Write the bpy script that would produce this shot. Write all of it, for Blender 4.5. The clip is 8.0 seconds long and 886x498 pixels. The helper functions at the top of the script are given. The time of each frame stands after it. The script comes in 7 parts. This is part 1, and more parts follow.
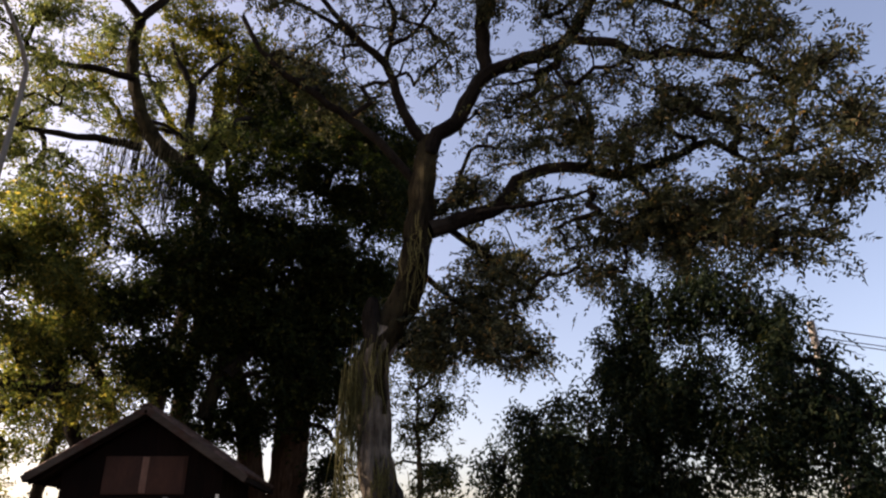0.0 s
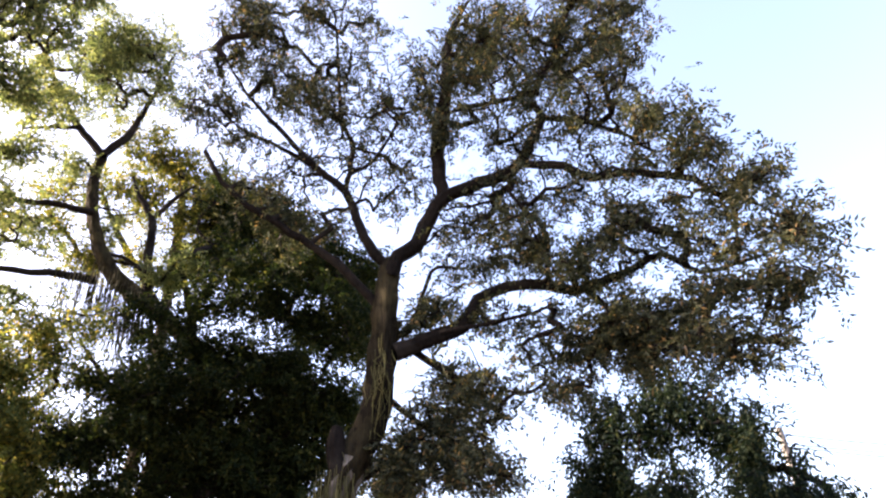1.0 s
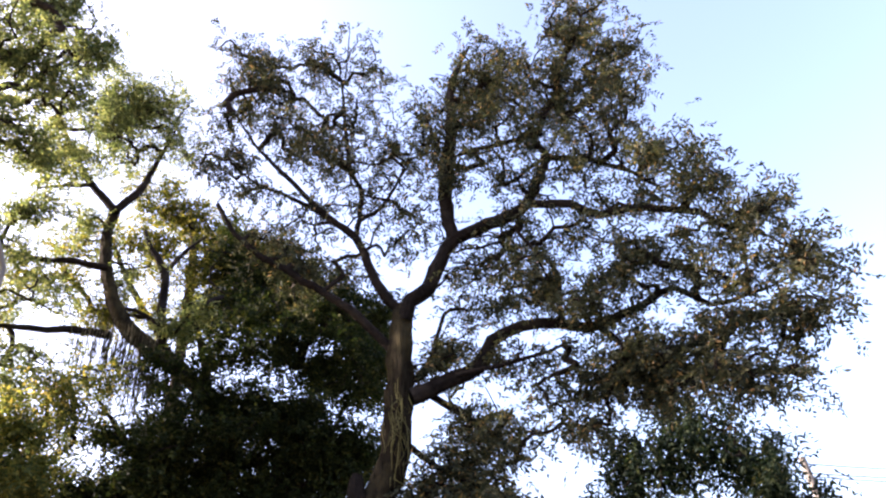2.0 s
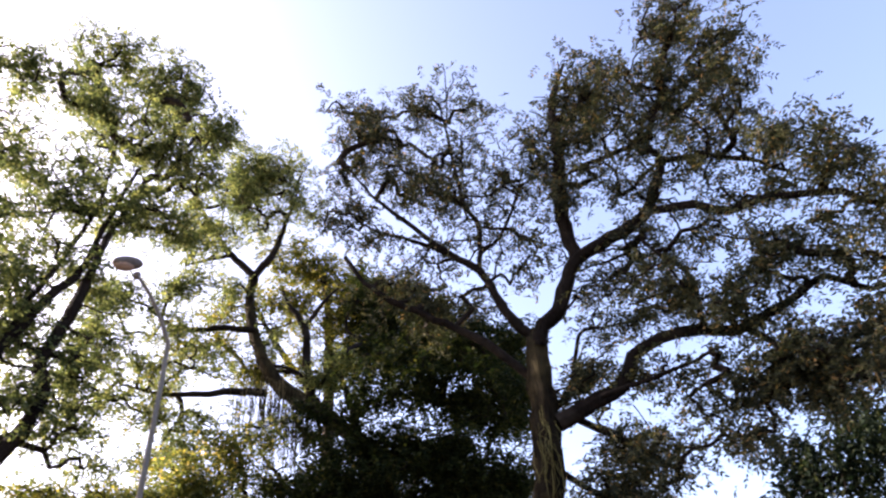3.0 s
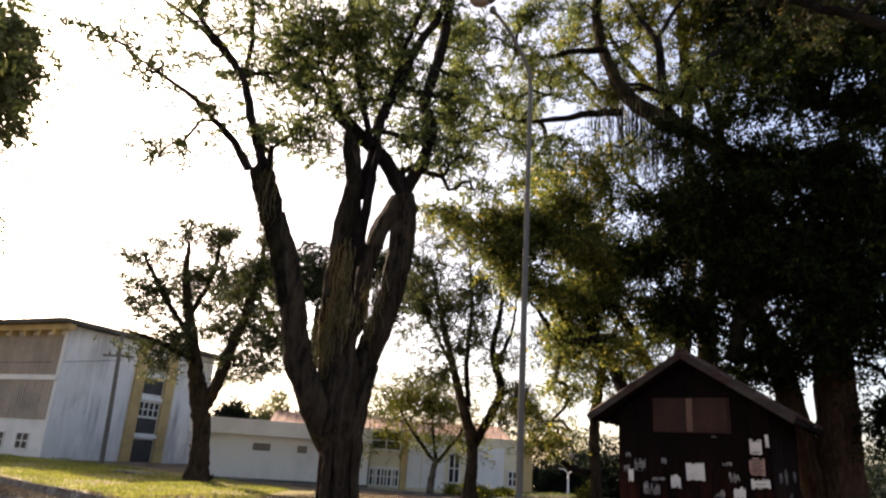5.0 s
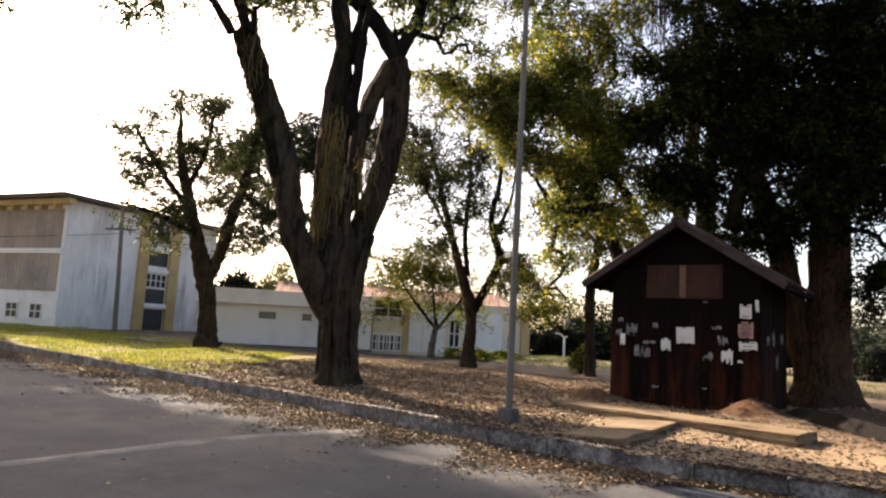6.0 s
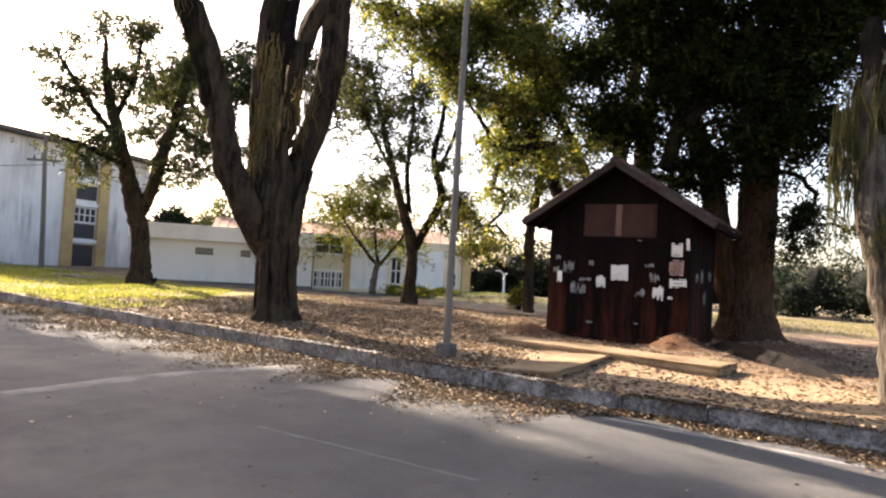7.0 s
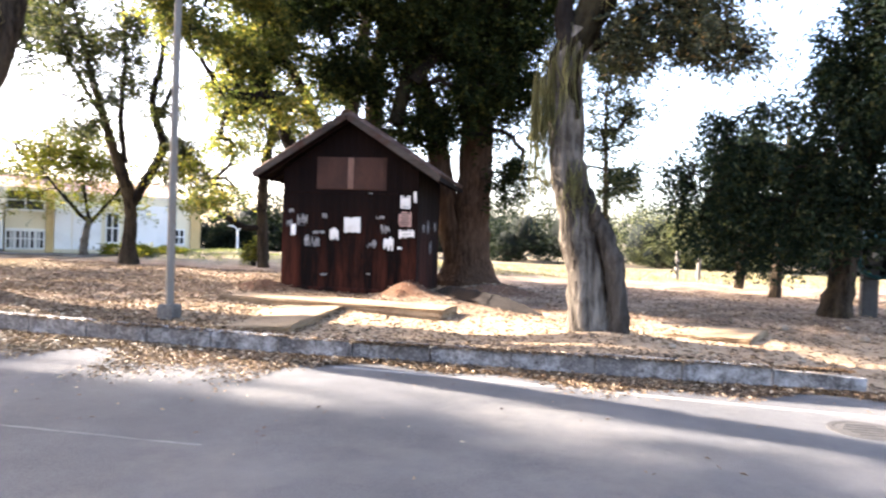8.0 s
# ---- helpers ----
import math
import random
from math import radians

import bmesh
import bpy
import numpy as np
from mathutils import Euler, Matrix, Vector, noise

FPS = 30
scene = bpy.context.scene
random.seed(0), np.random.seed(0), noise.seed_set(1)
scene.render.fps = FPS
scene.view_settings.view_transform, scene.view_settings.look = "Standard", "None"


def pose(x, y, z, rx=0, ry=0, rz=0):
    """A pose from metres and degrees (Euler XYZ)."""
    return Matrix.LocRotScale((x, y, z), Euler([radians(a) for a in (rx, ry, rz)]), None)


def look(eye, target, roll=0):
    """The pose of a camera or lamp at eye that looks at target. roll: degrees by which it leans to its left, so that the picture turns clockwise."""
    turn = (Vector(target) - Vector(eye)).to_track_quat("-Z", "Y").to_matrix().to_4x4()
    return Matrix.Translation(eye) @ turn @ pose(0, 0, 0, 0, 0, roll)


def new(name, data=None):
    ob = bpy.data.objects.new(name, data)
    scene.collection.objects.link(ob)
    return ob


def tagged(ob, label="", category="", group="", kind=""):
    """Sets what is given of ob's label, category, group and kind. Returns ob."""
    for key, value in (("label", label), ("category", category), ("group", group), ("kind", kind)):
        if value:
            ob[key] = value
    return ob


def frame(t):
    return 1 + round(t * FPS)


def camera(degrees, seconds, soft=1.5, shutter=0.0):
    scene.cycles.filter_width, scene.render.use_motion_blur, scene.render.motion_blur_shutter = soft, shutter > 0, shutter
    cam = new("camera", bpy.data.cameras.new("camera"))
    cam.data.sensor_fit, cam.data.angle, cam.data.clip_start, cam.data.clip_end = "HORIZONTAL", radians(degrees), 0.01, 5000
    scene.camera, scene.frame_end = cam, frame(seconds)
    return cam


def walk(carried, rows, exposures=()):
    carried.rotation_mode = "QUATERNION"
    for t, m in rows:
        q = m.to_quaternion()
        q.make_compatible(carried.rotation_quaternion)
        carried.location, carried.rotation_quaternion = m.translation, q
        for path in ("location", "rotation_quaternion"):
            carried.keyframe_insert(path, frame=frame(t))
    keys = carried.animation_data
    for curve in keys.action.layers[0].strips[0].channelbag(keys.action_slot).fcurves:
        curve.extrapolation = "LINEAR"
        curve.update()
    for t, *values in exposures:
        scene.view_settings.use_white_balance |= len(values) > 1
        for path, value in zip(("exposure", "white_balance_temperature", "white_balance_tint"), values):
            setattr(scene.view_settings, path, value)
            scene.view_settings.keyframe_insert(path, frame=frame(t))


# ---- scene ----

from collections import defaultdict

cam = camera(66.3, 8.0, soft=2.2, shutter=0.14)
# seconds, place in metres, then yaw, pitch, roll in degrees: the camera turns, and takes a step forward
PATH = [
    (0, 0.29, -0.08, 1.56, -4.98, 23.54, -0.55), (0.5, 0.28, -0.12, 1.55, -6.51, 29.04, -2.58), (1, 0.28, -0.13, 1.55, -9.14, 33.50, -4.84),
    (1.2, 0.27, -0.14, 1.55, -9.55, 35.31, -5.30), (2.3, 0.19, -0.31, 1.55, -7.40, 37.33, -8.49), (2.5, 0.18, -0.32, 1.55, -4.38, 38.35, -8.07),
    (3, 0.17, -0.34, 1.55, 3.73, 40.30, -7.41), (3.5, 0.08, -0.40, 1.56, 16.26, 39.42, -3.87), (4, -0.01, -0.46, 1.55, 26.63, 36.11, 0.41),
    (4.5, -0.03, -0.49, 1.55, 34.32, 29.37, 3.07), (5, -0.08, -0.46, 1.55, 36.75, 17.61, 3.80), (5.2, -0.11, -0.42, 1.54, 36.27, 14.28, 3.66),
    (6.3, -0.08, -0.13, 1.56, 35.52, 4.88, 3.51), (6.5, -0.09, -0.11, 1.55, 33.74, 3.64, 3.71), (7, -0.08, -0.10, 1.55, 31.15, 1.85, 3.40),
    (7.5, -0.06, -0.05, 1.54, 22.96, 0.16, 2.94), (8, -0.00, 0.00, 1.54, 9.16, -1.00, 2.04),
]


def heading(x, y, z, yaw, pitch, roll):
    a, b, eye = radians(yaw), radians(pitch), Vector((x, y, z))
    ahead = Vector((-math.sin(a) * math.cos(b), math.cos(a) * math.cos(b), math.sin(b)))
    return look(eye, eye + ahead, roll)


# seconds, stops, kelvin, tint
EXPOSURES = [(0.0, 1.3, 7300, 24), (0.3, 2.25, 7000, 23), (0.6, 2.75, 6900, 23), (1.2, 2.9, 6650, 25), (2.5, 2.58, 6450, 26), (3.5, 2.12, 6550, 23),
             (4.5, 2.0, 6750, 18), (5.0, 1.48, 7100, 18), (5.2, 1.33, 7150, 18), (6.5, 2.03, 7250, 18), (7.0, 2.28, 7050, 18), (7.5, 2.67, 6750, 18), (8.0, 3.4, 6350, 18)]
walk(cam, [(t, heading(*place)) for t, *place in PATH], EXPOSURES)

# ---- light ----
SUN_AZ, SUN_EL = -79.0, 27.0
world = bpy.data.worlds.new("sky")
scene.world = world
world.use_nodes = True
wn = world.node_tree
sky = wn.nodes.new("ShaderNodeTexSky")
sky.sky_type = "NISHITA"
sky.sun_disc = False
sky.sun_elevation, sky.sun_rotation = radians(SUN_EL), radians(SUN_AZ % 360)
sky.dust_density, sky.ozone_density, sky.air_density = 3.0, 0.3, 0.85
wn.nodes["Background"].inputs[1].default_value = 0.125
wn.links.new(sky.outputs[0], wn.nodes["Background"].inputs[0])
sun = new("sun", bpy.data.lights.new("sun", "SUN"))
sun.data.energy, sun.data.angle, sun.data.color = 5.0, radians(0.6), (1.0, 0.9, 0.74)
sun_dir = Vector((math.sin(radians(SUN_AZ)) * math.cos(radians(SUN_EL)), math.cos(radians(SUN_AZ)) * math.cos(radians(SUN_EL)), math.sin(radians(SUN_EL))))
sun.matrix_world = look(sun_dir * 60, (0, 0, 0))


# ---- materials ----
def nodes_of(name):
    m = bpy.data.materials.new(name)
    m.use_nodes = True
    return m, m.node_tree, m.node_tree.nodes["Principled BSDF"]


def ramp(nt, fac, stops):
    r = nt.nodes.new("ShaderNodeValToRGB")
    while len(r.color_ramp.elements) < len(stops):
        r.color_ramp.elements.new(0.5)
    for e, (p, c) in zip(r.color_ramp.elements, stops):
        e.position, e.color = p, (*c, 1)
    nt.links.new(fac, r.inputs[0])
    return r.outputs[0]


def noise_of(nt, scale, detail=6, rough=0.6, stretch=None, coord="Object"):
    tc = nt.nodes.new("ShaderNodeTexCoord")
    n = nt.nodes.new("ShaderNodeTexNoise")
    n.inputs["Scale"].default_value, n.inputs["Detail"].default_value, n.inputs["Roughness"].default_value = scale, detail, rough
    out = nt.nodes.new("ShaderNodeNewGeometry").outputs["Position"] if coord == "World" else tc.outputs[coord]
    if stretch:
        mp = nt.nodes.new("ShaderNodeMapping")
        mp.inputs["Scale"].default_value = stretch
        nt.links.new(out, mp.inputs[0])
        out = mp.outputs[0]
    nt.links.new(out, n.inputs["Vector"])
    return n.outputs["Fac"]


def mix(nt, fac, a, b, how="MIX"):
    m = nt.nodes.new("ShaderNodeMix")
    m.data_type, m.blend_type = "RGBA", how
    for sock, v in ((m.inputs[0], fac), (m.inputs[6], a), (m.inputs[7], b)):
        if isinstance(v, bpy.types.NodeSocket):
            nt.links.new(v, sock)
        elif isinstance(v, tuple):
            sock.default_value = (*v, 1)
        else:
            sock.default_value = v
    return m.outputs[2]


def bump(nt, bsdf, height, strength=0.4, dist=0.02):
    b = nt.nodes.new("ShaderNodeBump")
    b.inputs["Strength"].default_value, b.inputs["Distance"].default_value = strength, dist
    nt.links.new(height, b.inputs["Height"])
    nt.links.new(b.outputs[0], bsdf.inputs["Normal"])


def surface(name, dark, light, scale=3.0, grain=40.0, rough=0.85, relief=0.3, stretch=None, stain=None, stain_scale=0.8, vary=0.0, metal=0.0, spec=0.3, share=0.4, deep=0.02, coord="Object"):
    """A two-scale material: grain between two colours, stains of a third, fine relief."""
    m, nt, b = nodes_of(name)
    big, fine = noise_of(nt, scale, stretch=stretch, coord=coord), noise_of(nt, grain, 4, stretch=stretch, coord=coord)
    col = ramp(nt, mix(nt, share, big, fine), [(0.35, dark), (0.65, light)])
    if stain:
        patch = ramp(nt, noise_of(nt, stain_scale, 8, 0.7, coord=coord), [(0.48, (0, 0, 0)), (0.68, (1, 1, 1))])
        col = mix(nt, patch, col, stain)
    if vary:
        info = nt.nodes.new("ShaderNodeObjectInfo")
        v = ramp(nt, info.outputs["Random"], [(0.0, (1 - vary,) * 3), (1.0, (1 + vary,) * 3)])
        col = mix(nt, 1.0, col, v, "MULTIPLY")
    nt.links.new(col, b.inputs["Base Color"])
    b.inputs["Roughness"].default_value, b.inputs["Metallic"].default_value = rough, metal
    b.inputs["Specular IOR Level"].default_value = spec
    if relief:
        bump(nt, b, fine, relief, deep)
    return m


def leaf_material(name, tones, through_light=0.45, rough=0.6):
    """Leaves: each its own tone, some light shining through."""
    m, nt, b = nodes_of(name)
    geo = nt.nodes.new("ShaderNodeNewGeometry")
    col = ramp(nt, geo.outputs["Random Per Island"], tones)
    patch = ramp(nt, noise_of(nt, 0.45, 3), [(0.35, (0.7, 0.75, 0.7)), (0.65, (1.25, 1.2, 1.0))])
    col = mix(nt, 1.0, col, patch, "MULTIPLY")
    nt.links.new(col, b.inputs["Base Color"])
    b.inputs["Roughness"].default_value = rough
    b.inputs["Specular IOR Level"].default_value = 0.06
    tr = nt.nodes.new("ShaderNodeBsdfTranslucent")
    nt.links.new(mix(nt, 1.0, col, (1.35, 1.42, 0.85), "MULTIPLY"), tr.inputs[0])
    mx = nt.nodes.new("ShaderNodeMixShader")
    mx.inputs[0].default_value = through_light
    nt.links.new(b.outputs[0], mx.inputs[1])
    nt.links.new(tr.outputs[0], mx.inputs[2])
    nt.links.new(mx.outputs[0], nt.nodes["Material Output"].inputs["Surface"])
    return m


LEAF_FEATHER = leaf_material("feathery leaves", [(0.0, (0.028, 0.033, 0.026)), (0.6, (0.056, 0.062, 0.043)), (0.92, (0.11, 0.10, 0.056)), (1.0, (0.26, 0.16, 0.08))], 0.28)
LEAF_GREEN = leaf_material("green leaves", [(0.0, (0.049, 0.065, 0.035)), (0.6, (0.095, 0.113, 0.057)), (1.0, (0.216, 0.216, 0.108))], 0.46)
# the crown's self-shade is put into these dark tones
LEAF_DENSE = leaf_material("dense shade-dark leaves", [(0.0, (0.008, 0.014, 0.006)), (0.6, (0.019, 0.027, 0.010)), (0.9, (0.040, 0.048, 0.016)), (1.0, (0.072, 0.068, 0.024))], 0.35)
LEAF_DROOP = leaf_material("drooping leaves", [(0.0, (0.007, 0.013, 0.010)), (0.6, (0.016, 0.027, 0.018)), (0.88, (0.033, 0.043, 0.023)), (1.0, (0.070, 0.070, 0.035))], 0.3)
LEAF_YELLOW = leaf_material("yellowing leaves", [(0.0, (0.08, 0.10, 0.02)), (0.6, (0.16, 0.16, 0.03)), (1.0, (0.26, 0.20, 0.05))], 0.5)
# backlight is put into the colour: tones lighter than the leaf itself
LEAF_SUNNY = leaf_material("sun-toned leaves", [(0.0, (0.038, 0.045, 0.014)), (0.6, (0.088, 0.09, 0.024)), (1.0, (0.20, 0.16, 0.045))], 0.55)
# golden sunlight on the flank is put into these tones
LEAF_GOLD_LIT = leaf_material("gold-lit green leaves", [(0.0, (0.051, 0.066, 0.026)), (0.6, (0.117, 0.129, 0.045)), (0.9, (0.236, 0.206, 0.059)), (1.0, (0.412, 0.314, 0.099))], 0.5)
LEAF_GREY = leaf_material("grey green leaves", [(0.0, (0.023, 0.031, 0.018)), (0.6, (0.047, 0.056, 0.030)), (1.0, (0.117, 0.114, 0.058))], 0.3)
# tones lightened for sun on far trees and glare on the tall one
LEAF_PALE = leaf_material("pale light-tinted leaves", [(0.0, (0.05, 0.058, 0.036)), (0.6, (0.095, 0.102, 0.062)), (1.0, (0.16, 0.16, 0.10))], 0.35)
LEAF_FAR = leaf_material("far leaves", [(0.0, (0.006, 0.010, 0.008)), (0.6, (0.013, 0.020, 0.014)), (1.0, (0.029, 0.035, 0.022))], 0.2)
MOSS = leaf_material("hanging moss", [(0.0, (0.06, 0.056, 0.028)), (0.6, (0.125, 0.118, 0.056)), (1.0, (0.24, 0.225, 0.115))], 0.3, 0.8)
MOSS_BROWN = leaf_material("brown hanging moss", [(0.0, (0.095, 0.070, 0.038)), (0.6, (0.203, 0.155, 0.081)), (1.0, (0.338, 0.270, 0.149))], 0.35, 0.8)
MOSS_DARK = leaf_material("dark hanging moss", [(0.0, (0.02, 0.018, 0.010)), (0.6, (0.05, 0.043, 0.024)), (1.0, (0.10, 0.085, 0.05))], 0.3, 0.8)
DRY = leaf_material("fallen leaves", [(0.0, (0.045, 0.029, 0.022)), (0.5, (0.14, 0.092, 0.064)), (0.88, (0.29, 0.205, 0.15)), (1.0, (0.60, 0.49, 0.39))], 0.04, 0.5)
GRASS = leaf_material("grass blades", [(0.0, (0.117, 0.130, 0.039)), (0.6, (0.247, 0.247, 0.078)), (1.0, (0.429, 0.377, 0.169))], 0.4)
STRAW = leaf_material("dry grass", [(0.0, (0.15, 0.125, 0.08)), (0.6, (0.23, 0.20, 0.135)), (1.0, (0.32, 0.285, 0.20))], 0.3, 0.7)
BARK = surface("furrowed bark", (0.005, 0.004, 0.003), (0.060, 0.045, 0.032), 2.5, 13, 0.95, 1.0, (1, 1, 0.16), (0.075, 0.057, 0.034), 1.3, share=0.66, deep=0.08, spec=0.04)
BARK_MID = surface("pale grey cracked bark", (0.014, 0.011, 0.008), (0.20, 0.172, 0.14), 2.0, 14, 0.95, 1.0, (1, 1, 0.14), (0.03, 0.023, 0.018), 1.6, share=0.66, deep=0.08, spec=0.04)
# upper trunks: moss tones, with the crown's shade put into the colour
BARK_SHADED = surface("shade-dark mossy bark", (0.003, 0.0025, 0.002), (0.026, 0.021, 0.013), 2.0, 15, 0.95, 1.0, (1, 1, 0.14), (0.04, 0.033, 0.016), 1.2, share=0.66, deep=0.08, spec=0.04)
BARK_GREY = surface("dark grey cracked bark", (0.007, 0.006, 0.005), (0.085, 0.074, 0.063), 2.0, 13, 0.95, 1.0, (1, 1, 0.16), (0.02, 0.016, 0.013), 1.8, share=0.66, deep=0.08, spec=0.04)
BARK_RED = surface("reddish brown bark", (0.0204, 0.0109, 0.0068), (0.1224, 0.0734, 0.0462), 2.0, 13, 0.95, 1.0, (1, 1, 0.14), (0.0680, 0.0422, 0.0286), 0.9, share=0.66, deep=0.08, spec=0.04)
# limbs' shaded undersides put into the colour, darker than the trunks
BARK_LIMB = surface("shade-dark limb bark", (0.005, 0.004, 0.0035), (0.018, 0.0145, 0.012), 3, 24, 0.95, 0.8, (1, 1, 0.3), (0.028, 0.023, 0.018), 1.4, deep=0.05, spec=0.04)
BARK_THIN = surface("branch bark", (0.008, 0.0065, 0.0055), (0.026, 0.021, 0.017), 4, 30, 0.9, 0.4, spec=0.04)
ASPHALT = surface("worn asphalt", (0.056, 0.056, 0.059), (0.134, 0.133, 0.136), 0.9, 95, 0.92, 0.9, None, (0.165, 0.155, 0.142), 0.3, share=0.55, deep=0.03)
CONCRETE = surface("stained old concrete", (0.045, 0.040, 0.036), (0.165, 0.15, 0.135), 2.6, 24, 0.95, 1.0, None, (0.31, 0.285, 0.255), 1.1, share=0.5, deep=0.04, coord="World")
def kerb_material():
    """Old kerb concrete, black with grime, with worn remnants of whitewash."""
    m, nt, b = nodes_of("grimy whitewashed concrete")
    base = ramp(nt, mix(nt, 0.5, noise_of(nt, 2.2, 8, 0.7, coord="World"), noise_of(nt, 26, 6, 0.7, coord="World")), [(0.36, (0.03, 0.028, 0.028)), (0.50, (0.12, 0.112, 0.108)), (0.64, (0.26, 0.245, 0.23))])
    worn = ramp(nt, mix(nt, 0.45, noise_of(nt, 1.5, 6, 0.65, coord="World"), noise_of(nt, 13, 8, 0.75, coord="World")), [(0.49, (0, 0, 0)), (0.60, (0.85, 0.85, 0.85))])
    col = mix(nt, worn, base, ramp(nt, noise_of(nt, 9, 6, coord="World"), [(0.35, (0.20, 0.197, 0.193)), (0.65, (0.42, 0.415, 0.41))]))
    nt.links.new(col, b.inputs["Base Color"])
    b.inputs["Roughness"].default_value, b.inputs["Specular IOR Level"].default_value = 0.95, 0.15
    bump(nt, b, mix(nt, 0.5, noise_of(nt, 18, 8, 0.75, coord="World"), noise_of(nt, 70, 4, coord="World")), 0.9, 0.03)
    return m


KERB = kerb_material()
PATCH = surface("cement patch", (0.17, 0.16, 0.145), (0.29, 0.272, 0.245), 2.0, 50, 0.9, 0.5, None, (0.10, 0.095, 0.09), 1.2)
SLAB = surface("dusty concrete slab", (0.17, 0.115, 0.065), (0.36, 0.26, 0.155), 2.2, 30, 0.95, 0.7, None, (0.10, 0.06, 0.035), 1.1)


def plank_material():
    """Near-black stained boards, streaked, with red soil splashed over their feet."""
    m, nt, b = nodes_of("dark stained planks")
    streak = mix(nt, 0.5, noise_of(nt, 3, 6, 0.7, (1, 1, 0.08)), noise_of(nt, 30, 5, 0.7, (1, 1, 0.06)))
    col = ramp(nt, streak, [(0.36, (0.0022, 0.0013, 0.0013)), (0.55, (0.0075, 0.004, 0.0036)), (0.68, (0.020, 0.0085, 0.0065))])
    tc = nt.nodes.new("ShaderNodeTexCoord")
    sep = nt.nodes.new("ShaderNodeSeparateXYZ")
    nt.links.new(tc.outputs["Object"], sep.inputs[0])
    rise = nt.nodes.new("ShaderNodeMapRange")
    rise.interpolation_type = "SMOOTHSTEP"
    rise.inputs[1].default_value, rise.inputs[2].default_value, rise.inputs[3].default_value, rise.inputs[4].default_value = 0.1, 2.3, 1.0, 0.0
    nt.links.new(sep.outputs[2], rise.inputs[0])
    splash = mix(nt, 1.0, rise.outputs[0], ramp(nt, noise_of(nt, 2.4, 8, 0.75, (1, 1, 0.13), "World"), [(0.42, (0, 0, 0)), (0.58, (1, 1, 1))]), "MULTIPLY")
    col = mix(nt, splash, col, (0.058, 0.0165, 0.0095))
    info = nt.nodes.new("ShaderNodeObjectInfo")
    col = mix(nt, 1.0, col, ramp(nt, info.outputs["Random"], [(0.0, (0.72, 0.72, 0.74)), (1.0, (1.12, 1.1, 1.08))]), "MULTIPLY")
    nt.links.new(col, b.inputs["Base Color"])
    b.inputs["Roughness"].default_value, b.inputs["Specular IOR Level"].default_value = 0.8, 0.06
    bump(nt, b, streak, 0.5, 0.01)
    return m


PLANK = plank_material()
BARGE = surface("weathered grey board", (0.0172, 0.0133, 0.0109), (0.0663, 0.0530, 0.0437), 3, 30, 0.9, 0.6, (0.15, 1, 1), (0.0390, 0.0156, 0.0109), 1.6, 0.2)
SOIL_SHADOW = surface("near-black shadowed earth", (0.003, 0.002, 0.0018), (0.012, 0.008, 0.006), 4, 30, 0.97, 0.9, None, (0.025, 0.016, 0.010), 1.2, deep=0.05)
LEAF_CORE = surface("shade-dark crown core", (0.004, 0.007, 0.005), (0.014, 0.020, 0.012), 2, 14, 0.95, 1.0, deep=0.2)
BOARD = surface("red brown plywood", (0.026, 0.010, 0.007), (0.058, 0.024, 0.015), 2.2, 30, 0.8, 0.3, (1, 1, 0.2), (0.02, 0.009, 0.006), 1.4, 0.2)
TILE = surface("old clay tile", (0.05, 0.03, 0.024), (0.17, 0.105, 0.08), 3, 30, 0.95, 0.5, None, (0.04, 0.037, 0.034), 2.0, 0.35)
PAPER = surface("weathered paper", (0.62, 0.60, 0.56), (0.8, 0.79, 0.76), 5, 60, 0.9, 0.1, None, (0.5, 0.46, 0.4), 2.5, 0.12)
PAPER_PINK = surface("faded pink paper", (0.30, 0.17, 0.14), (0.46, 0.31, 0.26), 6, 60, 0.9, 0.1, None, (0.2, 0.1, 0.08), 4.0)
PAPER_GREY = surface("torn grey paper", (0.02, 0.016, 0.014), (0.40, 0.39, 0.38), 16, 60, 0.9, 0.1, None, (0.02, 0.012, 0.01), 7.0)
INK = surface("printed ink", (0.03, 0.03, 0.03), (0.08, 0.08, 0.08), 20, 80, 0.9, 0)
STEEL = surface("dull painted steel", (0.1040, 0.0960, 0.0840), (0.1760, 0.1640, 0.1440), 2, 60, 0.6, 0.1, (1, 1, 0.3), (0.1200, 0.0920, 0.0680), 1.4, 0, 0.1)
LAMP_SHELL = surface("dull lamp housing", (0.07, 0.058, 0.05), (0.13, 0.108, 0.092), 5, 60, 0.6, 0.1)
LAMP_LENS = surface("clouded lamp lens", (0.24, 0.16, 0.12), (0.32, 0.23, 0.17), 5, 60, 0.3, 0)
PAINT_WHITE = surface("stained white render", (0.76, 0.75, 0.72), (0.84, 0.83, 0.80), 0.6, 30, 0.9, 0.2, (1, 1, 0.35), (0.64, 0.63, 0.60), 0.35)
PAINT_CREAM = surface("cream render", (0.68, 0.60, 0.42), (0.78, 0.71, 0.53), 0.6, 30, 0.9, 0.2, None, (0.56, 0.49, 0.36), 0.4)
PAINT_YELLOW = surface("ochre yellow paint", (0.48, 0.34, 0.15), (0.60, 0.44, 0.21), 0.8, 30, 0.85, 0.2, None, (0.38, 0.27, 0.13), 0.6)
SHUTTER = surface("grey beige louvre", (0.36, 0.295, 0.24), (0.47, 0.39, 0.325), 0.8, 25, 0.8, 0.2, None, (0.26, 0.24, 0.21), 0.5, 0.15)


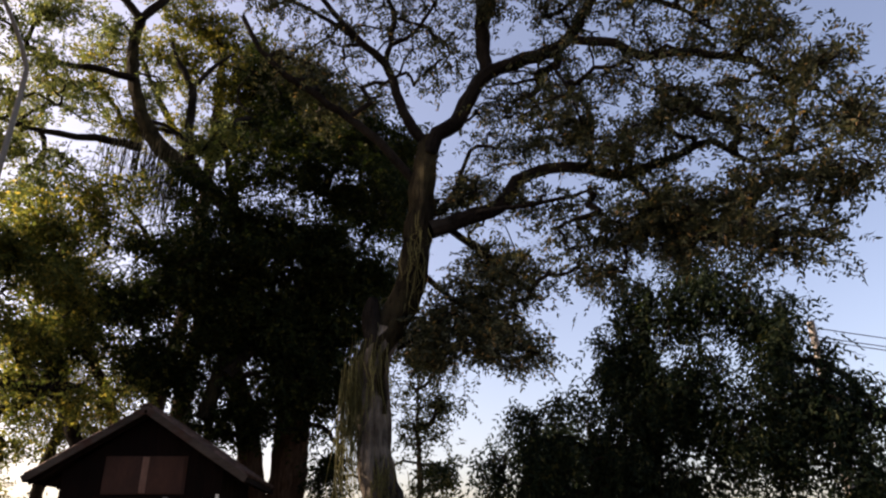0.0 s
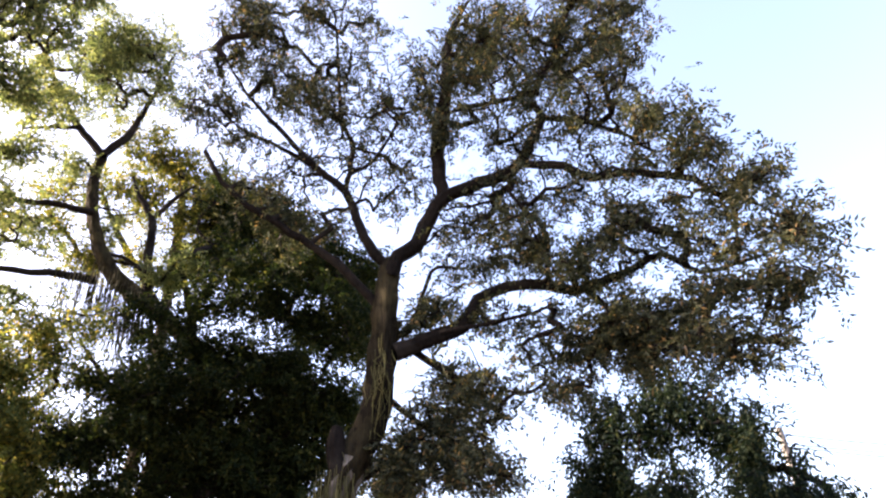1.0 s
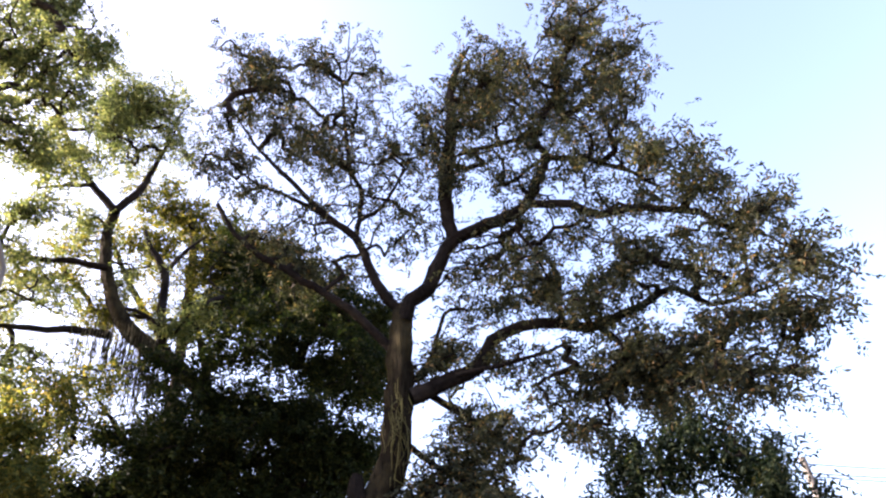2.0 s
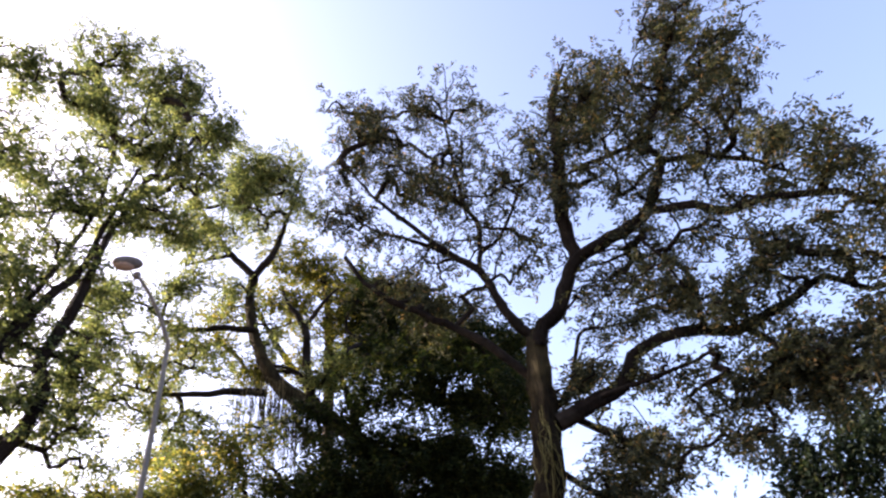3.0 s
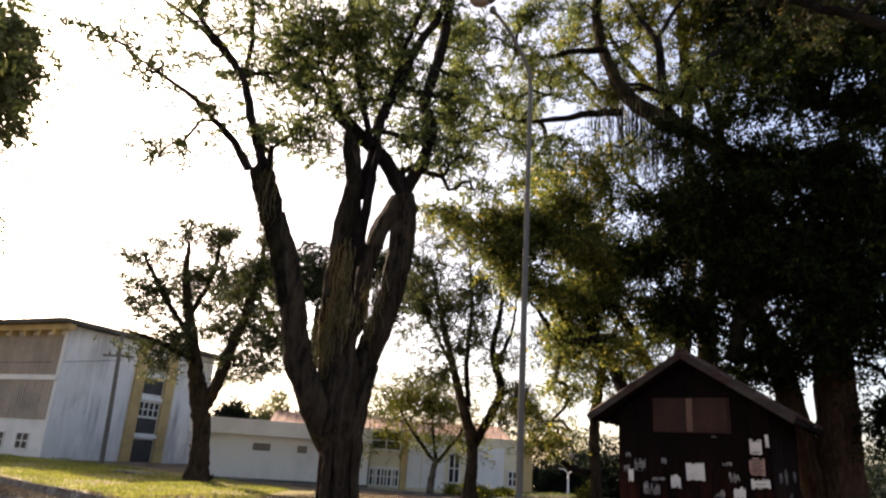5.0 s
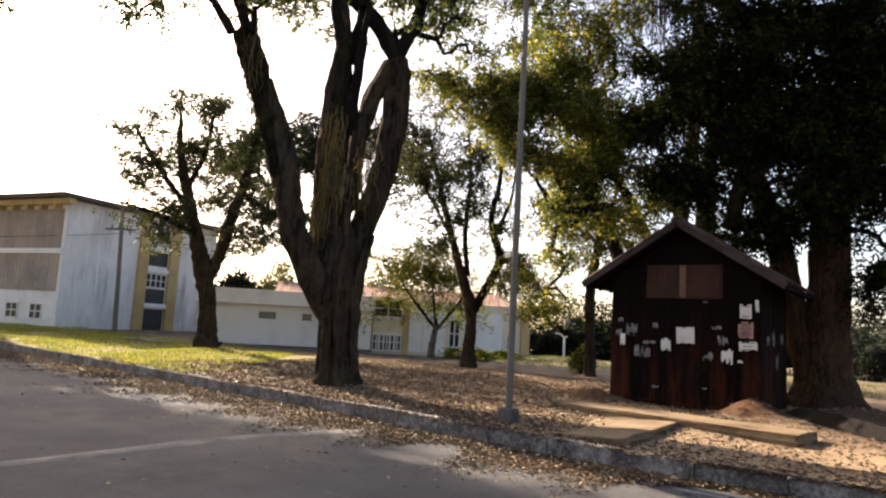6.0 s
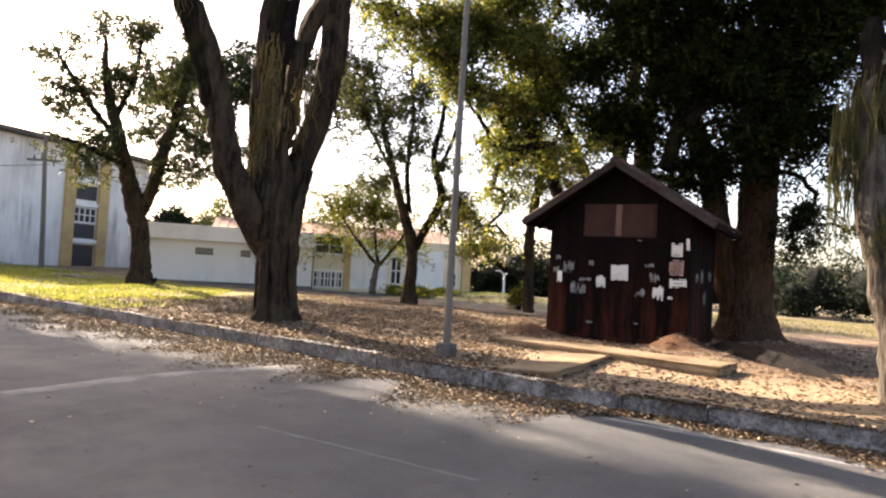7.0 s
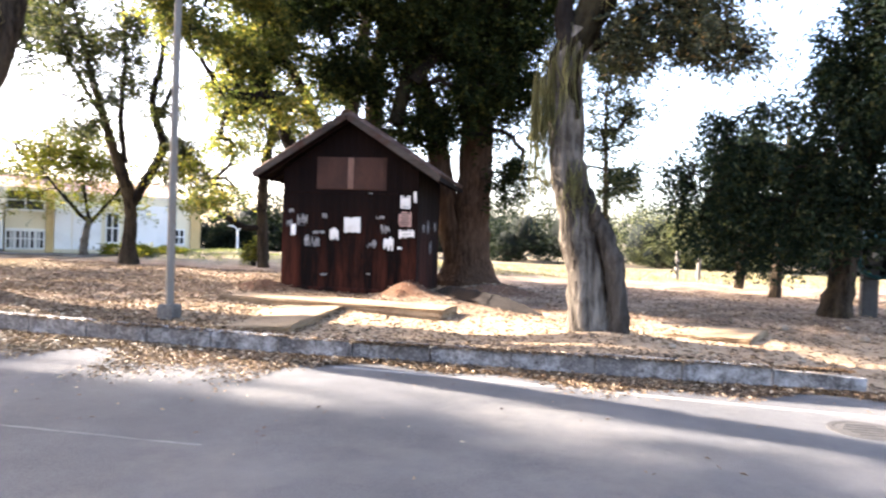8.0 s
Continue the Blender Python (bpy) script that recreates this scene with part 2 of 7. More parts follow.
def streaked_material():
    """White render with vertical water streaks and dark algae running down from the middle of the wall."""
    m, nt, b = nodes_of("water-streaked white render")
    col = ramp(nt, mix(nt, 0.4, noise_of(nt, 0.8, 6, coord="World"), noise_of(nt, 5, 6, stretch=(1, 1, 0.15), coord="World")), [(0.30, (0.66, 0.65, 0.63)), (0.65, (0.83, 0.82, 0.80))])
    sep = nt.nodes.new("ShaderNodeSeparateXYZ")
    nt.links.new(nt.nodes.new("ShaderNodeNewGeometry").outputs["Position"], sep.inputs[0])
    height = nt.nodes.new("ShaderNodeMapRange")
    height.inputs[1].default_value, height.inputs[2].default_value = 0.0, 8.0
    nt.links.new(sep.outputs[2], height.inputs[0])
    band = ramp(nt, height.outputs[0], [(0.02, (0.45, 0.45, 0.45)), (0.30, (0.55, 0.55, 0.55)), (0.42, (1, 1, 1)), (0.60, (0.25, 0.25, 0.25)), (0.9, (0.5, 0.5, 0.5))])
    runs = ramp(nt, mix(nt, 0.3, noise_of(nt, 0.55, 4, 0.6, (1, 1, 0.25), "World"), noise_of(nt, 3.0, 6, 0.7, (1, 1, 0.07), "World")), [(0.48, (0, 0, 0)), (0.60, (1, 1, 1))])
    col = mix(nt, mix(nt, 1.0, band, runs, "MULTIPLY"), col, (0.24, 0.24, 0.235))
    nt.links.new(col, b.inputs["Base Color"])
    b.inputs["Roughness"].default_value, b.inputs["Specular IOR Level"].default_value = 0.92, 0.2
    return m


STREAKED = streaked_material()
ROOF_EDGE = surface("weathered dark roof edge", (0.05, 0.045, 0.04), (0.13, 0.115, 0.10), 1.0, 20, 0.9, 0.2)
DARK_GLASS = surface("dark window glass", (0.012, 0.014, 0.016), (0.03, 0.033, 0.036), 2, 10, 0.25, 0, spec=0.2)
DARK_DOOR_SHADE = surface("dark grey door", (0.035, 0.035, 0.037), (0.06, 0.06, 0.062), 2, 30, 0.6, 0.1)
TERRACOTTA = surface("terracotta roof", (0.34, 0.20, 0.145), (0.46, 0.29, 0.21), 1.5, 20, 0.9, 0.3, None, (0.27, 0.18, 0.14), 0.8, 0.15)
TEAL = surface("faded teal plastic", (0.006, 0.05, 0.058), (0.011, 0.08, 0.088), 2, 40, 0.5, 0.05)
PHONE = surface("black phone plastic", (0.012, 0.012, 0.013), (0.03, 0.03, 0.032), 5, 40, 0.4, 0)
ROAD_PAINT_SUN = surface("worn road paint and sun stripe", (0.13, 0.127, 0.124), (0.30, 0.293, 0.285), 5, 25, 0.85, 0.3, None, (0.11, 0.107, 0.105), 1.6)
FAINT_PAINT = surface("nearly worn off road paint", (0.12, 0.115, 0.11), (0.18, 0.175, 0.17), 5, 25, 0.9, 0.3, None, (0.12, 0.115, 0.11), 3.0)
IRON = surface("worn iron cover", (0.0385, 0.0363, 0.0341), (0.0660, 0.0616, 0.0572), 6, 50, 0.8, 0.6)
CABLE = surface("black cable", (0.015, 0.015, 0.016), (0.03, 0.03, 0.03), 5, 20, 0.7, 0)
WOOD_POST = surface("grey wooden post", (0.10, 0.09, 0.08), (0.20, 0.18, 0.155), 3, 30, 0.9, 0.4, (1, 1, 0.2))
HULL = surface("dusty stone", (0.16, 0.125, 0.09), (0.30, 0.24, 0.175), 4, 40, 0.95, 0.5)


# ---- mesh helpers ----
def link(name, me, material, parent=None, label="", kind="", m=None):
    ob = new(name, me)
    if material and not me.materials:
        me.materials.append(material)
    if parent:
        ob.parent = parent
    if m is not None:
        ob.matrix_basis = m
    return tagged(ob, label, kind=kind)


def mesh_of(name, bm, smooth=False):
    me = bpy.data.meshes.new(name)
    bm.normal_update()
    for f in bm.faces:
        f.smooth = smooth
    bm.to_mesh(me)
    bm.free()
    return me


def part(name, bm, material, parent, label="", smooth=False, kind=""):
    return link(name, mesh_of(name, bm, smooth), material, parent, label, kind)


def thing(name, at, label, category, group="", turn=0.0, kind=""):
    ob = new(name)
    ob.empty_display_size = 0.2
    ob.matrix_basis = pose(*at, 0, 0, turn)
    return tagged(ob, label, category, group, kind)


def box(size, centre, bevel=0.0, bm=None, rz=0.0, rx=0.0, ry=0.0):
    bm = bm or bmesh.new()
    made = bmesh.ops.create_cube(bm, size=1.0, matrix=pose(*centre, rx, ry, rz) @ Matrix.Diagonal((*size, 1)))
    if bevel:
        edges = list({e for v in made["verts"] for e in v.link_edges})
        bmesh.ops.bevel(bm, geom=edges, offset=bevel, segments=2, affect="EDGES", profile=0.7)
    return bm


def quick_mesh(name, verts, faces_by_size, smooth=False):
    """A mesh from numpy arrays of faces, all faces of one array with the same count of corners."""
    me = bpy.data.meshes.new(name)
    verts = np.asarray(verts, np.float32)
    me.vertices.add(len(verts))
    me.vertices.foreach_set("co", verts.ravel())
    loops = np.concatenate([f.ravel() for f in faces_by_size]).astype(np.int32)
    sizes = np.concatenate([np.full(len(f), f.shape[1]) for f in faces_by_size]).astype(np.int32)
    me.loops.add(len(loops))
    me.loops.foreach_set("vertex_index", loops)
    me.polygons.add(len(sizes))
    me.polygons.foreach_set("loop_start", (np.cumsum(sizes) - sizes).astype(np.int32))
    me.polygons.foreach_set("loop_total", sizes)
    me.polygons.foreach_set("use_smooth", np.full(len(sizes), smooth))
    me.update(calc_edges=True)
    return me


def unit(v):
    return v / (np.linalg.norm(v, axis=-1, keepdims=True) + 1e-9)


def leaf_cloud(name, base, way, side, length, width, fold=0.15):
    """One mesh of many pointed leaves: where each begins, the way it points, its width's direction."""
    n = len(base)
    length, width = np.broadcast_to(length, n)[:, None], np.broadcast_to(width, n)[:, None]
    up = np.cross(way, side)
    mid = base + way * length * 0.45
    v = np.stack([base, mid + side * width * 0.5 + up * width * fold, base + way * length, mid - side * width * 0.5 + up * width * fold], 1)
    return quick_mesh(name, v.reshape(-1, 3), [np.arange(4 * n).reshape(-1, 4)])


def tube_arrays(points, radii, sides, rng=None, rough=0.0):
    """Rings round a line of points, as vertices and four-cornered faces."""
    p, r = np.asarray(points, float), np.asarray(radii, float)
    t = unit(np.gradient(p, axis=0))
    ref = np.where(np.abs(t[:, 2:3]) > 0.9, np.array([[1.0, 0, 0]]), np.array([[0, 0, 1.0]]))
    ref = np.broadcast_to(ref[len(ref) // 2], t.shape)
    u = unit(np.cross(t, ref))
    w = np.cross(t, u)
    a = np.linspace(0, 2 * np.pi, sides, endpoint=False)
    rr = np.repeat(r[:, None], sides, 1)
    if rough and rng is not None:
        lobes = 1 + rough * (0.6 * np.sin(3 * a + rng.uniform(0, 6)) + 0.5 * np.sin(5 * a + rng.uniform(0, 6)) + 0.35 * np.sin(8 * a + rng.uniform(0, 6)))
        rr = rr * lobes[None] * (1 + rough * 0.5 * rng.normal(size=rr.shape))
    v = p[:, None] + rr[..., None] * (np.cos(a)[None, :, None] * u[:, None] + np.sin(a)[None, :, None] * w[:, None])
    i, j = np.meshgrid(np.arange(len(p) - 1), np.arange(sides), indexing="ij")
    k = (j + 1) % sides
    f = np.stack([i * sides + j, i * sides + k, (i + 1) * sides + k, (i + 1) * sides + j], -1).reshape(-1, 4)
    return v.reshape(-1, 3), f


def smooth_line(points, step):
    """A Catmull-Rom line through x, y, z, radius, with points about a step apart."""
    p = np.asarray(points, float)
    q = np.vstack([2 * p[0] - p[1], p, 2 * p[-1] - p[-2]])
    out = []
    for i in range(1, len(q) - 2):
        n = max(2, int(np.linalg.norm(q[i + 1, :3] - q[i, :3]) / step))
        s = np.linspace(0, 1, n, endpoint=False)[:, None]
        a, b, c, d = q[i - 1 : i + 3]
        out.append(0.5 * (2 * b + (c - a) * s + (2 * a - 5 * b + 4 * c - d) * s**2 + (3 * b - a - 3 * c + d) * s**3))
    out.append(p[-1:])
    return np.vstack(out)


def tubes_mesh(name, lines, sides, rng=None, rough=0.0):
    vs, fs, n = [], [], 0
    for pts, rad in lines:
        v, f = tube_arrays(pts, rad, sides, rng, rough)
        vs.append(v)
        fs.append(f + n)
        n += len(v)
    return quick_mesh(name, np.vstack(vs), [np.vstack(fs)], True)


# ---- trees ----
def sprays(rng, tips, count, spread, twig, pairs, leaf, droop, flat=0.6):
    """Leaves set in pairs along short twigs round the tips of the branches."""
    at = np.repeat(tips, count, 0)
    n = len(at)
    at = at + rng.normal(size=(n, 3)) * spread * np.array([1, 1, 0.6])
    way = rng.normal(size=(n, 3)) * np.array([1, 1, flat])
    way[:, 2] -= droop
    way = unit(way)
    up = unit(rng.normal(size=(n, 3)) * 0.5 + np.array([0, 0, 1.0]))
    side = unit(np.cross(way, up))
    bases, ways, sides_, lens = [], [], [], []
    for i in range(pairs):
        s = (i + 0.6) / pairs
        p = at + way * (twig * s) - np.array([0, 0, 1.0]) * (droop * 0.35 * twig * s * s)
        for sign in (-1, 1):
            w = unit(way * 0.55 + side * sign * 0.8 + rng.normal(size=(n, 3)) * 0.25 - np.array([0, 0, 0.25 * droop]))
            nrm = unit(np.cross(w, np.cross(up, w)) + rng.normal(size=(n, 3)) * 0.45)
            bases.append(p)
            ways.append(w)
            sides_.append(unit(np.cross(w, nrm)))
            lens.append(rng.uniform(0.7, 1.25, n) * leaf[0] * (1 - 0.25 * abs(s - 0.5)))
    return np.vstack(bases), np.vstack(ways), np.vstack(sides_), np.concatenate(lens), leaf[1]


def crown_tips(rng, lobes, share, knot=6):
    """Tips of branches in loose drooping pads, the pads inside ellipsoids (centre, half sizes, density)."""
    out = []
    for centre, half, dense in lobes:
        vol = half[0] * half[1] * half[2]
        n = max(6, int(share * dense * vol**0.8))
        k = max(2, n // knot)
        d = unit(rng.normal(size=(k, 3)))
        r = rng.uniform(0.2, 1.0, k) ** 0.5
        wob = 1 + 0.15 * np.sin(4 * d[:, 0] + 6 * d[:, 1] + rng.uniform(0, 6)) + 0.12 * rng.normal(size=k)
        pads = np.array(centre) + d * (r * wob)[:, None] * np.array(half)
        which = rng.integers(0, k, n)
        size = min(float(np.mean(half)), 2.0) * rng.uniform(0.22, 0.40, k)
        out_by = rng.normal(size=(n, 3)) * size[which][:, None] * np.array([1, 1, 0.38])
        out_by[:, 2] -= 0.35 * np.hypot(out_by[:, 0], out_by[:, 1])
        out.append(pads[which] + out_by)
    return np.vstack(out)


def grow(rng, stems, tips, free_from=0.4):
    """Branches that reach each tip from the nearest wood, thicker where they carry more."""
    pos, par, load = [], [], []
    for line in stems:
        k = int(len(line) * free_from)
        for p in line[k:]:
            pos.append(p[:3])
            par.append(-1)
    pos = [np.array(p) for p in pos]
    wood = np.array(pos)
    order = np.argsort([np.min(np.linalg.norm(wood - t, axis=1)) for t in tips])
    buf = np.zeros((len(pos) + len(tips) * 40, 3))
    n = len(pos)
    buf[:n] = wood
    parent = [-1] * n
    chains = []
    for t in tips[order]:
        gap = t - buf[:n]
        cost = np.linalg.norm(gap, axis=1) + 0.7 * np.maximum(0, -gap[:, 2])
        a = int(np.argmin(cost))
        length = np.linalg.norm(t - buf[a])
        m = int(np.clip(length / 0.35, 2, 38))
        s = np.linspace(0, 1, m + 1)[1:, None]
        bow = rng.normal(size=3) * 0.10 * length + np.array([0, 0, 0.10 * length])
        pts = buf[a] + (t - buf[a]) * s + bow * (4 * s * (1 - s)) + rng.normal(size=(m, 3)) * 0.03 * np.sqrt(length)
        ids = list(range(n, n + m))
        buf[n : n + m] = pts
        parent += [a] + ids[:-1]
        chains.append((a, ids))
        n += m
    load = np.zeros(n)
    for a, ids in chains:
        load[ids[-1]] += 1
    for i in range(n - 1, -1, -1):
        if parent[i] >= 0:
            load[parent[i]] += load[i]
    lines = []
    for a, ids in chains:
        rad = 0.0105 * np.maximum(load[ids], 0.6) ** 0.5
        lines.append((np.vstack([buf[a], buf[ids]]), np.r_[rad[0], rad]))
    return lines


def sketch(base):
    """A tree to be drawn limb by limb; the first limb is its trunk."""
    return {"base": base, "stems": [], "masses": []}


def limb(plan, *points):
    plan["stems"].append(points)


def mass(plan, x, y, z, wide, high, dense):
    """A body of foliage: its centre, half width, half height and how closely it is filled."""
    plan["masses"].append((x, y, z, wide, high, dense))


def clumps(rng, masses, size, tips=4):
    """Tips of twigs gathered in small drooping clumps where a mass is close, and strewn singly where it is airy."""
    close, airy = [], []
    for x, y, z, wide, high, dense in masses:
        area = wide * high / size**2
        k = max(2, int(round((dense * 1.5 if dense >= 0.75 else dense * 0.7) * area)))
        d = unit(rng.normal(size=(k, 3)))
        r = 0.86 * rng.uniform(0.0, 1.0, k) ** 0.42 * (1 + 0.12 * rng.normal(size=k))
        mid = np.array([x, y, z]) + d * r[:, None] * np.array([wide, wide, high])
        big = size * rng.uniform(0.5, 1.15, k)
        close.append(np.repeat(mid, tips, 0) + rng.normal(size=(k * tips, 3)) * np.repeat(big, tips)[:, None] * np.array([0.62, 0.62, 0.36]))
        n = max(4, int((12 if dense < 0.75 else 3) * dense * area))
        d = unit(rng.normal(size=(n, 3)))
        airy.append(np.array([x, y, z]) + d * (rng.uniform(0, 1.15, n) ** 0.4)[:, None] * np.array([wide, wide, high]))
    return np.vstack(close), np.vstack(airy)


def tree(name, base, label, stems, lobes, leaf_mat, bark, seed, share=14.0, count=14, spread=0.38, twig=0.4, pairs=5, leaf=(0.09, 0.032), droop=0.35,
         sides=14, rough=0.10, group="", moss=(), free_from=0.4, flare=0.0, flat=0.6, category="tree", strands=(), moss_mat=None, strand_mat=None, from_trunk=True, clump=0.0, moss_thick=1.0):
    """stems: lines of x, y, z, radius in the world, the trunk first."""
    rng = np.random.default_rng(seed)
    root = thing(name, base, label, category, group)
    off = np.array([*base, 0.0])
    fine = []
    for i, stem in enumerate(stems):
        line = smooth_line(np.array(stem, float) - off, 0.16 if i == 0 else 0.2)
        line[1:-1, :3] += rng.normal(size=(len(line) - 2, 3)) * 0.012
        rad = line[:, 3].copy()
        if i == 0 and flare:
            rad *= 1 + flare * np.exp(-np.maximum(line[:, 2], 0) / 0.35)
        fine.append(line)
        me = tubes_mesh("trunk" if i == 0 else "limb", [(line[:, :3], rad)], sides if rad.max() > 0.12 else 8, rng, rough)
        # thick upper limbs get bark with the crown's shade put into its colour
        link("trunk" if i == 0 else "limb", me, bark if i == 0 or (rad.max() > 0.24 and line[0, 2] < 4.5) else BARK_SHADED if rad.max() > 0.2 else BARK_LIMB, root)
    for strand in strands:
        line = smooth_line(np.array(strand, float) - off, 0.14)
        line[1:-1, :3] += rng.normal(size=(len(line) - 2, 3)) * 0.012
        link("buttress", tubes_mesh("buttress", [(line[:, :3], line[:, 3])], 12, rng, rough), strand_mat or bark, root)
    if clump:
        close, airy = clumps(rng, [(x - off[0], y - off[1], z - off[2], w, h, d) for x, y, z, w, h, d in lobes], clump)
        tips = np.vstack([close, airy])
    else:
        tips = crown_tips(rng, [(np.array(c) - off[:3], h, d) for c, h, d in lobes], share)
    lines = grow(rng, fine if from_trunk else fine[1:], tips, free_from)
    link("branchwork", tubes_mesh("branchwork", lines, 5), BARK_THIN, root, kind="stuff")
    if clump:
        sets = [sprays(rng, close, count, spread, twig, pairs, leaf, droop, flat), sprays(rng, airy, 3, spread * 1.8, twig, pairs, leaf, droop, flat)]
        b, w, s, ln = (np.concatenate([one[i] for one in sets]) for i in range(4))
        wd = leaf[1]
    else:
        b, w, s, ln, wd = sprays(rng, tips, count, spread, twig, pairs, leaf, droop, flat)
    link("crown", leaf_cloud("crown", b, w, s, ln, wd), leaf_mat, root, kind="stuff")
    for mseed, (a, c, r, n, long) in enumerate(moss):
        mr = np.random.default_rng(seed * 10 + mseed)
        f = mr.uniform(0, 1, n)[:, None]
        ring = mr.normal(size=(n, 3)) * np.array([r, r, 0.1])
        top = np.array(a) - off[:3] + (np.array(c) - np.array(a)) * f + ring
        hang = []
        for p, l in zip(top, mr.uniform(0.3, 1.0, n) * long):
            k = np.linspace(0, 1, 4)[:, None]
            hang.append((p - np.array([0, 0, 1.0]) * l * k + mr.normal(size=(4, 3)) * 0.08 * k, np.array([0.008, 0.012, 0.010, 0.003]) * moss_thick))
        link("hanging_moss", tubes_mesh("hanging_moss", hang, 3), moss_mat or MOSS, root, "dry hanging moss", "stuff")
    return root


# ---- ground, road, kerb ----
def kerb_y(x):
    return 8.28 + 0.105 * np.clip(-3.0 - np.asarray(x, float), 0, 90)


def lawn_z(x, y):
    """Height of the ground behind the kerb."""
    x, y = np.asarray(x, float), np.asarray(y, float)
    d = np.hypot(x, y)
    z = 0.15 + 0.03 * np.sin(0.9 * x + 0.4) * np.sin(0.7 * y) + 0.02 * np.sin(2.1 * x + 1.3 * y)
    z = z + np.clip((-x - 24) / 20, 0, 1) * 0.35
    z = z + 0.4 * np.exp(-(((x + 15.5) / 3.5) ** 2 + ((y - 30.5) / 2.0) ** 2))
    z = z + 0.36 * np.exp(-(((x + 3.25) / 0.48) ** 2 + ((y - 15.1) / 0.4) ** 2)) + 0.25 * np.exp(-(((x + 6.9) / 0.6) ** 2 + ((y - 15.6) / 0.5) ** 2))
    z = z + 0.22 * np.exp(-(((x + 1.5) / 1.0) ** 2 + ((y - 17.0) / 1.6) ** 2)) + 0.10 * np.exp(-(((x - 0.75) / 0.9) ** 2 + ((y - 9.85) / 0.8) ** 2))
    z = z + 0.16 * np.exp(-(((x + 10.4) / 1.5) ** 2 + ((y - 10.9) / 1.2) ** 2))
    return z


def ground_z(x, y):
    x, y = np.asarray(x, float), np.asarray(y, float)
    behind = y - kerb_y(x)
    # past the end of the kerb the soil runs down to the road
    ease = np.clip((behind - 0.03) / np.where(x > 3.4, 2.4, 0.1), 0, 1)
    return -0.16 + (lawn_z(x, y) + 0.16) * ease * ease * (3 - 2 * ease)


def build_ground():
    def steps(lo, hi, fine_lo, fine_hi, fine):
        a = np.arange(fine_lo, fine_hi, fine)
        left = fine_lo - np.geomspace(fine, fine_lo - lo, 42)[::-1]
        right = fine_hi + np.geomspace(fine, hi - fine_hi, 42) - fine
        return np.unique(np.round(np.concatenate([left, a, right]), 3))

    xs, ys = steps(-1500, 1500, -18, 12, 0.25), steps(-1500, 1500, 7.6, 26, 0.22)
    ys = np.unique(np.r_[ys[(ys < 8.2) | (ys > 8.48)], 8.2, 8.30, 8.36, 8.42, 8.46])
    gx, gy = np.meshgrid(xs, ys, indexing="ij")
    # rows near the kerb run along it
    gy = gy + (kerb_y(gx) - 8.28) * np.clip(1 - np.abs(gy - 8.4) / 40, 0, 1)
    v = np.stack([gx, gy, ground_z(gx, gy)], -1).reshape(-1, 3)
    i, j = np.meshgrid(np.arange(len(xs) - 1), np.arange(len(ys) - 1), indexing="ij")
    n = len(ys)
    f = np.stack([i * n + j, (i + 1) * n + j, (i + 1) * n + j + 1, i * n + j + 1], -1).reshape(-1, 4)
    m, nt, b = nodes_of("earth with leaf litter and grass")
    litter = ramp(nt, mix(nt, 0.55, noise_of(nt, 1.2, 8), noise_of(nt, 14, 6, 0.75)), [(0.36, (0.05, 0.031, 0.022)), (0.5, (0.20, 0.135, 0.09)), (0.62, (0.44, 0.34, 0.24))])
    sand = ramp(nt, noise_of(nt, 9, 8, 0.7), [(0.3, (0.27, 0.18, 0.11)), (0.7, (0.48, 0.36, 0.235))])
    turf = ramp(nt, mix(nt, 0.5, noise_of(nt, 0.8, 6), noise_of(nt, 18, 5)), [(0.3, (0.18, 0.13, 0.065)), (0.5, (0.28, 0.235, 0.09)), (0.7, (0.42, 0.34, 0.18))])
    tc = nt.nodes.new("ShaderNodeTexCoord")
    sep = nt.nodes.new("ShaderNodeSeparateXYZ")
    nt.links.new(tc.outputs["Object"], sep.inputs[0])

    def span(sock, lo, hi):
        r = nt.nodes.new("ShaderNodeMapRange")
        r.interpolation_type = "SMOOTHSTEP"
        r.inputs[1].default_value, r.inputs[2].default_value = lo, hi
        nt.links.new(sock, r.inputs[0])
        return r.outputs[0]

    def times(a, c):
        k = nt.nodes.new("ShaderNodeMath")
        k.operation = "MULTIPLY"
        for sock, val in zip(k.inputs, (a, c)):
            nt.links.new(val, sock)
        return k.outputs[0]

    # sand stops near y 12; shade beyond is put into the darker litter
    bare = times(times(span(sep.outputs[0], -7.5, -4.5), span(sep.outputs[1], 13.2, 10.8)), ramp(nt, noise_of(nt, 0.6, 6), [(0.25, (0, 0, 0)), (0.45, (1, 1, 1))]))
    col = mix(nt, bare, litter, sand)
    green = times(span(sep.outputs[0], -15.0, -22.0), ramp(nt, noise_of(nt, 0.5, 7, 0.7), [(0.30, (0, 0, 0)), (0.48, (1, 1, 1))]))
    green = times(green, span(sep.outputs[1], 23.5, 20.0))
    col = mix(nt, green, col, turf)
    for hx, hy, hr in ((-3.25, 15.1, 0.9), (-1.5, 17.0, 2.0), (-6.9, 15.6, 1.0)):
        away = nt.nodes.new("ShaderNodeVectorMath")
        away.operation = "DISTANCE"
        away.inputs[1].default_value = (hx, hy, 0.3)
        nt.links.new(tc.outputs["Object"], away.inputs[0])
        heap = times(span(away.outputs["Value"], hr, hr * 0.45), ramp(nt, noise_of(nt, 3.0, 6, 0.7), [(0.25, (0, 0, 0)), (0.45, (1, 1, 1))]))
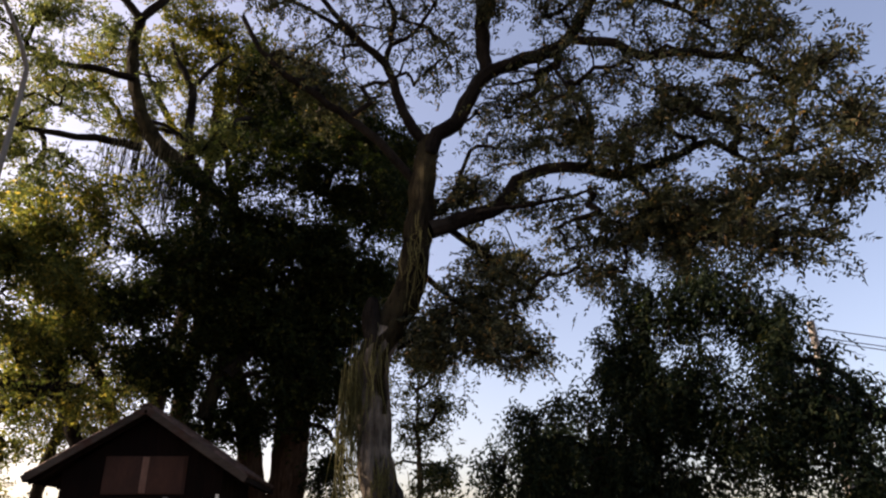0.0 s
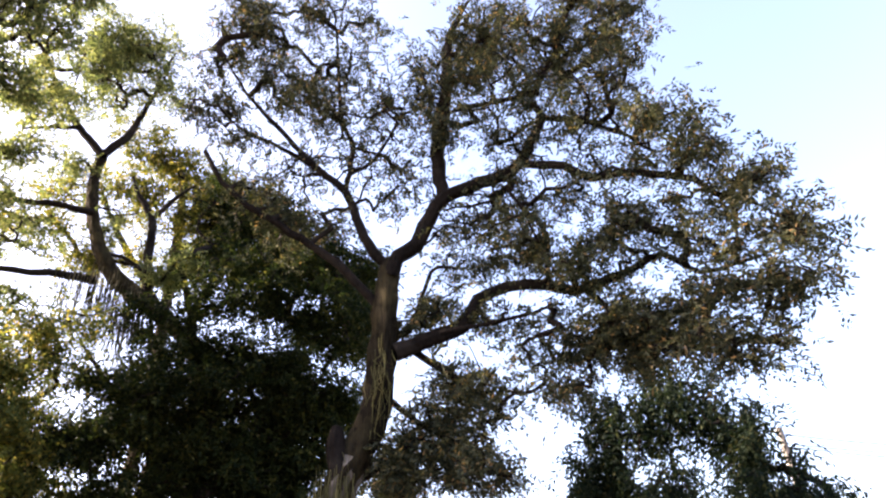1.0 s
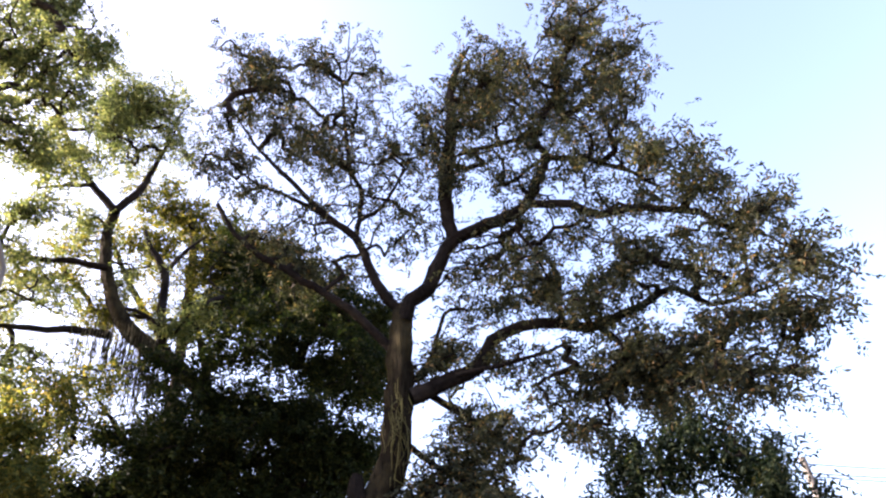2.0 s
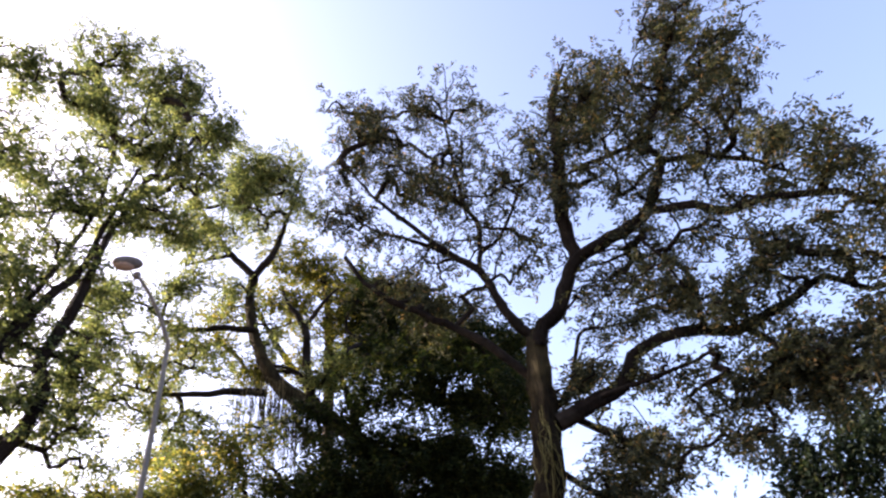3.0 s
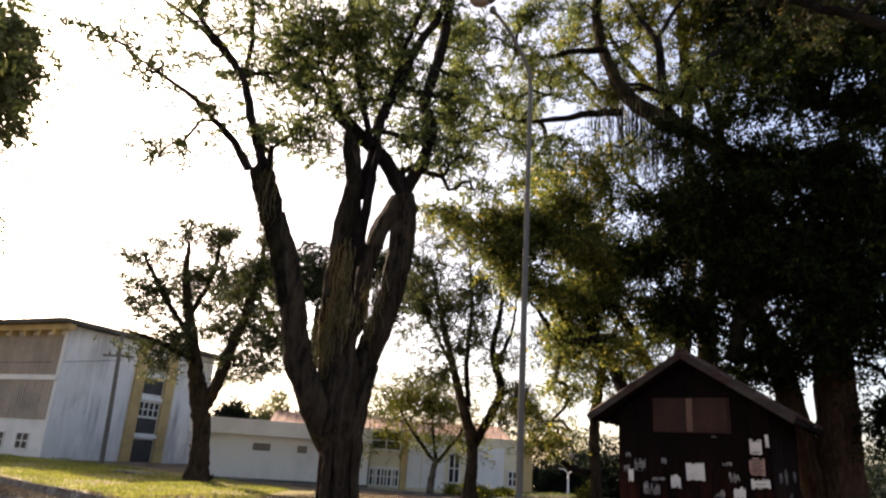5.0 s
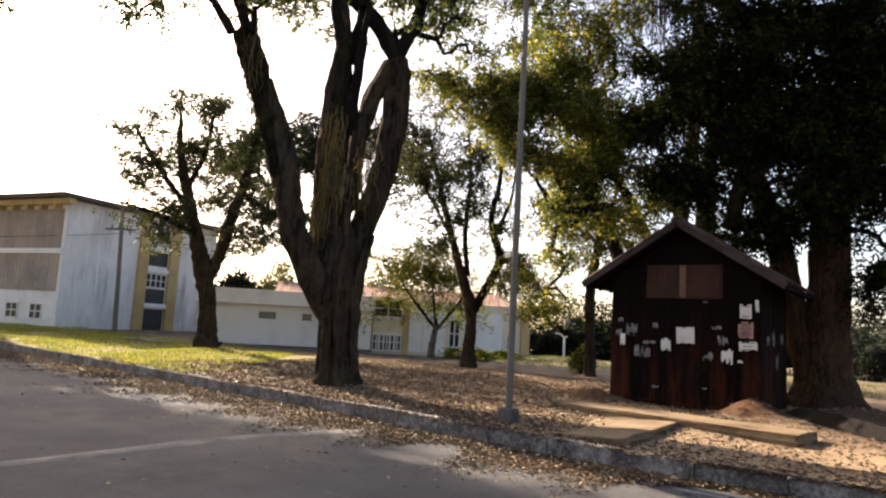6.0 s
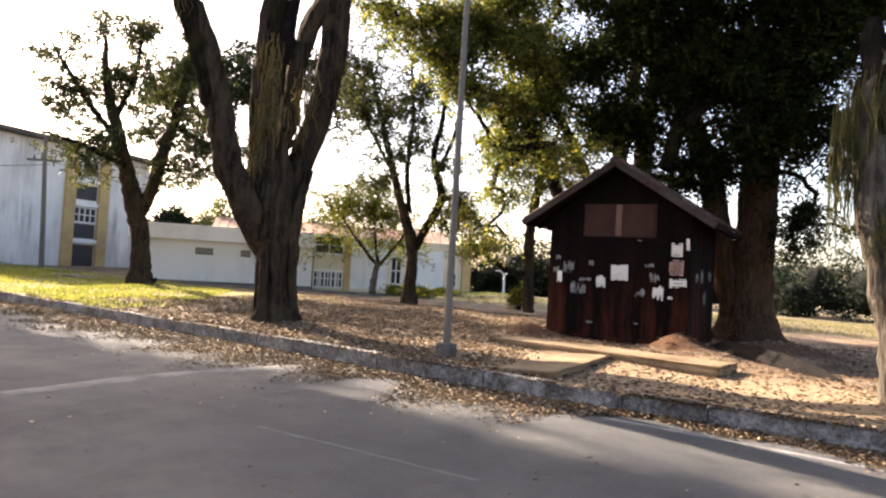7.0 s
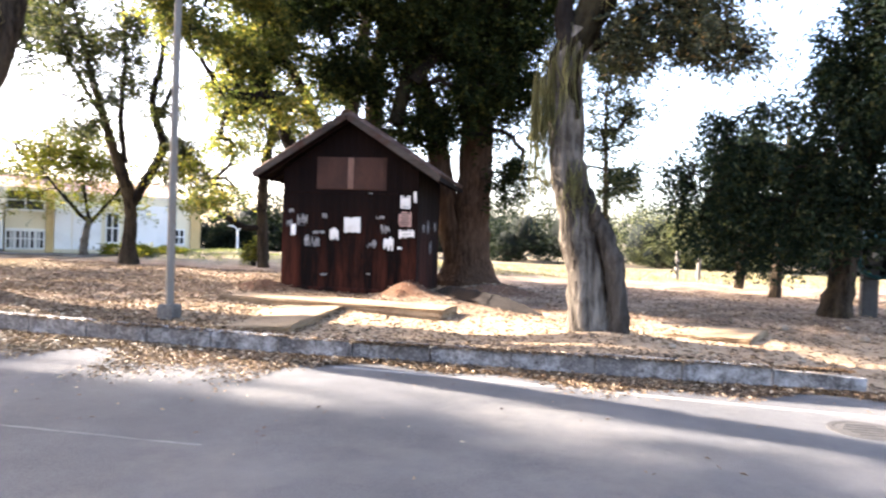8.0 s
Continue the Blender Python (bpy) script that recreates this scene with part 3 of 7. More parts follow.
        col = mix(nt, heap, col, ramp(nt, noise_of(nt, 12, 6, 0.7), [(0.3, (0.075, 0.036, 0.021)), (0.7, (0.19, 0.10, 0.058))]))
    far = times(span(sep.outputs[1], 23.0, 29.0), ramp(nt, noise_of(nt, 0.4, 6), [(0.25, (0, 0, 0)), (0.5, (1, 1, 1))]))
    col = mix(nt, far, col, mix(nt, noise_of(nt, 3, 6), (0.13, 0.105, 0.068), (0.25, 0.215, 0.145)))
    nt.links.new(col, b.inputs["Base Color"])
    b.inputs["Roughness"].default_value = 0.97
    b.inputs["Specular IOR Level"].default_value = 0.1
    bump(nt, b, mix(nt, 0.5, noise_of(nt, 22, 8, 0.7), noise_of(nt, 4, 8, 0.7)), 1.0, 0.09)
    tagged(link("ground", quick_mesh("ground", v, [f], True), m), "brown earth strewn with dry leaves and sunlit grass", "ground", kind="structure")


def road_z(x, y):
    """Height of the asphalt: a slight crown, falling to a gutter at the kerb."""
    x, y = np.asarray(x, float), np.asarray(y, float)
    return 0.012 * np.sin(0.8 * x) * np.sin(0.5 * y) + 0.03 * np.clip(1 - ((y - 1) / 8.0) ** 2, 0, 1) - 0.075 * np.clip((y + 6.5) / (kerb_y(x) + 6.5), 0, 1) ** 8


def build_road():
    xs = np.concatenate([np.linspace(-90, -30, 12), np.arange(-28, 12, 0.5), np.linspace(14, 90, 12)])
    rows = np.linspace(0, 1, 26)
    far = kerb_y(xs)
    gx = np.repeat(xs[:, None], len(rows), 1)
    gy = -6.5 + (far[:, None] + 6.5) * rows[None]
    gz = road_z(gx, gy)
    v = np.stack([gx, gy, gz], -1).reshape(-1, 3)
    n = len(rows)
    i, j = np.meshgrid(np.arange(len(xs) - 1), np.arange(n - 1), indexing="ij")
    f = np.stack([i * n + j, (i + 1) * n + j, (i + 1) * n + j + 1, i * n + j + 1], -1).reshape(-1, 4)
    tagged(link("road", quick_mesh("road", v, [f], True), ASPHALT), "worn grey asphalt road with leaves along its edge", "road", kind="structure")


def ribbon(points, width, lift, rng, ragged=0.0, step=0.15):
    """A thin flat strip on the road along a line."""
    line = smooth_line([(*p, 0, 0) for p in points], step)[:, :2]
    t = unit(np.gradient(line, axis=0))
    nrm = np.stack([-t[:, 1], t[:, 0]], -1)
    w = width * 0.5 * (1 + ragged * rng.normal(size=(len(line), 2)))
    vs, fs = [], []
    for k, (p, q) in enumerate(zip(line, nrm)):
        for sgn, ww in ((-1, w[k, 0]), (-0.5, w[k, 0]), (0.5, w[k, 1]), (1, w[k, 1])):
            xy = p + q * sgn * ww
            vs.append((*xy, road_z(*xy) + (lift if abs(sgn) < 1 else -0.004)))
    n = len(line)
    for k in range(n - 1):
        for c in range(3):
            fs.append((4 * k + c, 4 * k + c + 1, 4 * k + 5 + c, 4 * k + 4 + c))
    return quick_mesh("strip", np.array(vs), [np.array(fs)], True)


build_ground()
build_road()
strip_rng = np.random.default_rng(5)
tagged(link("road_patch", ribbon([(-7.6, 0.5), (-7.45, 3.2), (-7.57, 5.2), (-7.4, 6.8), (-7.18, 8.5)], 0.30, 0.016, strip_rng, 0.16), PATCH), "pale cement strip patched across the asphalt", "road patch", kind="structure")
# worn edge line; its right stretch paints in a stripe of sunlight
tagged(link("edge_line_sun_stripe", ribbon([(-2.5, 7.72), (0.2, 7.42), (3.1, 7.0), (9.0, 6.1)], 0.12, 0.004, strip_rng, 0.25), ROAD_PAINT_SUN), "worn white line along the road edge, its right part a painted sun stripe", "road marking", kind="structure")
tagged(link("centre_line", ribbon([(-4.7, 4.45), (-3.6, 4.46), (-2.4, 4.45)], 0.028, 0.004, strip_rng, 0.7), FAINT_PAINT), "faint thin white line on the asphalt", "road marking", kind="structure")

# ---- trees, nearest first ----
feathery = sketch((0.62, 10.08, 0.1))
limb(feathery, (0.56, 10.08, 0.04, 0.270), (0.48, 10.09, 0.96, 0.250), (0.35, 10.09, 1.78, 0.245), (0.16, 10.10, 2.60, 0.250), (0.13, 10.10, 2.95, 0.200))
limb(feathery, (0.20, 10.09, 2.35, 0.225), (0.16, 10.10, 2.60, 0.238), (0.11, 10.10, 3.42, 0.238), (0.12, 10.10, 4.16, 0.238), (0.30, 10.09, 4.60, 0.200))
limb(feathery, (0.17, 10.02, 4.27, 0.150), (0.07, 10.02, 4.55, 0.140), (0.04, 10.02, 4.84, 0.120), (0.07, 10.02, 5.09, 0.070))
limb(feathery, (0.15, 10.10, 3.30, 0.200), (0.12, 10.10, 4.16, 0.220), (0.62, 10.08, 5.24, 0.235), (0.76, 10.07, 6.18, 0.225), (0.85, 10.06, 7.01, 0.205), (0.93, 10.06, 7.79, 0.180), (0.94, 10.06, 8.12, 0.120))
limb(feathery, (0.95, 9.96, 7.72, 0.127), (1.09, 9.94, 8.13, 0.130), (1.43, 9.90, 8.38, 0.131), (1.68, 9.86, 8.94, 0.124), (2.02, 9.79, 9.40, 0.127), (2.66, 9.64, 9.59, 0.118), (3.25, 9.46, 9.79, 0.108), (3.54, 9.35, 10.06, 0.093), (3.75, 9.27, 10.50, 0.084), (3.99, 9.17, 10.95, 0.080), (3.82, 9.24, 11.37, 0.064), (4.06, 9.14, 11.96, 0.048), (4.48, 8.94, 12.61, 0.025))
limb(feathery, (1.97, 9.80, 9.37, 0.116), (1.93, 9.81, 10.21, 0.132), (2.03, 9.79, 11.09, 0.138), (2.20, 9.75, 12.19, 0.122), (2.31, 9.73, 13.05, 0.102), (2.49, 9.69, 14.13, 0.067), (2.94, 9.56, 15.01, 0.028))
limb(feathery, (3.31, 9.23, 9.74, 0.074), (4.08, 8.91, 9.39, 0.078), (4.48, 8.72, 9.00, 0.072), (4.99, 8.44, 8.92, 0.066), (5.81, 7.89, 8.30, 0.055), (6.00, 7.75, 7.92, 0.039), (6.29, 7.52, 7.65, 0.024), (6.53, 7.30, 7.12, 0.009))
limb(feathery, (3.83, 9.13, 10.87, 0.057), (4.48, 8.83, 10.51, 0.050), (5.11, 8.48, 9.88, 0.038), (5.49, 8.24, 9.20, 0.016))
limb(feathery, (3.97, 9.07, 11.47, 0.053), (3.06, 9.42, 11.52, 0.047), (2.21, 9.65, 11.43, 0.035))
limb(feathery, (3.48, 9.27, 9.94, 0.043), (3.31, 9.33, 10.47, 0.044), (3.66, 9.20, 10.70, 0.034), (3.92, 9.09, 10.87, 0.028))
limb(feathery, (0.94, 10.06, 7.90, 0.099), (0.59, 10.08, 8.46, 0.102), (0.34, 10.09, 9.10, 0.089), (0.13, 10.10, 9.77, 0.081), (-0.42, 10.09, 10.29, 0.067), (-0.88, 10.06, 10.86, 0.057), (-1.35, 10.01, 11.45, 0.047), (-1.82, 9.93, 12.02, 0.036), (-2.35, 9.82, 12.96, 0.019))
limb(feathery, (0.15, 10.20, 9.85, 0.055), (0.28, 10.20, 10.91, 0.052), (0.07, 10.20, 11.69, 0.048), (-0.03, 10.20, 13.09, 0.038), (-0.12, 10.20, 15.00, 0.021))
limb(feathery, (-0.42, 10.19, 10.33, 0.045), (-1.10, 10.14, 10.82, 0.040), (-1.76, 10.05, 11.12, 0.029), (-2.22, 9.96, 11.47, 0.012))
limb(feathery, (0.20, 10.30, 10.29, 0.045), (0.68, 10.28, 10.65, 0.040), (1.10, 10.24, 11.40, 0.030), (1.42, 10.20, 12.29, 0.012))
limb(feathery, (0.92, 10.16, 7.06, 0.077), (0.04, 10.20, 8.11, 0.081), (-0.99, 10.15, 8.91, 0.068), (-1.66, 10.06, 9.35, 0.059), (-2.10, 9.98, 9.81, 0.049), (-2.48, 9.89, 10.47, 0.045))
limb(feathery, (0.98, 9.95, 6.27, 0.138), (1.53, 9.88, 6.46, 0.130), (2.10, 9.78, 6.66, 0.122), (2.42, 9.70, 7.12, 0.105), (2.90, 9.57, 7.28, 0.091), (3.44, 9.39, 7.21, 0.086), (3.93, 9.19, 6.98, 0.085), (4.45, 8.96, 7.05, 0.071), (4.88, 8.73, 7.18, 0.062), (5.21, 8.53, 7.27, 0.048), (5.63, 8.27, 6.78, 0.038), (6.10, 7.93, 6.74, 0.028), (6.67, 7.45, 6.77, 0.009))
limb(feathery, (3.48, 9.16, 7.07, 0.047), (3.58, 9.12, 7.77, 0.044), (3.54, 9.14, 8.25, 0.040), (3.31, 9.22, 8.62, 0.030), (3.07, 9.31, 9.19, 0.021))
limb(feathery, (1.68, 9.55, 6.42, 0.041), (2.31, 9.42, 6.47, 0.036), (2.93, 9.25, 6.55, 0.027), (3.63, 9.00, 6.66, 0.014))
limb(feathery, (4.06, 9.03, 6.92, 0.056), (4.28, 8.93, 6.51, 0.046), (4.46, 8.84, 6.02, 0.027), (4.59, 8.77, 5.52, 0.013))
limb(feathery, (1.28, 10.22, 6.45, 0.066), (1.81, 10.14, 5.99, 0.051), (2.23, 10.06, 5.56, 0.037), (2.62, 9.96, 5.18, 0.014))
limb(feathery, (0.79, 10.27, 5.68, 0.055), (1.48, 10.19, 5.08, 0.041), (2.06, 10.09, 4.67, 0.031), (2.60, 9.97, 4.31, 0.013))
mass(feathery, 5.1, 8.4, 14.0, 1.25, 0.66, 0.9)
mass(feathery, 4.6, 8.7, 12.7, 1.73, 0.52, 1.3)
mass(feathery, 5.2, 7.8, 12.2, 0.53, 0.65, 0.9)
mass(feathery, 3.0, 9.7, 13.8, 1.26, 0.60, 1.4)
mass(feathery, 2.0, 9.4, 12.1, 0.89, 0.54, 1.4)
mass(feathery, 2.0, 9.2, 10.7, 0.49, 0.60, 0.9)
mass(feathery, 5.2, 8.1, 11.0, 0.56, 0.45, 1)
mass(feathery, 5.4, 7.9, 9.8, 0.63, 0.44, 1.1)
mass(feathery, 5.7, 7.4, 8.7, 0.64, 0.41, 1.4)
mass(feathery, 6.1, 6.9, 7.7, 0.51, 0.37, 1.2)
mass(feathery, 6.2, 6.8, 6.8, 0.35, 0.37, 1)
mass(feathery, -2.0, 10.1, 14.1, 1.08, 0.61, 1.2)
mass(feathery, -2.3, 10.0, 15.1, 0.64, 0.31, 0.7)
mass(feathery, -0.8, 10.2, 15.0, 0.49, 0.42, 1)
mass(feathery, 0.2, 10.2, 14.9, 1.12, 0.56, 0.5)
mass(feathery, -1.0, 10.0, 12.5, 0.86, 0.43, 1.2)
mass(feathery, -0.4, 9.8, 11.7, 0.47, 0.35, 1.2)
mass(feathery, -2.4, 10.1, 11.9, 0.61, 0.49, 1)
mass(feathery, -1.8, 10.0, 11.0, 0.46, 0.25, 0.8)
mass(feathery, 0.1, 10.4, 13.2, 1.04, 0.78, 0.5)
mass(feathery, -2.6, 9.9, 12.9, 0.51, 0.32, 0.9)
mass(feathery, 3.6, 8.9, 11.7, 0.93, 0.47, 0.6)
mass(feathery, 4.7, 8.3, 10.6, 0.99, 0.44, 0.6)
mass(feathery, 4.3, 9.0, 10.1, 1.20, 0.44, 0.5)
mass(feathery, 3.2, 9.7, 9.5, 0.75, 0.43, 0.45)
mass(feathery, 3.1, 9.3, 10.7, 0.67, 0.56, 0.45)
mass(feathery, 5.1, 8.5, 9.3, 0.84, 0.42, 0.5)
mass(feathery, 5.8, 7.7, 8.1, 0.87, 0.34, 0.6)
mass(feathery, 4.6, 8.4, 7.9, 0.91, 0.48, 1.4)
mass(feathery, 5.2, 7.8, 7.1, 0.50, 0.29, 1.4)
mass(feathery, 4.1, 8.9, 9.0, 0.92, 0.26, 0.7)
mass(feathery, 3.1, 9.3, 7.8, 1.02, 0.34, 1.4)
mass(feathery, 4.0, 8.7, 7.1, 0.78, 0.41, 1.5)
mass(feathery, 4.4, 8.6, 6.1, 0.75, 0.40, 1.5)
mass(feathery, 5.9, 7.1, 6.8, 0.80, 0.40, 0.8)
mass(feathery, 5.9, 7.1, 5.9, 0.68, 0.42, 0.9)
mass(feathery, 5.4, 7.6, 6.0, 0.94, 0.34, 0.75)
mass(feathery, 5.0, 8.1, 6.0, 0.79, 0.31, 0.9)
mass(feathery, 5.4, 7.6, 5.3, 0.92, 0.33, 0.9)
mass(feathery, 3.4, 9.4, 5.7, 0.54, 0.41, 0.9)
mass(feathery, 3.9, 9.0, 5.9, 0.45, 0.36, 1)
mass(feathery, 3.1, 9.3, 6.6, 0.55, 0.28, 0.5)
mass(feathery, 2.6, 9.9, 9.3, 0.85, 0.37, 0.5)
mass(feathery, 2.4, 9.9, 8.7, 0.83, 0.31, 0.6)
mass(feathery, 1.1, 10.3, 10.0, 0.78, 0.78, 0.4)
mass(feathery, 1.0, 10.3, 11.8, 0.73, 0.85, 0.4)
mass(feathery, 0.0, 10.3, 11.3, 0.83, 0.71, 0.4)
mass(feathery, -0.9, 10.4, 10.3, 0.79, 0.57, 0.35)
mass(feathery, 1.4, 10.2, 7.1, 0.58, 0.49, 0.9)
mass(feathery, 2.2, 9.8, 7.0, 0.57, 0.28, 0.6)
mass(feathery, -0.7, 10.6, 9.3, 1.09, 0.38, 1)
mass(feathery, -1.5, 10.4, 9.8, 0.67, 0.44, 0.5)
mass(feathery, 1.9, 10.2, 6.0, 0.75, 0.38, 1.3)
mass(feathery, 2.3, 10.0, 5.5, 0.55, 0.37, 1.4)
mass(feathery, 1.8, 10.3, 5.4, 0.74, 0.42, 1.3)
mass(feathery, 2.4, 9.9, 5.1, 0.36, 0.18, 1.2)
mass(feathery, 1.3, 10.5, 4.9, 0.65, 0.56, 1)
mass(feathery, 2.0, 10.2, 4.7, 0.63, 0.32, 1.2)
mass(feathery, 2.4, 10.0, 4.4, 0.40, 0.22, 1.3)
mass(feathery, 1.0, 10.6, 4.4, 0.55, 0.37, 1)
mass(feathery, 2.5, 10.0, 4.2, 0.31, 0.16, 1)
mass(feathery, 1.6, 10.4, 7.4, 0.40, 0.50, 0.8)
mass(feathery, 2.3, 9.9, 7.9, 0.60, 0.35, 0.6)
mass(feathery, 4.2, 8.6, 5.8, 0.79, 0.35, 1.4)
mass(feathery, 3.4, 9.2, 5.9, 0.54, 0.27, 0.6)
mass(feathery, 3.5, 9.2, 5.4, 0.44, 0.22, 0.9)
mass(feathery, 5.4, 7.7, 5.4, 0.76, 0.25, 0.9)
mass(feathery, 5.5, 7.4, 5.0, 0.41, 0.16, 0.8)
mass(feathery, 6.0, 6.7, 5.7, 0.33, 0.25, 1.2)
mass(feathery, 6.2, 6.5, 6.3, 0.21, 0.30, 0.6)
mass(feathery, 4.4, 8.5, 6.1, 0.58, 0.31, 1.1)
mass(feathery, 4.7, 8.4, 5.6, 0.52, 0.28, 1.1)
mass(feathery, 3.9, 9.0, 5.9, 0.45, 0.31, 0.8)
mass(feathery, 1.1, 10.5, 4.7, 0.64, 0.41, 1.1)
mass(feathery, 1.7, 10.1, 4.5, 0.62, 0.35, 1.2)
mass(feathery, 2.3, 9.7, 4.3, 0.43, 0.26, 1.2)
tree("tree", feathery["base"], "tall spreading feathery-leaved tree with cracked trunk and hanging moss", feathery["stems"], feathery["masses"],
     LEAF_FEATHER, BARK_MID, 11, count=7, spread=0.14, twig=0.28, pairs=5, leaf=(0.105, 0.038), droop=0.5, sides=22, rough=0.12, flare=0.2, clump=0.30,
     moss=[((-0.06, 9.95, 4.4), (-0.32, 9.97, 3.6), 0.08, 110, 2.1), ((0.10, 9.78, 4.5), (0.06, 9.80, 3.6), 0.11, 45, 1.2), ((0.81, 9.77, 6.40), (0.65, 9.78, 5.57), 0.10, 35, 1.0), ((0.24, 9.80, 2.7), (0.30, 9.78, 2.2), 0.10, 70, 0.5)],
     strands=[[(0.98, 9.98, -0.1, 0.18), (0.95, 9.96, 0.6, 0.14), (0.90, 9.95, 1.15, 0.14), (0.75, 9.96, 1.6, 0.13), (0.52, 10.0, 2.1, 0.10), (0.32, 10.06, 2.8, 0.05)], [(0.46, 9.9, -0.1, 0.10), (0.40, 9.92, 0.9, 0.07), (0.27, 9.96, 1.9, 0.06), (0.12, 9.98, 3.0, 0.03)],
              [(0.80, 10.22, -0.1, 0.18), (0.74, 10.24, 0.9, 0.15), (0.56, 10.22, 1.7, 0.10)], [(0.55, 9.96, 1.75, 0.10), (0.6, 9.84, 1.95, 0.08), (0.62, 9.77, 2.08, 0.03)]], strand_mat=BARK_GREY, from_trunk=False, moss_thick=0.6)

broad = sketch((-10.76, 10.88, 0.15))
limb(broad, (-10.82, 10.81, -0.03, 0.474), (-10.89, 10.75, 0.71, 0.357), (-10.93, 10.71, 1.45, 0.344), (-10.94, 10.69, 2.08, 0.459), (-10.98, 10.65, 2.76, 0.422), (-10.99, 10.65, 3.71, 0.309))
limb(broad, (-10.95, 10.55, 1.82, 0.300), (-10.97, 10.09, 2.39, 0.311), (-11.27, 9.74, 3.33, 0.287), (-11.44, 9.55, 4.03, 0.277), (-11.53, 9.44, 4.87, 0.267), (-11.71, 9.21, 5.81, 0.258), (-11.93, 8.93, 6.72, 0.250))
limb(broad, (-11.57, 9.38, 4.70, 0.254), (-11.69, 9.24, 5.46, 0.257), (-11.97, 8.87, 6.73, 0.263), (-12.20, 8.56, 7.71, 0.255), (-12.26, 8.46, 7.87, 0.202))
limb(broad, (-11.92, 8.43, 7.67, 0.112), (-12.19, 8.04, 8.92, 0.102), (-12.31, 7.84, 9.66, 0.090), (-12.57, 7.43, 10.35, 0.078), (-12.86, 6.91, 10.90, 0.065), (-13.10, 6.44, 11.39, 0.051))
limb(broad, (-12.36, 8.33, 7.72, 0.107), (-12.58, 7.99, 8.31, 0.089), (-12.84, 7.55, 8.75, 0.069), (-13.09, 7.12, 9.15, 0.056), (-13.42, 6.47, 9.49, 0.042), (-13.72, 5.82, 9.80, 0.021))
limb(broad, (-12.11, 8.69, 7.67, 0.094), (-12.11, 8.69, 8.42, 0.061))
limb(broad, (-11.13, 10.64, 2.14, 0.250), (-11.14, 10.49, 3.10, 0.282), (-11.22, 10.41, 4.11, 0.284), (-11.25, 10.37, 5.16, 0.249), (-11.24, 10.38, 6.41, 0.227), (-11.18, 10.44, 7.28, 0.218), (-11.12, 10.50, 8.19, 0.194), (-11.29, 10.32, 9.23, 0.143))
limb(broad, (-11.00, 10.49, 5.86, 0.224), (-11.03, 10.45, 6.96, 0.202), (-11.07, 10.41, 8.02, 0.165), (-11.22, 10.25, 8.85, 0.126), (-11.24, 10.23, 9.60, 0.064))
limb(broad, (-11.09, 10.68, 7.65, 0.138), (-10.92, 10.86, 8.83, 0.142), (-10.88, 10.90, 9.69, 0.131), (-10.64, 11.13, 10.74, 0.119), (-10.24, 11.50, 12.25, 0.109), (-9.86, 11.83, 13.27, 0.089), (-9.68, 11.98, 15.14, 0.068), (-9.34, 12.24, 17.39, 0.037))
limb(broad, (-11.00, 10.78, 2.03, 0.250), (-10.85, 11.21, 3.71, 0.289), (-10.59, 11.46, 4.81, 0.279), (-10.44, 11.59, 6.08, 0.298), (-10.38, 11.64, 7.34, 0.305), (-10.42, 11.61, 7.94, 0.239))
limb(broad, (-10.40, 11.62, 7.87, 0.182), (-10.85, 11.20, 8.82, 0.186), (-11.29, 10.77, 9.38, 0.174), (-11.73, 10.29, 9.91, 0.162), (-11.88, 10.11, 10.51, 0.127), (-11.93, 10.05, 11.71, 0.085), (-12.02, 9.94, 12.99, 0.064))
limb(broad, (-10.40, 11.63, 8.02, 0.155), (-10.07, 11.92, 9.12, 0.144), (-10.01, 11.97, 10.01, 0.140), (-10.15, 11.84, 10.65, 0.135), (-9.96, 12.01, 11.95, 0.133), (-9.82, 12.12, 13.35, 0.114), (-9.68, 12.24, 14.89, 0.085), (-9.29, 12.53, 17.12, 0.046))
limb(broad, (-11.11, 10.66, 2.38, 0.250), (-11.19, 10.73, 3.64, 0.234), (-10.98, 10.94, 4.73, 0.211), (-10.93, 10.99, 5.84, 0.201), (-10.74, 11.18, 6.87, 0.205), (-10.46, 11.44, 7.78, 0.195))
limb(broad, (-10.90, 10.45, 4.62, 0.154), (-10.88, 10.47, 5.83, 0.131), (-10.78, 10.57, 6.83, 0.120), (-10.72, 10.64, 8.01, 0.089), (-10.61, 10.74, 8.94, 0.070))
limb(broad, (-10.86, 10.92, 8.33, 0.084), (-10.93, 10.85, 7.07, 0.095), (-10.97, 10.81, 6.06, 0.107))
limb(broad, (-10.81, 10.69, 8.96, 0.084), (-11.17, 10.31, 10.77, 0.074), (-11.33, 10.13, 12.50, 0.078), (-11.81, 9.57, 14.47, 0.075), (-12.15, 9.13, 15.92, 0.061), (-12.53, 8.60, 17.66, 0.028))
limb(broad, (-10.75, 11.02, 9.88, 0.066), (-10.54, 11.23, 11.84, 0.069), (-10.16, 11.58, 13.92, 0.066), (-9.92, 11.78, 15.76, 0.052), (-9.97, 11.73, 18.26, 0.028))
limb(broad, (-12.45, 8.18, 9.31, 0.070), (-12.63, 7.91, 10.03, 0.064), (-13.09, 7.12, 10.87, 0.059), (-13.46, 6.40, 11.32, 0.037), (-13.75, 5.74, 11.51, 0.015))
limb(broad, (-12.59, 7.96, 9.82, 0.057), (-12.58, 7.99, 11.12, 0.059), (-12.71, 7.77, 12.60, 0.054), (-12.89, 7.48, 14.19, 0.041), (-13.09, 7.11, 15.23, 0.017))
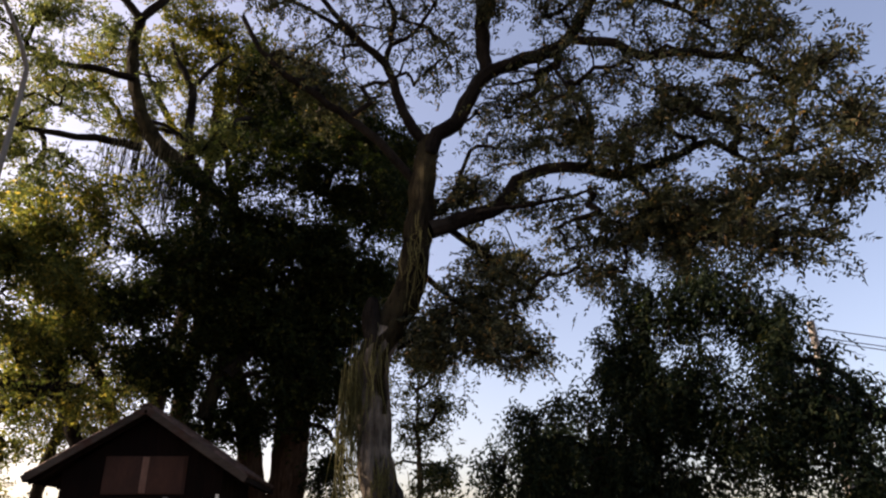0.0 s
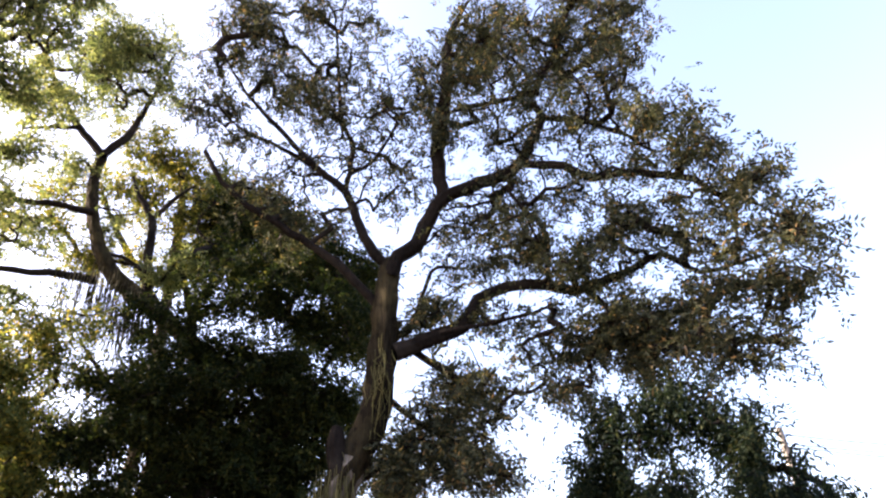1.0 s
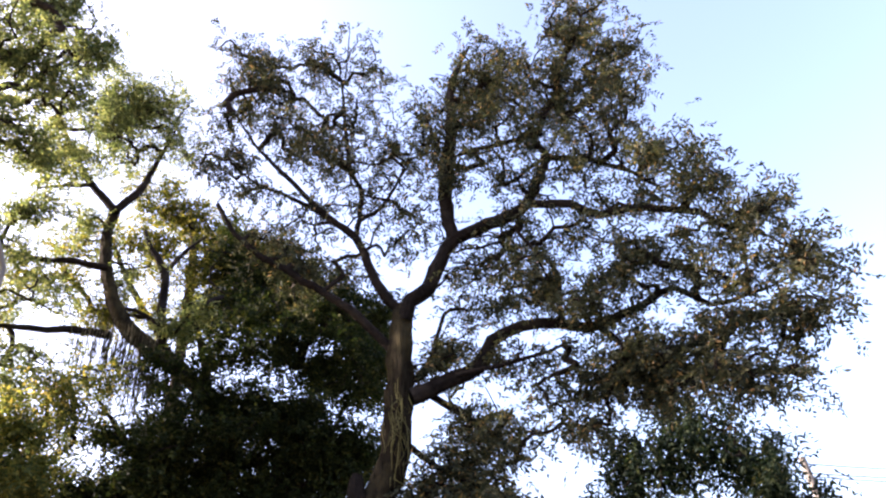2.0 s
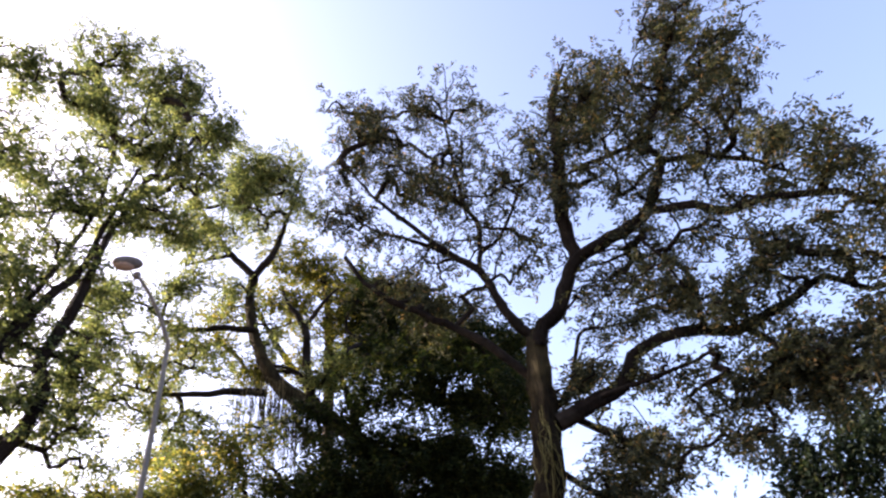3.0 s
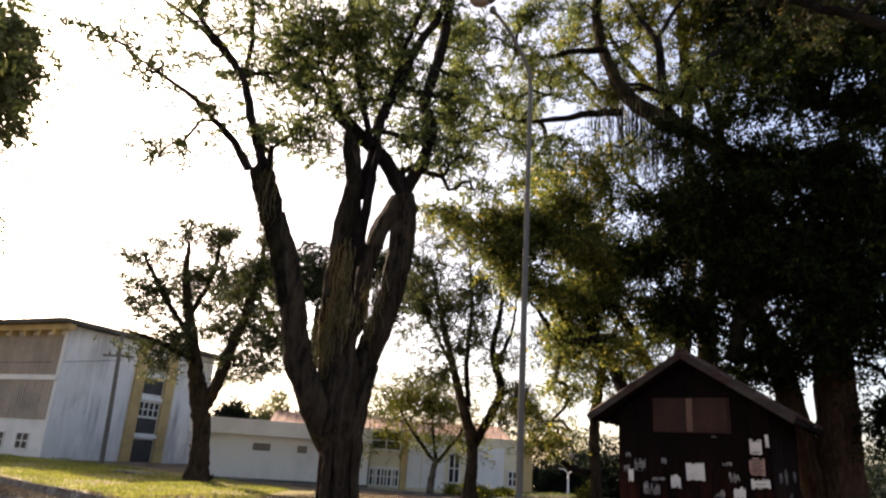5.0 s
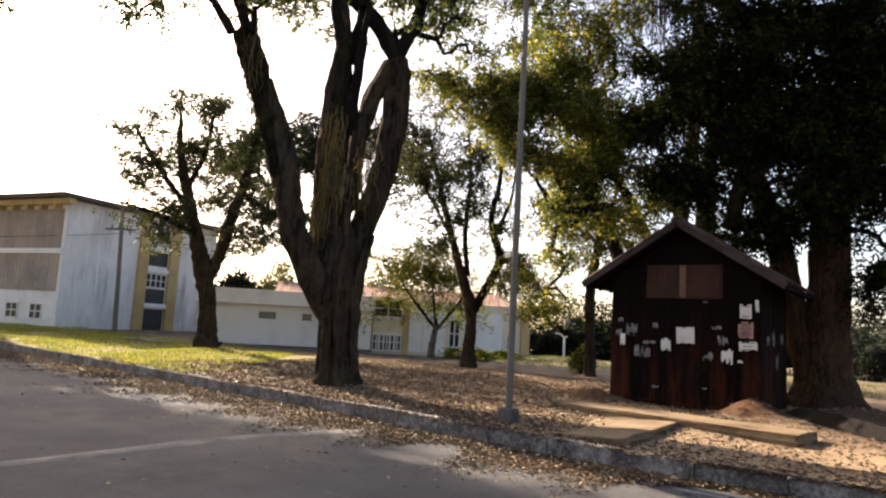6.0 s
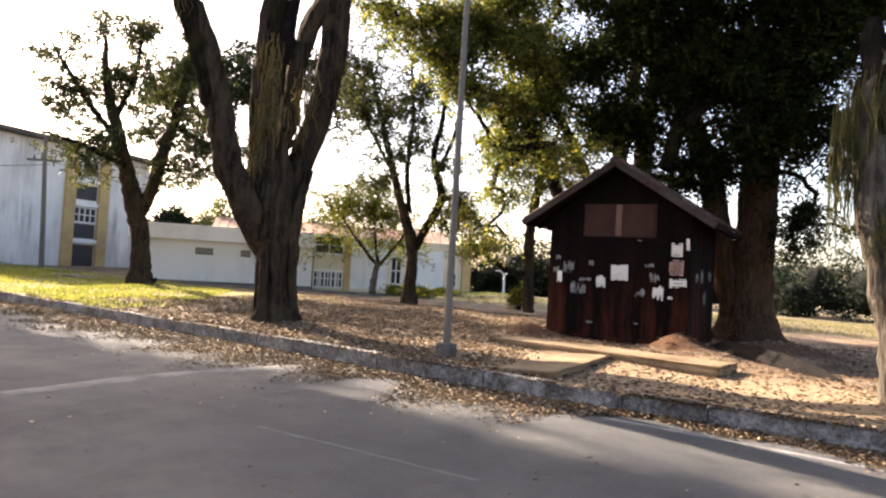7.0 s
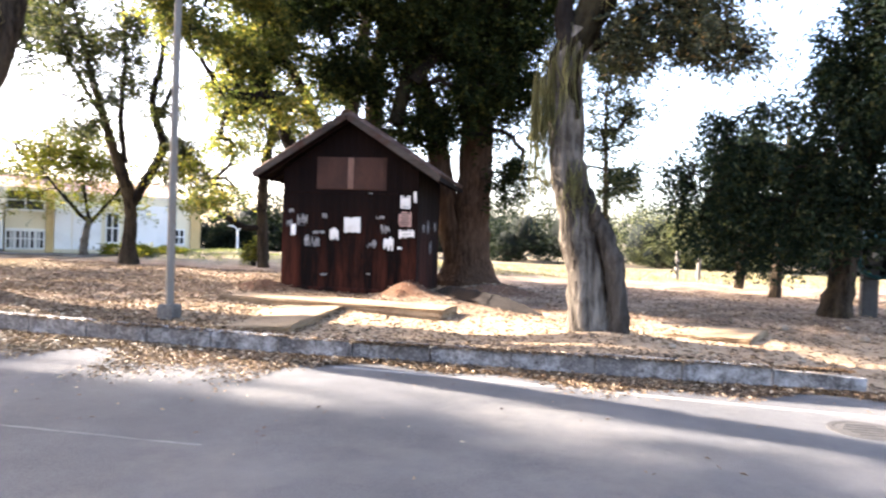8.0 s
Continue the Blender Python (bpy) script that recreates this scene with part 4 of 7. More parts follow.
limb(broad, (-12.10, 8.69, 8.33, 0.041), (-11.80, 9.09, 9.02, 0.035), (-11.59, 9.37, 9.71, 0.021))
mass(broad, -10.5, 11.5, 21.7, 1.80, 0.74, 1.7)
mass(broad, -8.9, 12.8, 21.5, 1.16, 0.95, 1.7)
mass(broad, -9.4, 12.2, 18.7, 1.73, 0.86, 1.5)
mass(broad, -8.0, 13.6, 20.2, 1.02, 0.81, 1.7)
mass(broad, -10.3, 10.9, 18.9, 1.15, 0.76, 1.2)
mass(broad, -11.6, 9.8, 19.3, 1.17, 0.68, 1.4)
mass(broad, -12.6, 8.5, 18.5, 1.04, 0.66, 1.1)
mass(broad, -13.0, 7.6, 17.5, 0.82, 0.64, 0.94)
mass(broad, -11.9, 9.8, 17.3, 1.10, 0.73, 0.74)
mass(broad, -13.0, 7.1, 15.6, 0.93, 0.85, 0.66)
mass(broad, -13.3, 6.1, 14.8, 0.82, 0.66, 0.48)
mass(broad, -13.4, 5.9, 13.5, 1.10, 0.55, 0.66)
mass(broad, -13.4, 5.3, 12.6, 0.61, 0.38, 0.47)
mass(broad, -12.7, 7.6, 14.2, 0.73, 0.57, 0.61)
mass(broad, -12.5, 8.2, 15.8, 0.69, 0.86, 0.81)
mass(broad, -11.5, 10.6, 16.3, 1.07, 0.72, 0.81)
mass(broad, -10.3, 11.1, 15.3, 0.85, 0.68, 1.7)
mass(broad, -9.3, 12.3, 15.9, 1.23, 0.88, 1.6)
mass(broad, -8.3, 13.4, 17.8, 1.04, 0.94, 1.4)
mass(broad, -8.6, 13.3, 15.7, 0.97, 0.71, 1.4)
mass(broad, -11.7, 10.0, 14.4, 0.67, 0.67, 0.81)
mass(broad, -12.3, 8.5, 12.4, 0.77, 0.46, 0.81)
mass(broad, -11.5, 9.6, 11.9, 1.44, 0.68, 1.6)
mass(broad, -12.1, 8.7, 11.2, 0.89, 0.59, 1.1)
mass(broad, -10.6, 10.9, 12.2, 0.85, 0.62, 1.2)
mass(broad, -10.2, 11.8, 13.5, 0.74, 0.65, 0.94)
mass(broad, -11.0, 10.5, 13.4, 0.80, 0.48, 0.94)
mass(broad, -12.0, 9.3, 10.6, 0.88, 0.52, 0.94)
mass(broad, -12.6, 7.7, 11.6, 0.75, 0.75, 0.48)
mass(broad, -13.2, 6.4, 10.9, 1.16, 0.51, 0.21)
mass(broad, -13.1, 6.4, 9.4, 0.83, 0.30, 0.48)
mass(broad, -12.9, 7.2, 8.9, 0.69, 0.28, 0.23)
mass(broad, -11.9, 9.1, 9.2, 0.70, 0.42, 0.74)
mass(broad, -11.4, 10.6, 10.3, 0.89, 0.60, 0.74)
mass(broad, -10.6, 11.2, 9.4, 0.72, 0.58, 0.54)
mass(broad, -9.6, 12.5, 10.9, 0.61, 0.61, 0.81)
mass(broad, -9.9, 12.3, 9.5, 0.88, 0.52, 0.72)
mass(broad, -12.8, 7.0, 12.4, 0.91, 0.45, 0.29)
mass(broad, -10.5, 11.5, 11.3, 0.61, 0.61, 0.81)
mass(broad, -12.5, 8.4, 10.5, 0.58, 0.44, 0.48)
mass(broad, -13.0, 6.7, 7.7, 0.79, 0.33, 0.27)
mass(broad, -13.6, 4.9, 9.9, 0.70, 0.31, 0.54)
mass(broad, -12.3, 8.6, 8.7, 0.55, 0.42, 0.54)
mass(broad, -11.7, 9.6, 9.1, 0.71, 0.42, 0.63)
mass(broad, -9.7, 12.7, 9.8, 0.90, 0.60, 0.74)
mass(broad, -9.3, 13.0, 8.5, 0.73, 0.44, 0.54)
mass(broad, -12.3, 9.3, 14.6, 1.01, 1.01, 0.5)
mass(broad, -11.3, 10.8, 14.6, 1.02, 0.85, 0.6)
mass(broad, -11.6, 9.5, 15.4, 0.85, 0.85, 0.6)
mass(broad, -10.3, 11.2, 17.1, 0.91, 0.91, 0.7)
mass(broad, -13.1, 6.9, 13.8, 0.96, 0.64, 0.5)
mass(broad, -13.2, 6.7, 12.3, 1.07, 0.61, 0.35)
mass(broad, -10.5, 11.8, 10.2, 0.75, 0.60, 0.5)
mass(broad, -11.7, 9.8, 8.7, 0.70, 0.42, 0.35)
mass(broad, -11.4, 11.0, 11.2, 0.93, 0.77, 0.7)
mass(broad, -12.6, 8.1, 13.2, 0.79, 0.79, 0.5)
mass(broad, -9.9, 12.6, 12.9, 0.65, 0.82, 0.8)
mass(broad, -10.3, 12.3, 8.9, 0.88, 0.44, 0.4)
mass(broad, -12.8, 7.6, 10.4, 0.87, 0.58, 0.35)
mass(broad, -12.0, 9.0, 10.2, 0.72, 0.86, 0.6)
mass(broad, -11.3, 10.5, 11.3, 0.91, 0.76, 0.9)
mass(broad, -11.8, 9.6, 11.9, 0.92, 0.77, 1)
mass(broad, -10.6, 11.7, 11.6, 0.78, 0.78, 0.8)
mass(broad, -11.1, 11.2, 13.0, 0.81, 0.65, 0.9)
mass(broad, -9.7, 13.0, 12.1, 0.81, 0.81, 0.9)
mass(broad, -10.0, 12.8, 10.9, 0.78, 0.62, 0.7)
tree("tree", broad["base"], "broad old tree with several thick stems and a high thin crown", broad["stems"], broad["masses"],
     LEAF_GREEN, BARK, 12, count=6, spread=0.19, twig=0.32, pairs=4, leaf=(0.135, 0.068), droop=0.3, sides=26, rough=0.12, flare=0.35, clump=0.42,
     moss=[((-12.05, 8.62, 7.85), (-12.0, 8.75, 6.7), 0.13, 150, 1.0), ((-10.8, 10.1, 6.3), (-10.62, 10.2, 4.6), 0.12, 150, 0.9), ((-11.0, 10.15, 5.0), (-11.05, 10.05, 3.8), 0.10, 150, 0.9), ((-10.35, 10.85, 5.8), (-10.42, 10.65, 4.4), 0.12, 110, 0.8)],
     strands=[[(-11.08, 10.6, -0.1, 0.20), (-11.05, 10.58, 1.0, 0.11), (-11.12, 10.42, 2.2, 0.13), (-11.4, 10.08, 3.2, 0.09)], [(-10.48, 10.58, -0.1, 0.20), (-10.58, 10.52, 0.9, 0.11), (-10.66, 10.48, 2.0, 0.12), (-10.64, 10.55, 3.4, 0.10), (-10.7, 10.6, 5.0, 0.05)],
              [(-10.8, 10.3, -0.1, 0.2), (-10.8, 10.36, 0.9, 0.11), (-10.85, 10.3, 2.2, 0.12), (-10.88, 10.4, 3.8, 0.08), (-10.9, 10.5, 5.2, 0.04)], [(-10.36, 10.98, -0.1, 0.18), (-10.48, 10.9, 0.8, 0.10), (-10.52, 10.88, 2.4, 0.13), (-10.4, 11.1, 3.6, 0.08)],
              [(-11.0, 10.35, 0.0, 0.08), (-10.98, 10.34, 1.2, 0.07), (-11.05, 10.28, 2.6, 0.08), (-11.1, 10.32, 3.6, 0.06), (-11.15, 10.4, 5.0, 0.03)]], moss_mat=MOSS_BROWN, moss_thick=0.75)

twin = sketch((-2.4, 20.3, 0.15))
limb(twin, (-2.57, 20.24, 0.00, 0.784), (-2.56, 20.24, 0.72, 0.680), (-2.53, 20.24, 1.91, 0.561), (-2.41, 20.26, 3.27, 0.494), (-2.37, 20.26, 5.30, 0.466), (-2.39, 20.26, 7.32, 0.424), (-2.41, 20.26, 8.66, 0.360))
limb(twin, (-2.67, 20.02, 0.22, 0.422), (-2.87, 20.00, 1.22, 0.370), (-3.16, 19.95, 2.39, 0.337), (-3.37, 19.92, 3.55, 0.321), (-3.66, 19.87, 4.88, 0.307), (-4.12, 19.78, 6.20, 0.293), (-4.57, 19.68, 7.51, 0.281))
limb(twin, (-3.28, 18.31, 8.67, 0.216), (-3.87, 18.19, 9.93, 0.204), (-4.71, 17.99, 10.93, 0.226), (-5.80, 17.67, 11.77, 0.247), (-6.60, 17.39, 12.47, 0.225), (-7.10, 17.19, 13.45, 0.184), (-7.42, 17.06, 14.48, 0.170), (-7.57, 16.99, 15.67, 0.156), (-7.52, 17.01, 16.63, 0.150))
limb(twin, (-7.36, 16.65, 16.24, 0.127), (-6.81, 16.88, 17.37, 0.110), (-6.54, 16.99, 18.72, 0.073), (-6.17, 17.12, 20.45, 0.033))
limb(twin, (-7.36, 16.65, 16.24, 0.127), (-8.07, 16.31, 17.01, 0.109), (-8.62, 16.03, 17.80, 0.081), (-9.18, 15.71, 19.02, 0.042))
limb(twin, (-6.72, 16.91, 11.85, 0.122), (-7.61, 16.53, 11.88, 0.105), (-8.39, 16.15, 11.71, 0.087), (-9.31, 15.64, 11.64, 0.052), (-10.20, 15.08, 11.77, 0.026))
limb(twin, (-7.20, 16.72, 14.07, 0.101), (-8.08, 16.31, 14.06, 0.092), (-8.74, 15.97, 13.91, 0.064), (-9.70, 15.40, 14.03, 0.028))
limb(twin, (-5.62, 17.94, 11.66, 0.124), (-5.84, 17.87, 13.38, 0.130), (-5.93, 17.84, 14.63, 0.114), (-6.43, 17.67, 15.51, 0.078), (-6.68, 17.57, 16.15, 0.040))
limb(twin, (-5.93, 17.84, 14.63, 0.086), (-5.40, 18.01, 15.65, 0.069), (-4.87, 18.16, 16.32, 0.030))
limb(twin, (-8.07, 16.31, 17.01, 0.070), (-8.69, 15.99, 16.74, 0.059), (-9.29, 15.65, 16.32, 0.029))
mass(twin, -7.1, 16.5, 20.9, 1.65, 0.99, 1.6)
mass(twin, -7.9, 16.0, 19.9, 1.06, 0.96, 1.4)
mass(twin, -6.0, 17.0, 19.3, 0.80, 0.74, 1)
mass(twin, -7.5, 16.6, 18.8, 0.83, 0.63, 0.7)
mass(twin, -8.3, 15.5, 18.2, 0.91, 0.71, 0.8)
mass(twin, -8.8, 15.2, 16.9, 0.97, 0.68, 1.2)
mass(twin, -8.9, 15.2, 14.9, 0.92, 0.64, 1)
mass(twin, -9.5, 14.8, 13.5, 0.97, 0.53, 1)
mass(twin, -10.2, 14.3, 12.3, 0.86, 0.52, 0.9)
mass(twin, -9.4, 15.1, 12.2, 1.04, 0.52, 1)
mass(twin, -8.5, 15.9, 12.6, 1.05, 0.53, 0.6)
mass(twin, -10.0, 14.5, 10.9, 0.83, 0.50, 0.8)
mass(twin, -9.2, 15.2, 10.5, 1.00, 0.41, 0.9)
mass(twin, -8.1, 16.1, 11.0, 1.02, 0.42, 0.6)
mass(twin, -8.2, 16.5, 15.8, 0.87, 0.68, 0.4)
mass(twin, -7.0, 17.7, 14.7, 1.16, 0.77, 0.3)
mass(twin, -10.3, 14.2, 14.5, 0.73, 0.73, 0.9)
mass(twin, -10.8, 13.9, 13.1, 0.70, 0.61, 0.8)
mass(twin, -4.9, 17.9, 12.5, 1.08, 0.63, 1.1)
mass(twin, -8.6, 15.8, 9.9, 0.83, 0.50, 0.8)
tree("tree", twin["base"], "huge dark tree with twin trunks standing behind the wooden hut", twin["stems"], twin["masses"],
     LEAF_GREEN, BARK_RED, 13, count=10, spread=0.18, twig=0.34, pairs=4, leaf=(0.13, 0.06), droop=0.35, sides=22, free_from=0.6, flare=0.4, clump=0.44,
     moss=[((-6.9, 16.9, 12.2), (-5.6, 17.3, 11.2), 0.5, 260, 2.4)], moss_mat=MOSS_DARK)

dense = sketch((-5.2, 19.7, 0.15))
limb(dense, (-5.43, 19.66, 0.11, 0.341), (-5.40, 19.67, 1.80, 0.340), (-5.40, 19.67, 4.33, 0.291), (-5.35, 19.69, 6.51, 0.245), (-5.06, 19.76, 8.54, 0.180))
limb(dense, (-7.05, 17.65, 3.66, 0.159), (-7.45, 17.48, 4.57, 0.176), (-7.87, 17.29, 5.35, 0.161), (-8.30, 17.09, 6.49, 0.098), (-8.74, 16.87, 7.33, 0.041))
limb(dense, (-4.29, 17.89, 4.53, 0.202), (-3.88, 17.99, 6.91, 0.176), (-4.00, 17.96, 9.34, 0.150), (-4.44, 17.86, 11.68, 0.105), (-4.97, 17.72, 13.27, 0.045))
limb(dense, (-3.79, 17.80, 5.65, 0.171), (-2.50, 18.03, 7.51, 0.144), (-1.57, 18.13, 9.40, 0.099), (-1.13, 18.16, 11.26, 0.043))
limb(dense, (-4.09, 18.14, 6.35, 0.144), (-5.25, 17.84, 7.84, 0.114), (-6.22, 17.53, 9.25, 0.075), (-6.94, 17.26, 10.19, 0.034))
mass(dense, -1.0, 17.0, 13.4, 1.64, 0.48, 0.92)
mass(dense, -2.2, 16.9, 12.9, 1.28, 0.60, 0.86)
mass(dense, 0.2, 17.0, 12.6, 1.35, 0.67, 0.99)
mass(dense, -3.5, 17.1, 11.8, 1.26, 0.76, 0.92)
mass(dense, -1.7, 16.9, 11.4, 1.64, 0.90, 1.1)
mass(dense, -0.1, 17.0, 10.5, 1.44, 1.04, 1.2)
mass(dense, -4.9, 16.9, 10.8, 0.99, 0.58, 0.79)
mass(dense, -3.2, 17.1, 10.0, 1.61, 0.89, 1.1)
mass(dense, -4.9, 16.9, 9.6, 1.13, 0.73, 0.79)
mass(dense, -1.5, 17.5, 9.0, 1.75, 1.12, 1.1)
mass(dense, -4.2, 17.3, 8.3, 1.74, 0.95, 1.1)
mass(dense, -6.3, 16.6, 8.9, 1.12, 0.80, 0.86)
mass(dense, -0.3, 18.4, 8.5, 1.31, 1.31, 0.99)
mass(dense, -6.6, 16.7, 7.4, 1.42, 0.63, 1.1)
mass(dense, -2.7, 18.2, 7.3, 1.77, 0.80, 1.1)
mass(dense, -6.6, 17.2, 7.3, 1.28, 0.96, 0.99)
mass(dense, -4.7, 17.4, 8.1, 1.75, 1.28, 1.1)
mass(dense, -5.0, 18.3, 6.0, 1.46, 0.81, 0.92)
mass(dense, -6.4, 17.7, 5.7, 1.12, 0.64, 0.78)
mass(dense, -2.8, 18.2, 7.3, 1.77, 1.44, 1.2)
mass(dense, -3.0, 18.8, 5.1, 1.13, 0.80, 0.92)
mass(dense, -1.7, 18.5, 5.8, 1.27, 1.27, 0.99)
mass(dense, -1.4, 17.9, 8.5, 1.61, 1.45, 1.2)
mass(dense, -7.6, 17.0, 6.2, 0.96, 0.64, 0.78)
mass(dense, -3.4, 17.3, 9.4, 1.61, 1.12, 1.1)
mass(dense, -3.9, 19.2, 4.7, 0.83, 0.50, 0.78)
mass(dense, -5.5, 17.6, 6.1, 1.26, 0.79, 0.86)
mass(dense, -3.8, 18.0, 7.0, 1.44, 0.96, 1.2)
mass(dense, -2.1, 18.3, 6.3, 1.42, 1.27, 1.2)
mass(dense, -0.9, 18.2, 7.0, 1.11, 0.95, 1.1)
mass(dense, -1.7, 19.3, 4.5, 0.74, 0.57, 0.86)
mass(dense, -1.2, 19.4, 3.7, 0.49, 0.49, 0.78)
mass(dense, -3.8, 18.6, 5.1, 0.81, 0.64, 0.78)
mass(dense, -4.5, 18.9, 4.7, 0.65, 0.49, 0.78)
mass(dense, -0.7, 18.8, 5.3, 0.64, 1.12, 0.79)
mass(dense, 1.0, 18.6, 7.1, 0.97, 0.81, 0.78)
mass(dense, -1.3, 19.6, 3.1, 0.65, 0.29, 0.78)
mass(dense, 1.9, 18.9, 3.2, 0.48, 0.64, 0.78)
mass(dense, -4.0, 19.1, 16.4, 1.33, 1.02, 1)
mass(dense, -2.6, 19.3, 15.7, 1.31, 1.10, 1)
mass(dense, -1.6, 19.4, 14.2, 1.06, 1.26, 1)
mass(dense, -3.5, 19.2, 14.6, 1.37, 1.08, 1)
mass(dense, 0.3, 19.5, 13.6, 1.53, 1.05, 1)
mass(dense, -0.9, 19.5, 13.6, 1.14, 0.95, 1)
mass(dense, 0.7, 19.5, 12.1, 1.11, 1.11, 1)
tree("tree", dense["base"], "dense tree massed high behind the hut, self-shade in its leaf colour", dense["stems"], dense["masses"],
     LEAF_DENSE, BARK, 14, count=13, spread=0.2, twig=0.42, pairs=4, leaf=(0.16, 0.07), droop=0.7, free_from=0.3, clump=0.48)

# the leafy mass's sunlit flank, drawn as a separate tree with brightened leaves
sunlit = sketch((-6.4, 20.0, 0.15))
limb(sunlit, (-6.4, 20.0, 0.0, 0.22), (-6.5, 19.8, 2.4, 0.19), (-6.8, 18.8, 4.6, 0.15), (-7.5, 17.2, 6.6, 0.10), (-8.4, 15.8, 8.2, 0.03))
limb(sunlit, (-6.93, 16.61, 5.01, 0.122), (-8.14, 16.06, 4.98, 0.084), (-8.68, 15.77, 5.57, 0.054), (-9.23, 15.45, 6.51, 0.023))
limb(sunlit, (-7.01, 17.23, 5.76, 0.111), (-7.56, 16.99, 6.73, 0.080), (-7.99, 16.80, 7.90, 0.033))
mass(sunlit, -8.3, 14.6, 7.6, 1.12, 0.67, 1.3)
mass(sunlit, -8.9, 14.0, 6.7, 0.65, 0.65, 1)
mass(sunlit, -8.3, 14.6, 6.2, 0.80, 0.65, 1.1)
mass(sunlit, -7.6, 15.2, 7.2, 1.04, 0.75, 1.2)
mass(sunlit, -7.9, 15.5, 5.8, 0.82, 0.60, 0.9)
mass(sunlit, -9.2, 13.8, 7.6, 0.59, 0.52, 0.9)
mass(sunlit, -7.6, 16.3, 5.0, 0.76, 0.53, 0.7)
mass(sunlit, -8.4, 15.9, 4.7, 0.76, 0.46, 0.5)
mass(sunlit, -8.9, 16.2, 2.6, 0.62, 0.62, 0.9)
mass(sunlit, -8.2, 16.5, 3.7, 0.62, 0.46, 0.5)
mass(sunlit, -6.9, 15.5, 8.5, 0.92, 0.61, 1)
mass(sunlit, -10.3, 13.5, 8.0, 0.68, 0.33, 0.9)
mass(sunlit, -8.8, 14.3, 8.2, 0.83, 0.60, 1.2)
mass(sunlit, -9.4, 13.7, 7.6, 0.52, 0.59, 0.9)
mass(sunlit, -7.7, 14.9, 8.5, 0.91, 0.61, 1.2)
mass(sunlit, -7.0, 15.5, 9.3, 0.93, 0.54, 1)
mass(sunlit, -7.7, 15.2, 7.7, 1.05, 0.60, 1.3)
mass(sunlit, -8.7, 14.4, 7.0, 0.74, 0.52, 1.2)
mass(sunlit, -6.6, 15.9, 10.2, 0.80, 0.48, 0.6)
mass(sunlit, -10.2, 13.6, 8.2, 0.68, 0.38, 0.9)
mass(sunlit, -7.7, 15.7, 6.6, 1.06, 0.76, 0.9)
mass(sunlit, -8.6, 14.7, 6.4, 0.59, 0.44, 1)
mass(sunlit, -6.8, 16.7, 6.5, 0.93, 0.78, 0.9)
mass(sunlit, -8.2, 16.6, 5.6, 0.79, 0.63, 0.4)
mass(sunlit, -6.2, 17.4, 5.2, 0.63, 0.63, 0.6)
mass(sunlit, -7.2, 17.1, 4.8, 0.63, 0.47, 0.5)
tree("tree", sunlit["base"], "yellow-green tree standing for the sunlit flank beside the hut", sunlit["stems"], sunlit["masses"],
     LEAF_GOLD_LIT, BARK, 24, count=13, spread=0.19, twig=0.38, pairs=4, leaf=(0.135, 0.06), droop=0.5, free_from=0.3, sides=12, clump=0.44)

tall = sketch((-7.2, 21.2, 0.15))
limb(tall, (-7.2, 21.2, 0.0, 0.34), (-6.9, 21.1, 3.0, 0.28), (-6.06, 20.63, 7.94, 0.205), (-5.92, 20.67, 11.14, 0.196), (-5.92, 20.67, 14.24, 0.187), (-5.93, 20.67, 16.51, 0.153), (-6.09, 20.62, 18.47, 0.103), (-6.42, 20.52, 20.02, 0.035))
limb(tall, (-5.92, 20.67, 14.24, 0.125), (-4.66, 20.99, 15.81, 0.107), (-3.68, 21.18, 16.94, 0.055))
limb(tall, (-5.95, 20.66, 12.86, 0.121), (-7.54, 20.13, 15.36, 0.106), (-8.49, 19.75, 17.26, 0.055))
mass(tall, -7.1, 19.8, 19.4, 1.26, 0.80, 1.2)
mass(tall, -5.9, 20.2, 18.8, 1.13, 0.79, 1.5)
mass(tall, -4.9, 20.4, 17.9, 1.11, 0.78, 1.5)
mass(tall, -6.6, 19.9, 17.3, 1.31, 0.77, 1)
mass(tall, -4.2, 20.6, 16.7, 1.19, 0.65, 1.5)
mass(tall, -5.5, 20.3, 15.9, 1.27, 0.74, 1.4)
mass(tall, -4.7, 19.9, 14.2, 1.20, 0.80, 1.5)
mass(tall, -7.7, 19.6, 17.4, 0.88, 0.88, 0.85)
mass(tall, -9.3, 18.8, 16.7, 1.08, 0.86, 0.68)
mass(tall, -10.0, 18.4, 15.1, 1.04, 0.83, 0.85)
mass(tall, -8.6, 19.2, 14.1, 1.22, 0.71, 0.85)
mass(tall, -3.4, 20.7, 16.8, 0.86, 0.54, 1.4)
mass(tall, -7.0, 19.8, 15.0, 0.83, 0.83, 0.51)
mass(tall, -11.2, 17.8, 13.1, 1.00, 0.80, 0.85)
mass(tall, -10.6, 18.1, 11.0, 0.96, 0.58, 0.85)
tree("tree", tall["base"], "tall backlit yellow-green tree behind the dark one", tall["stems"], tall["masses"],
     LEAF_SUNNY, BARK, 25, count=10, spread=0.22, twig=0.42, pairs=4, leaf=(0.16, 0.075), droop=0.4, free_from=0.4, sides=12, clump=0.55)

drooping = sketch((6.05, 15.3, 0.1))
limb(drooping, (5.88, 15.31, 0.04, 0.302), (5.95, 15.28, 0.89, 0.246), (6.04, 15.25, 1.72, 0.232), (6.14, 15.21, 2.66, 0.219), (6.26, 15.16, 3.71, 0.193), (6.36, 15.11, 4.85, 0.153), (6.39, 15.10, 6.00, 0.099), (6.41, 15.10, 6.68, 0.043))
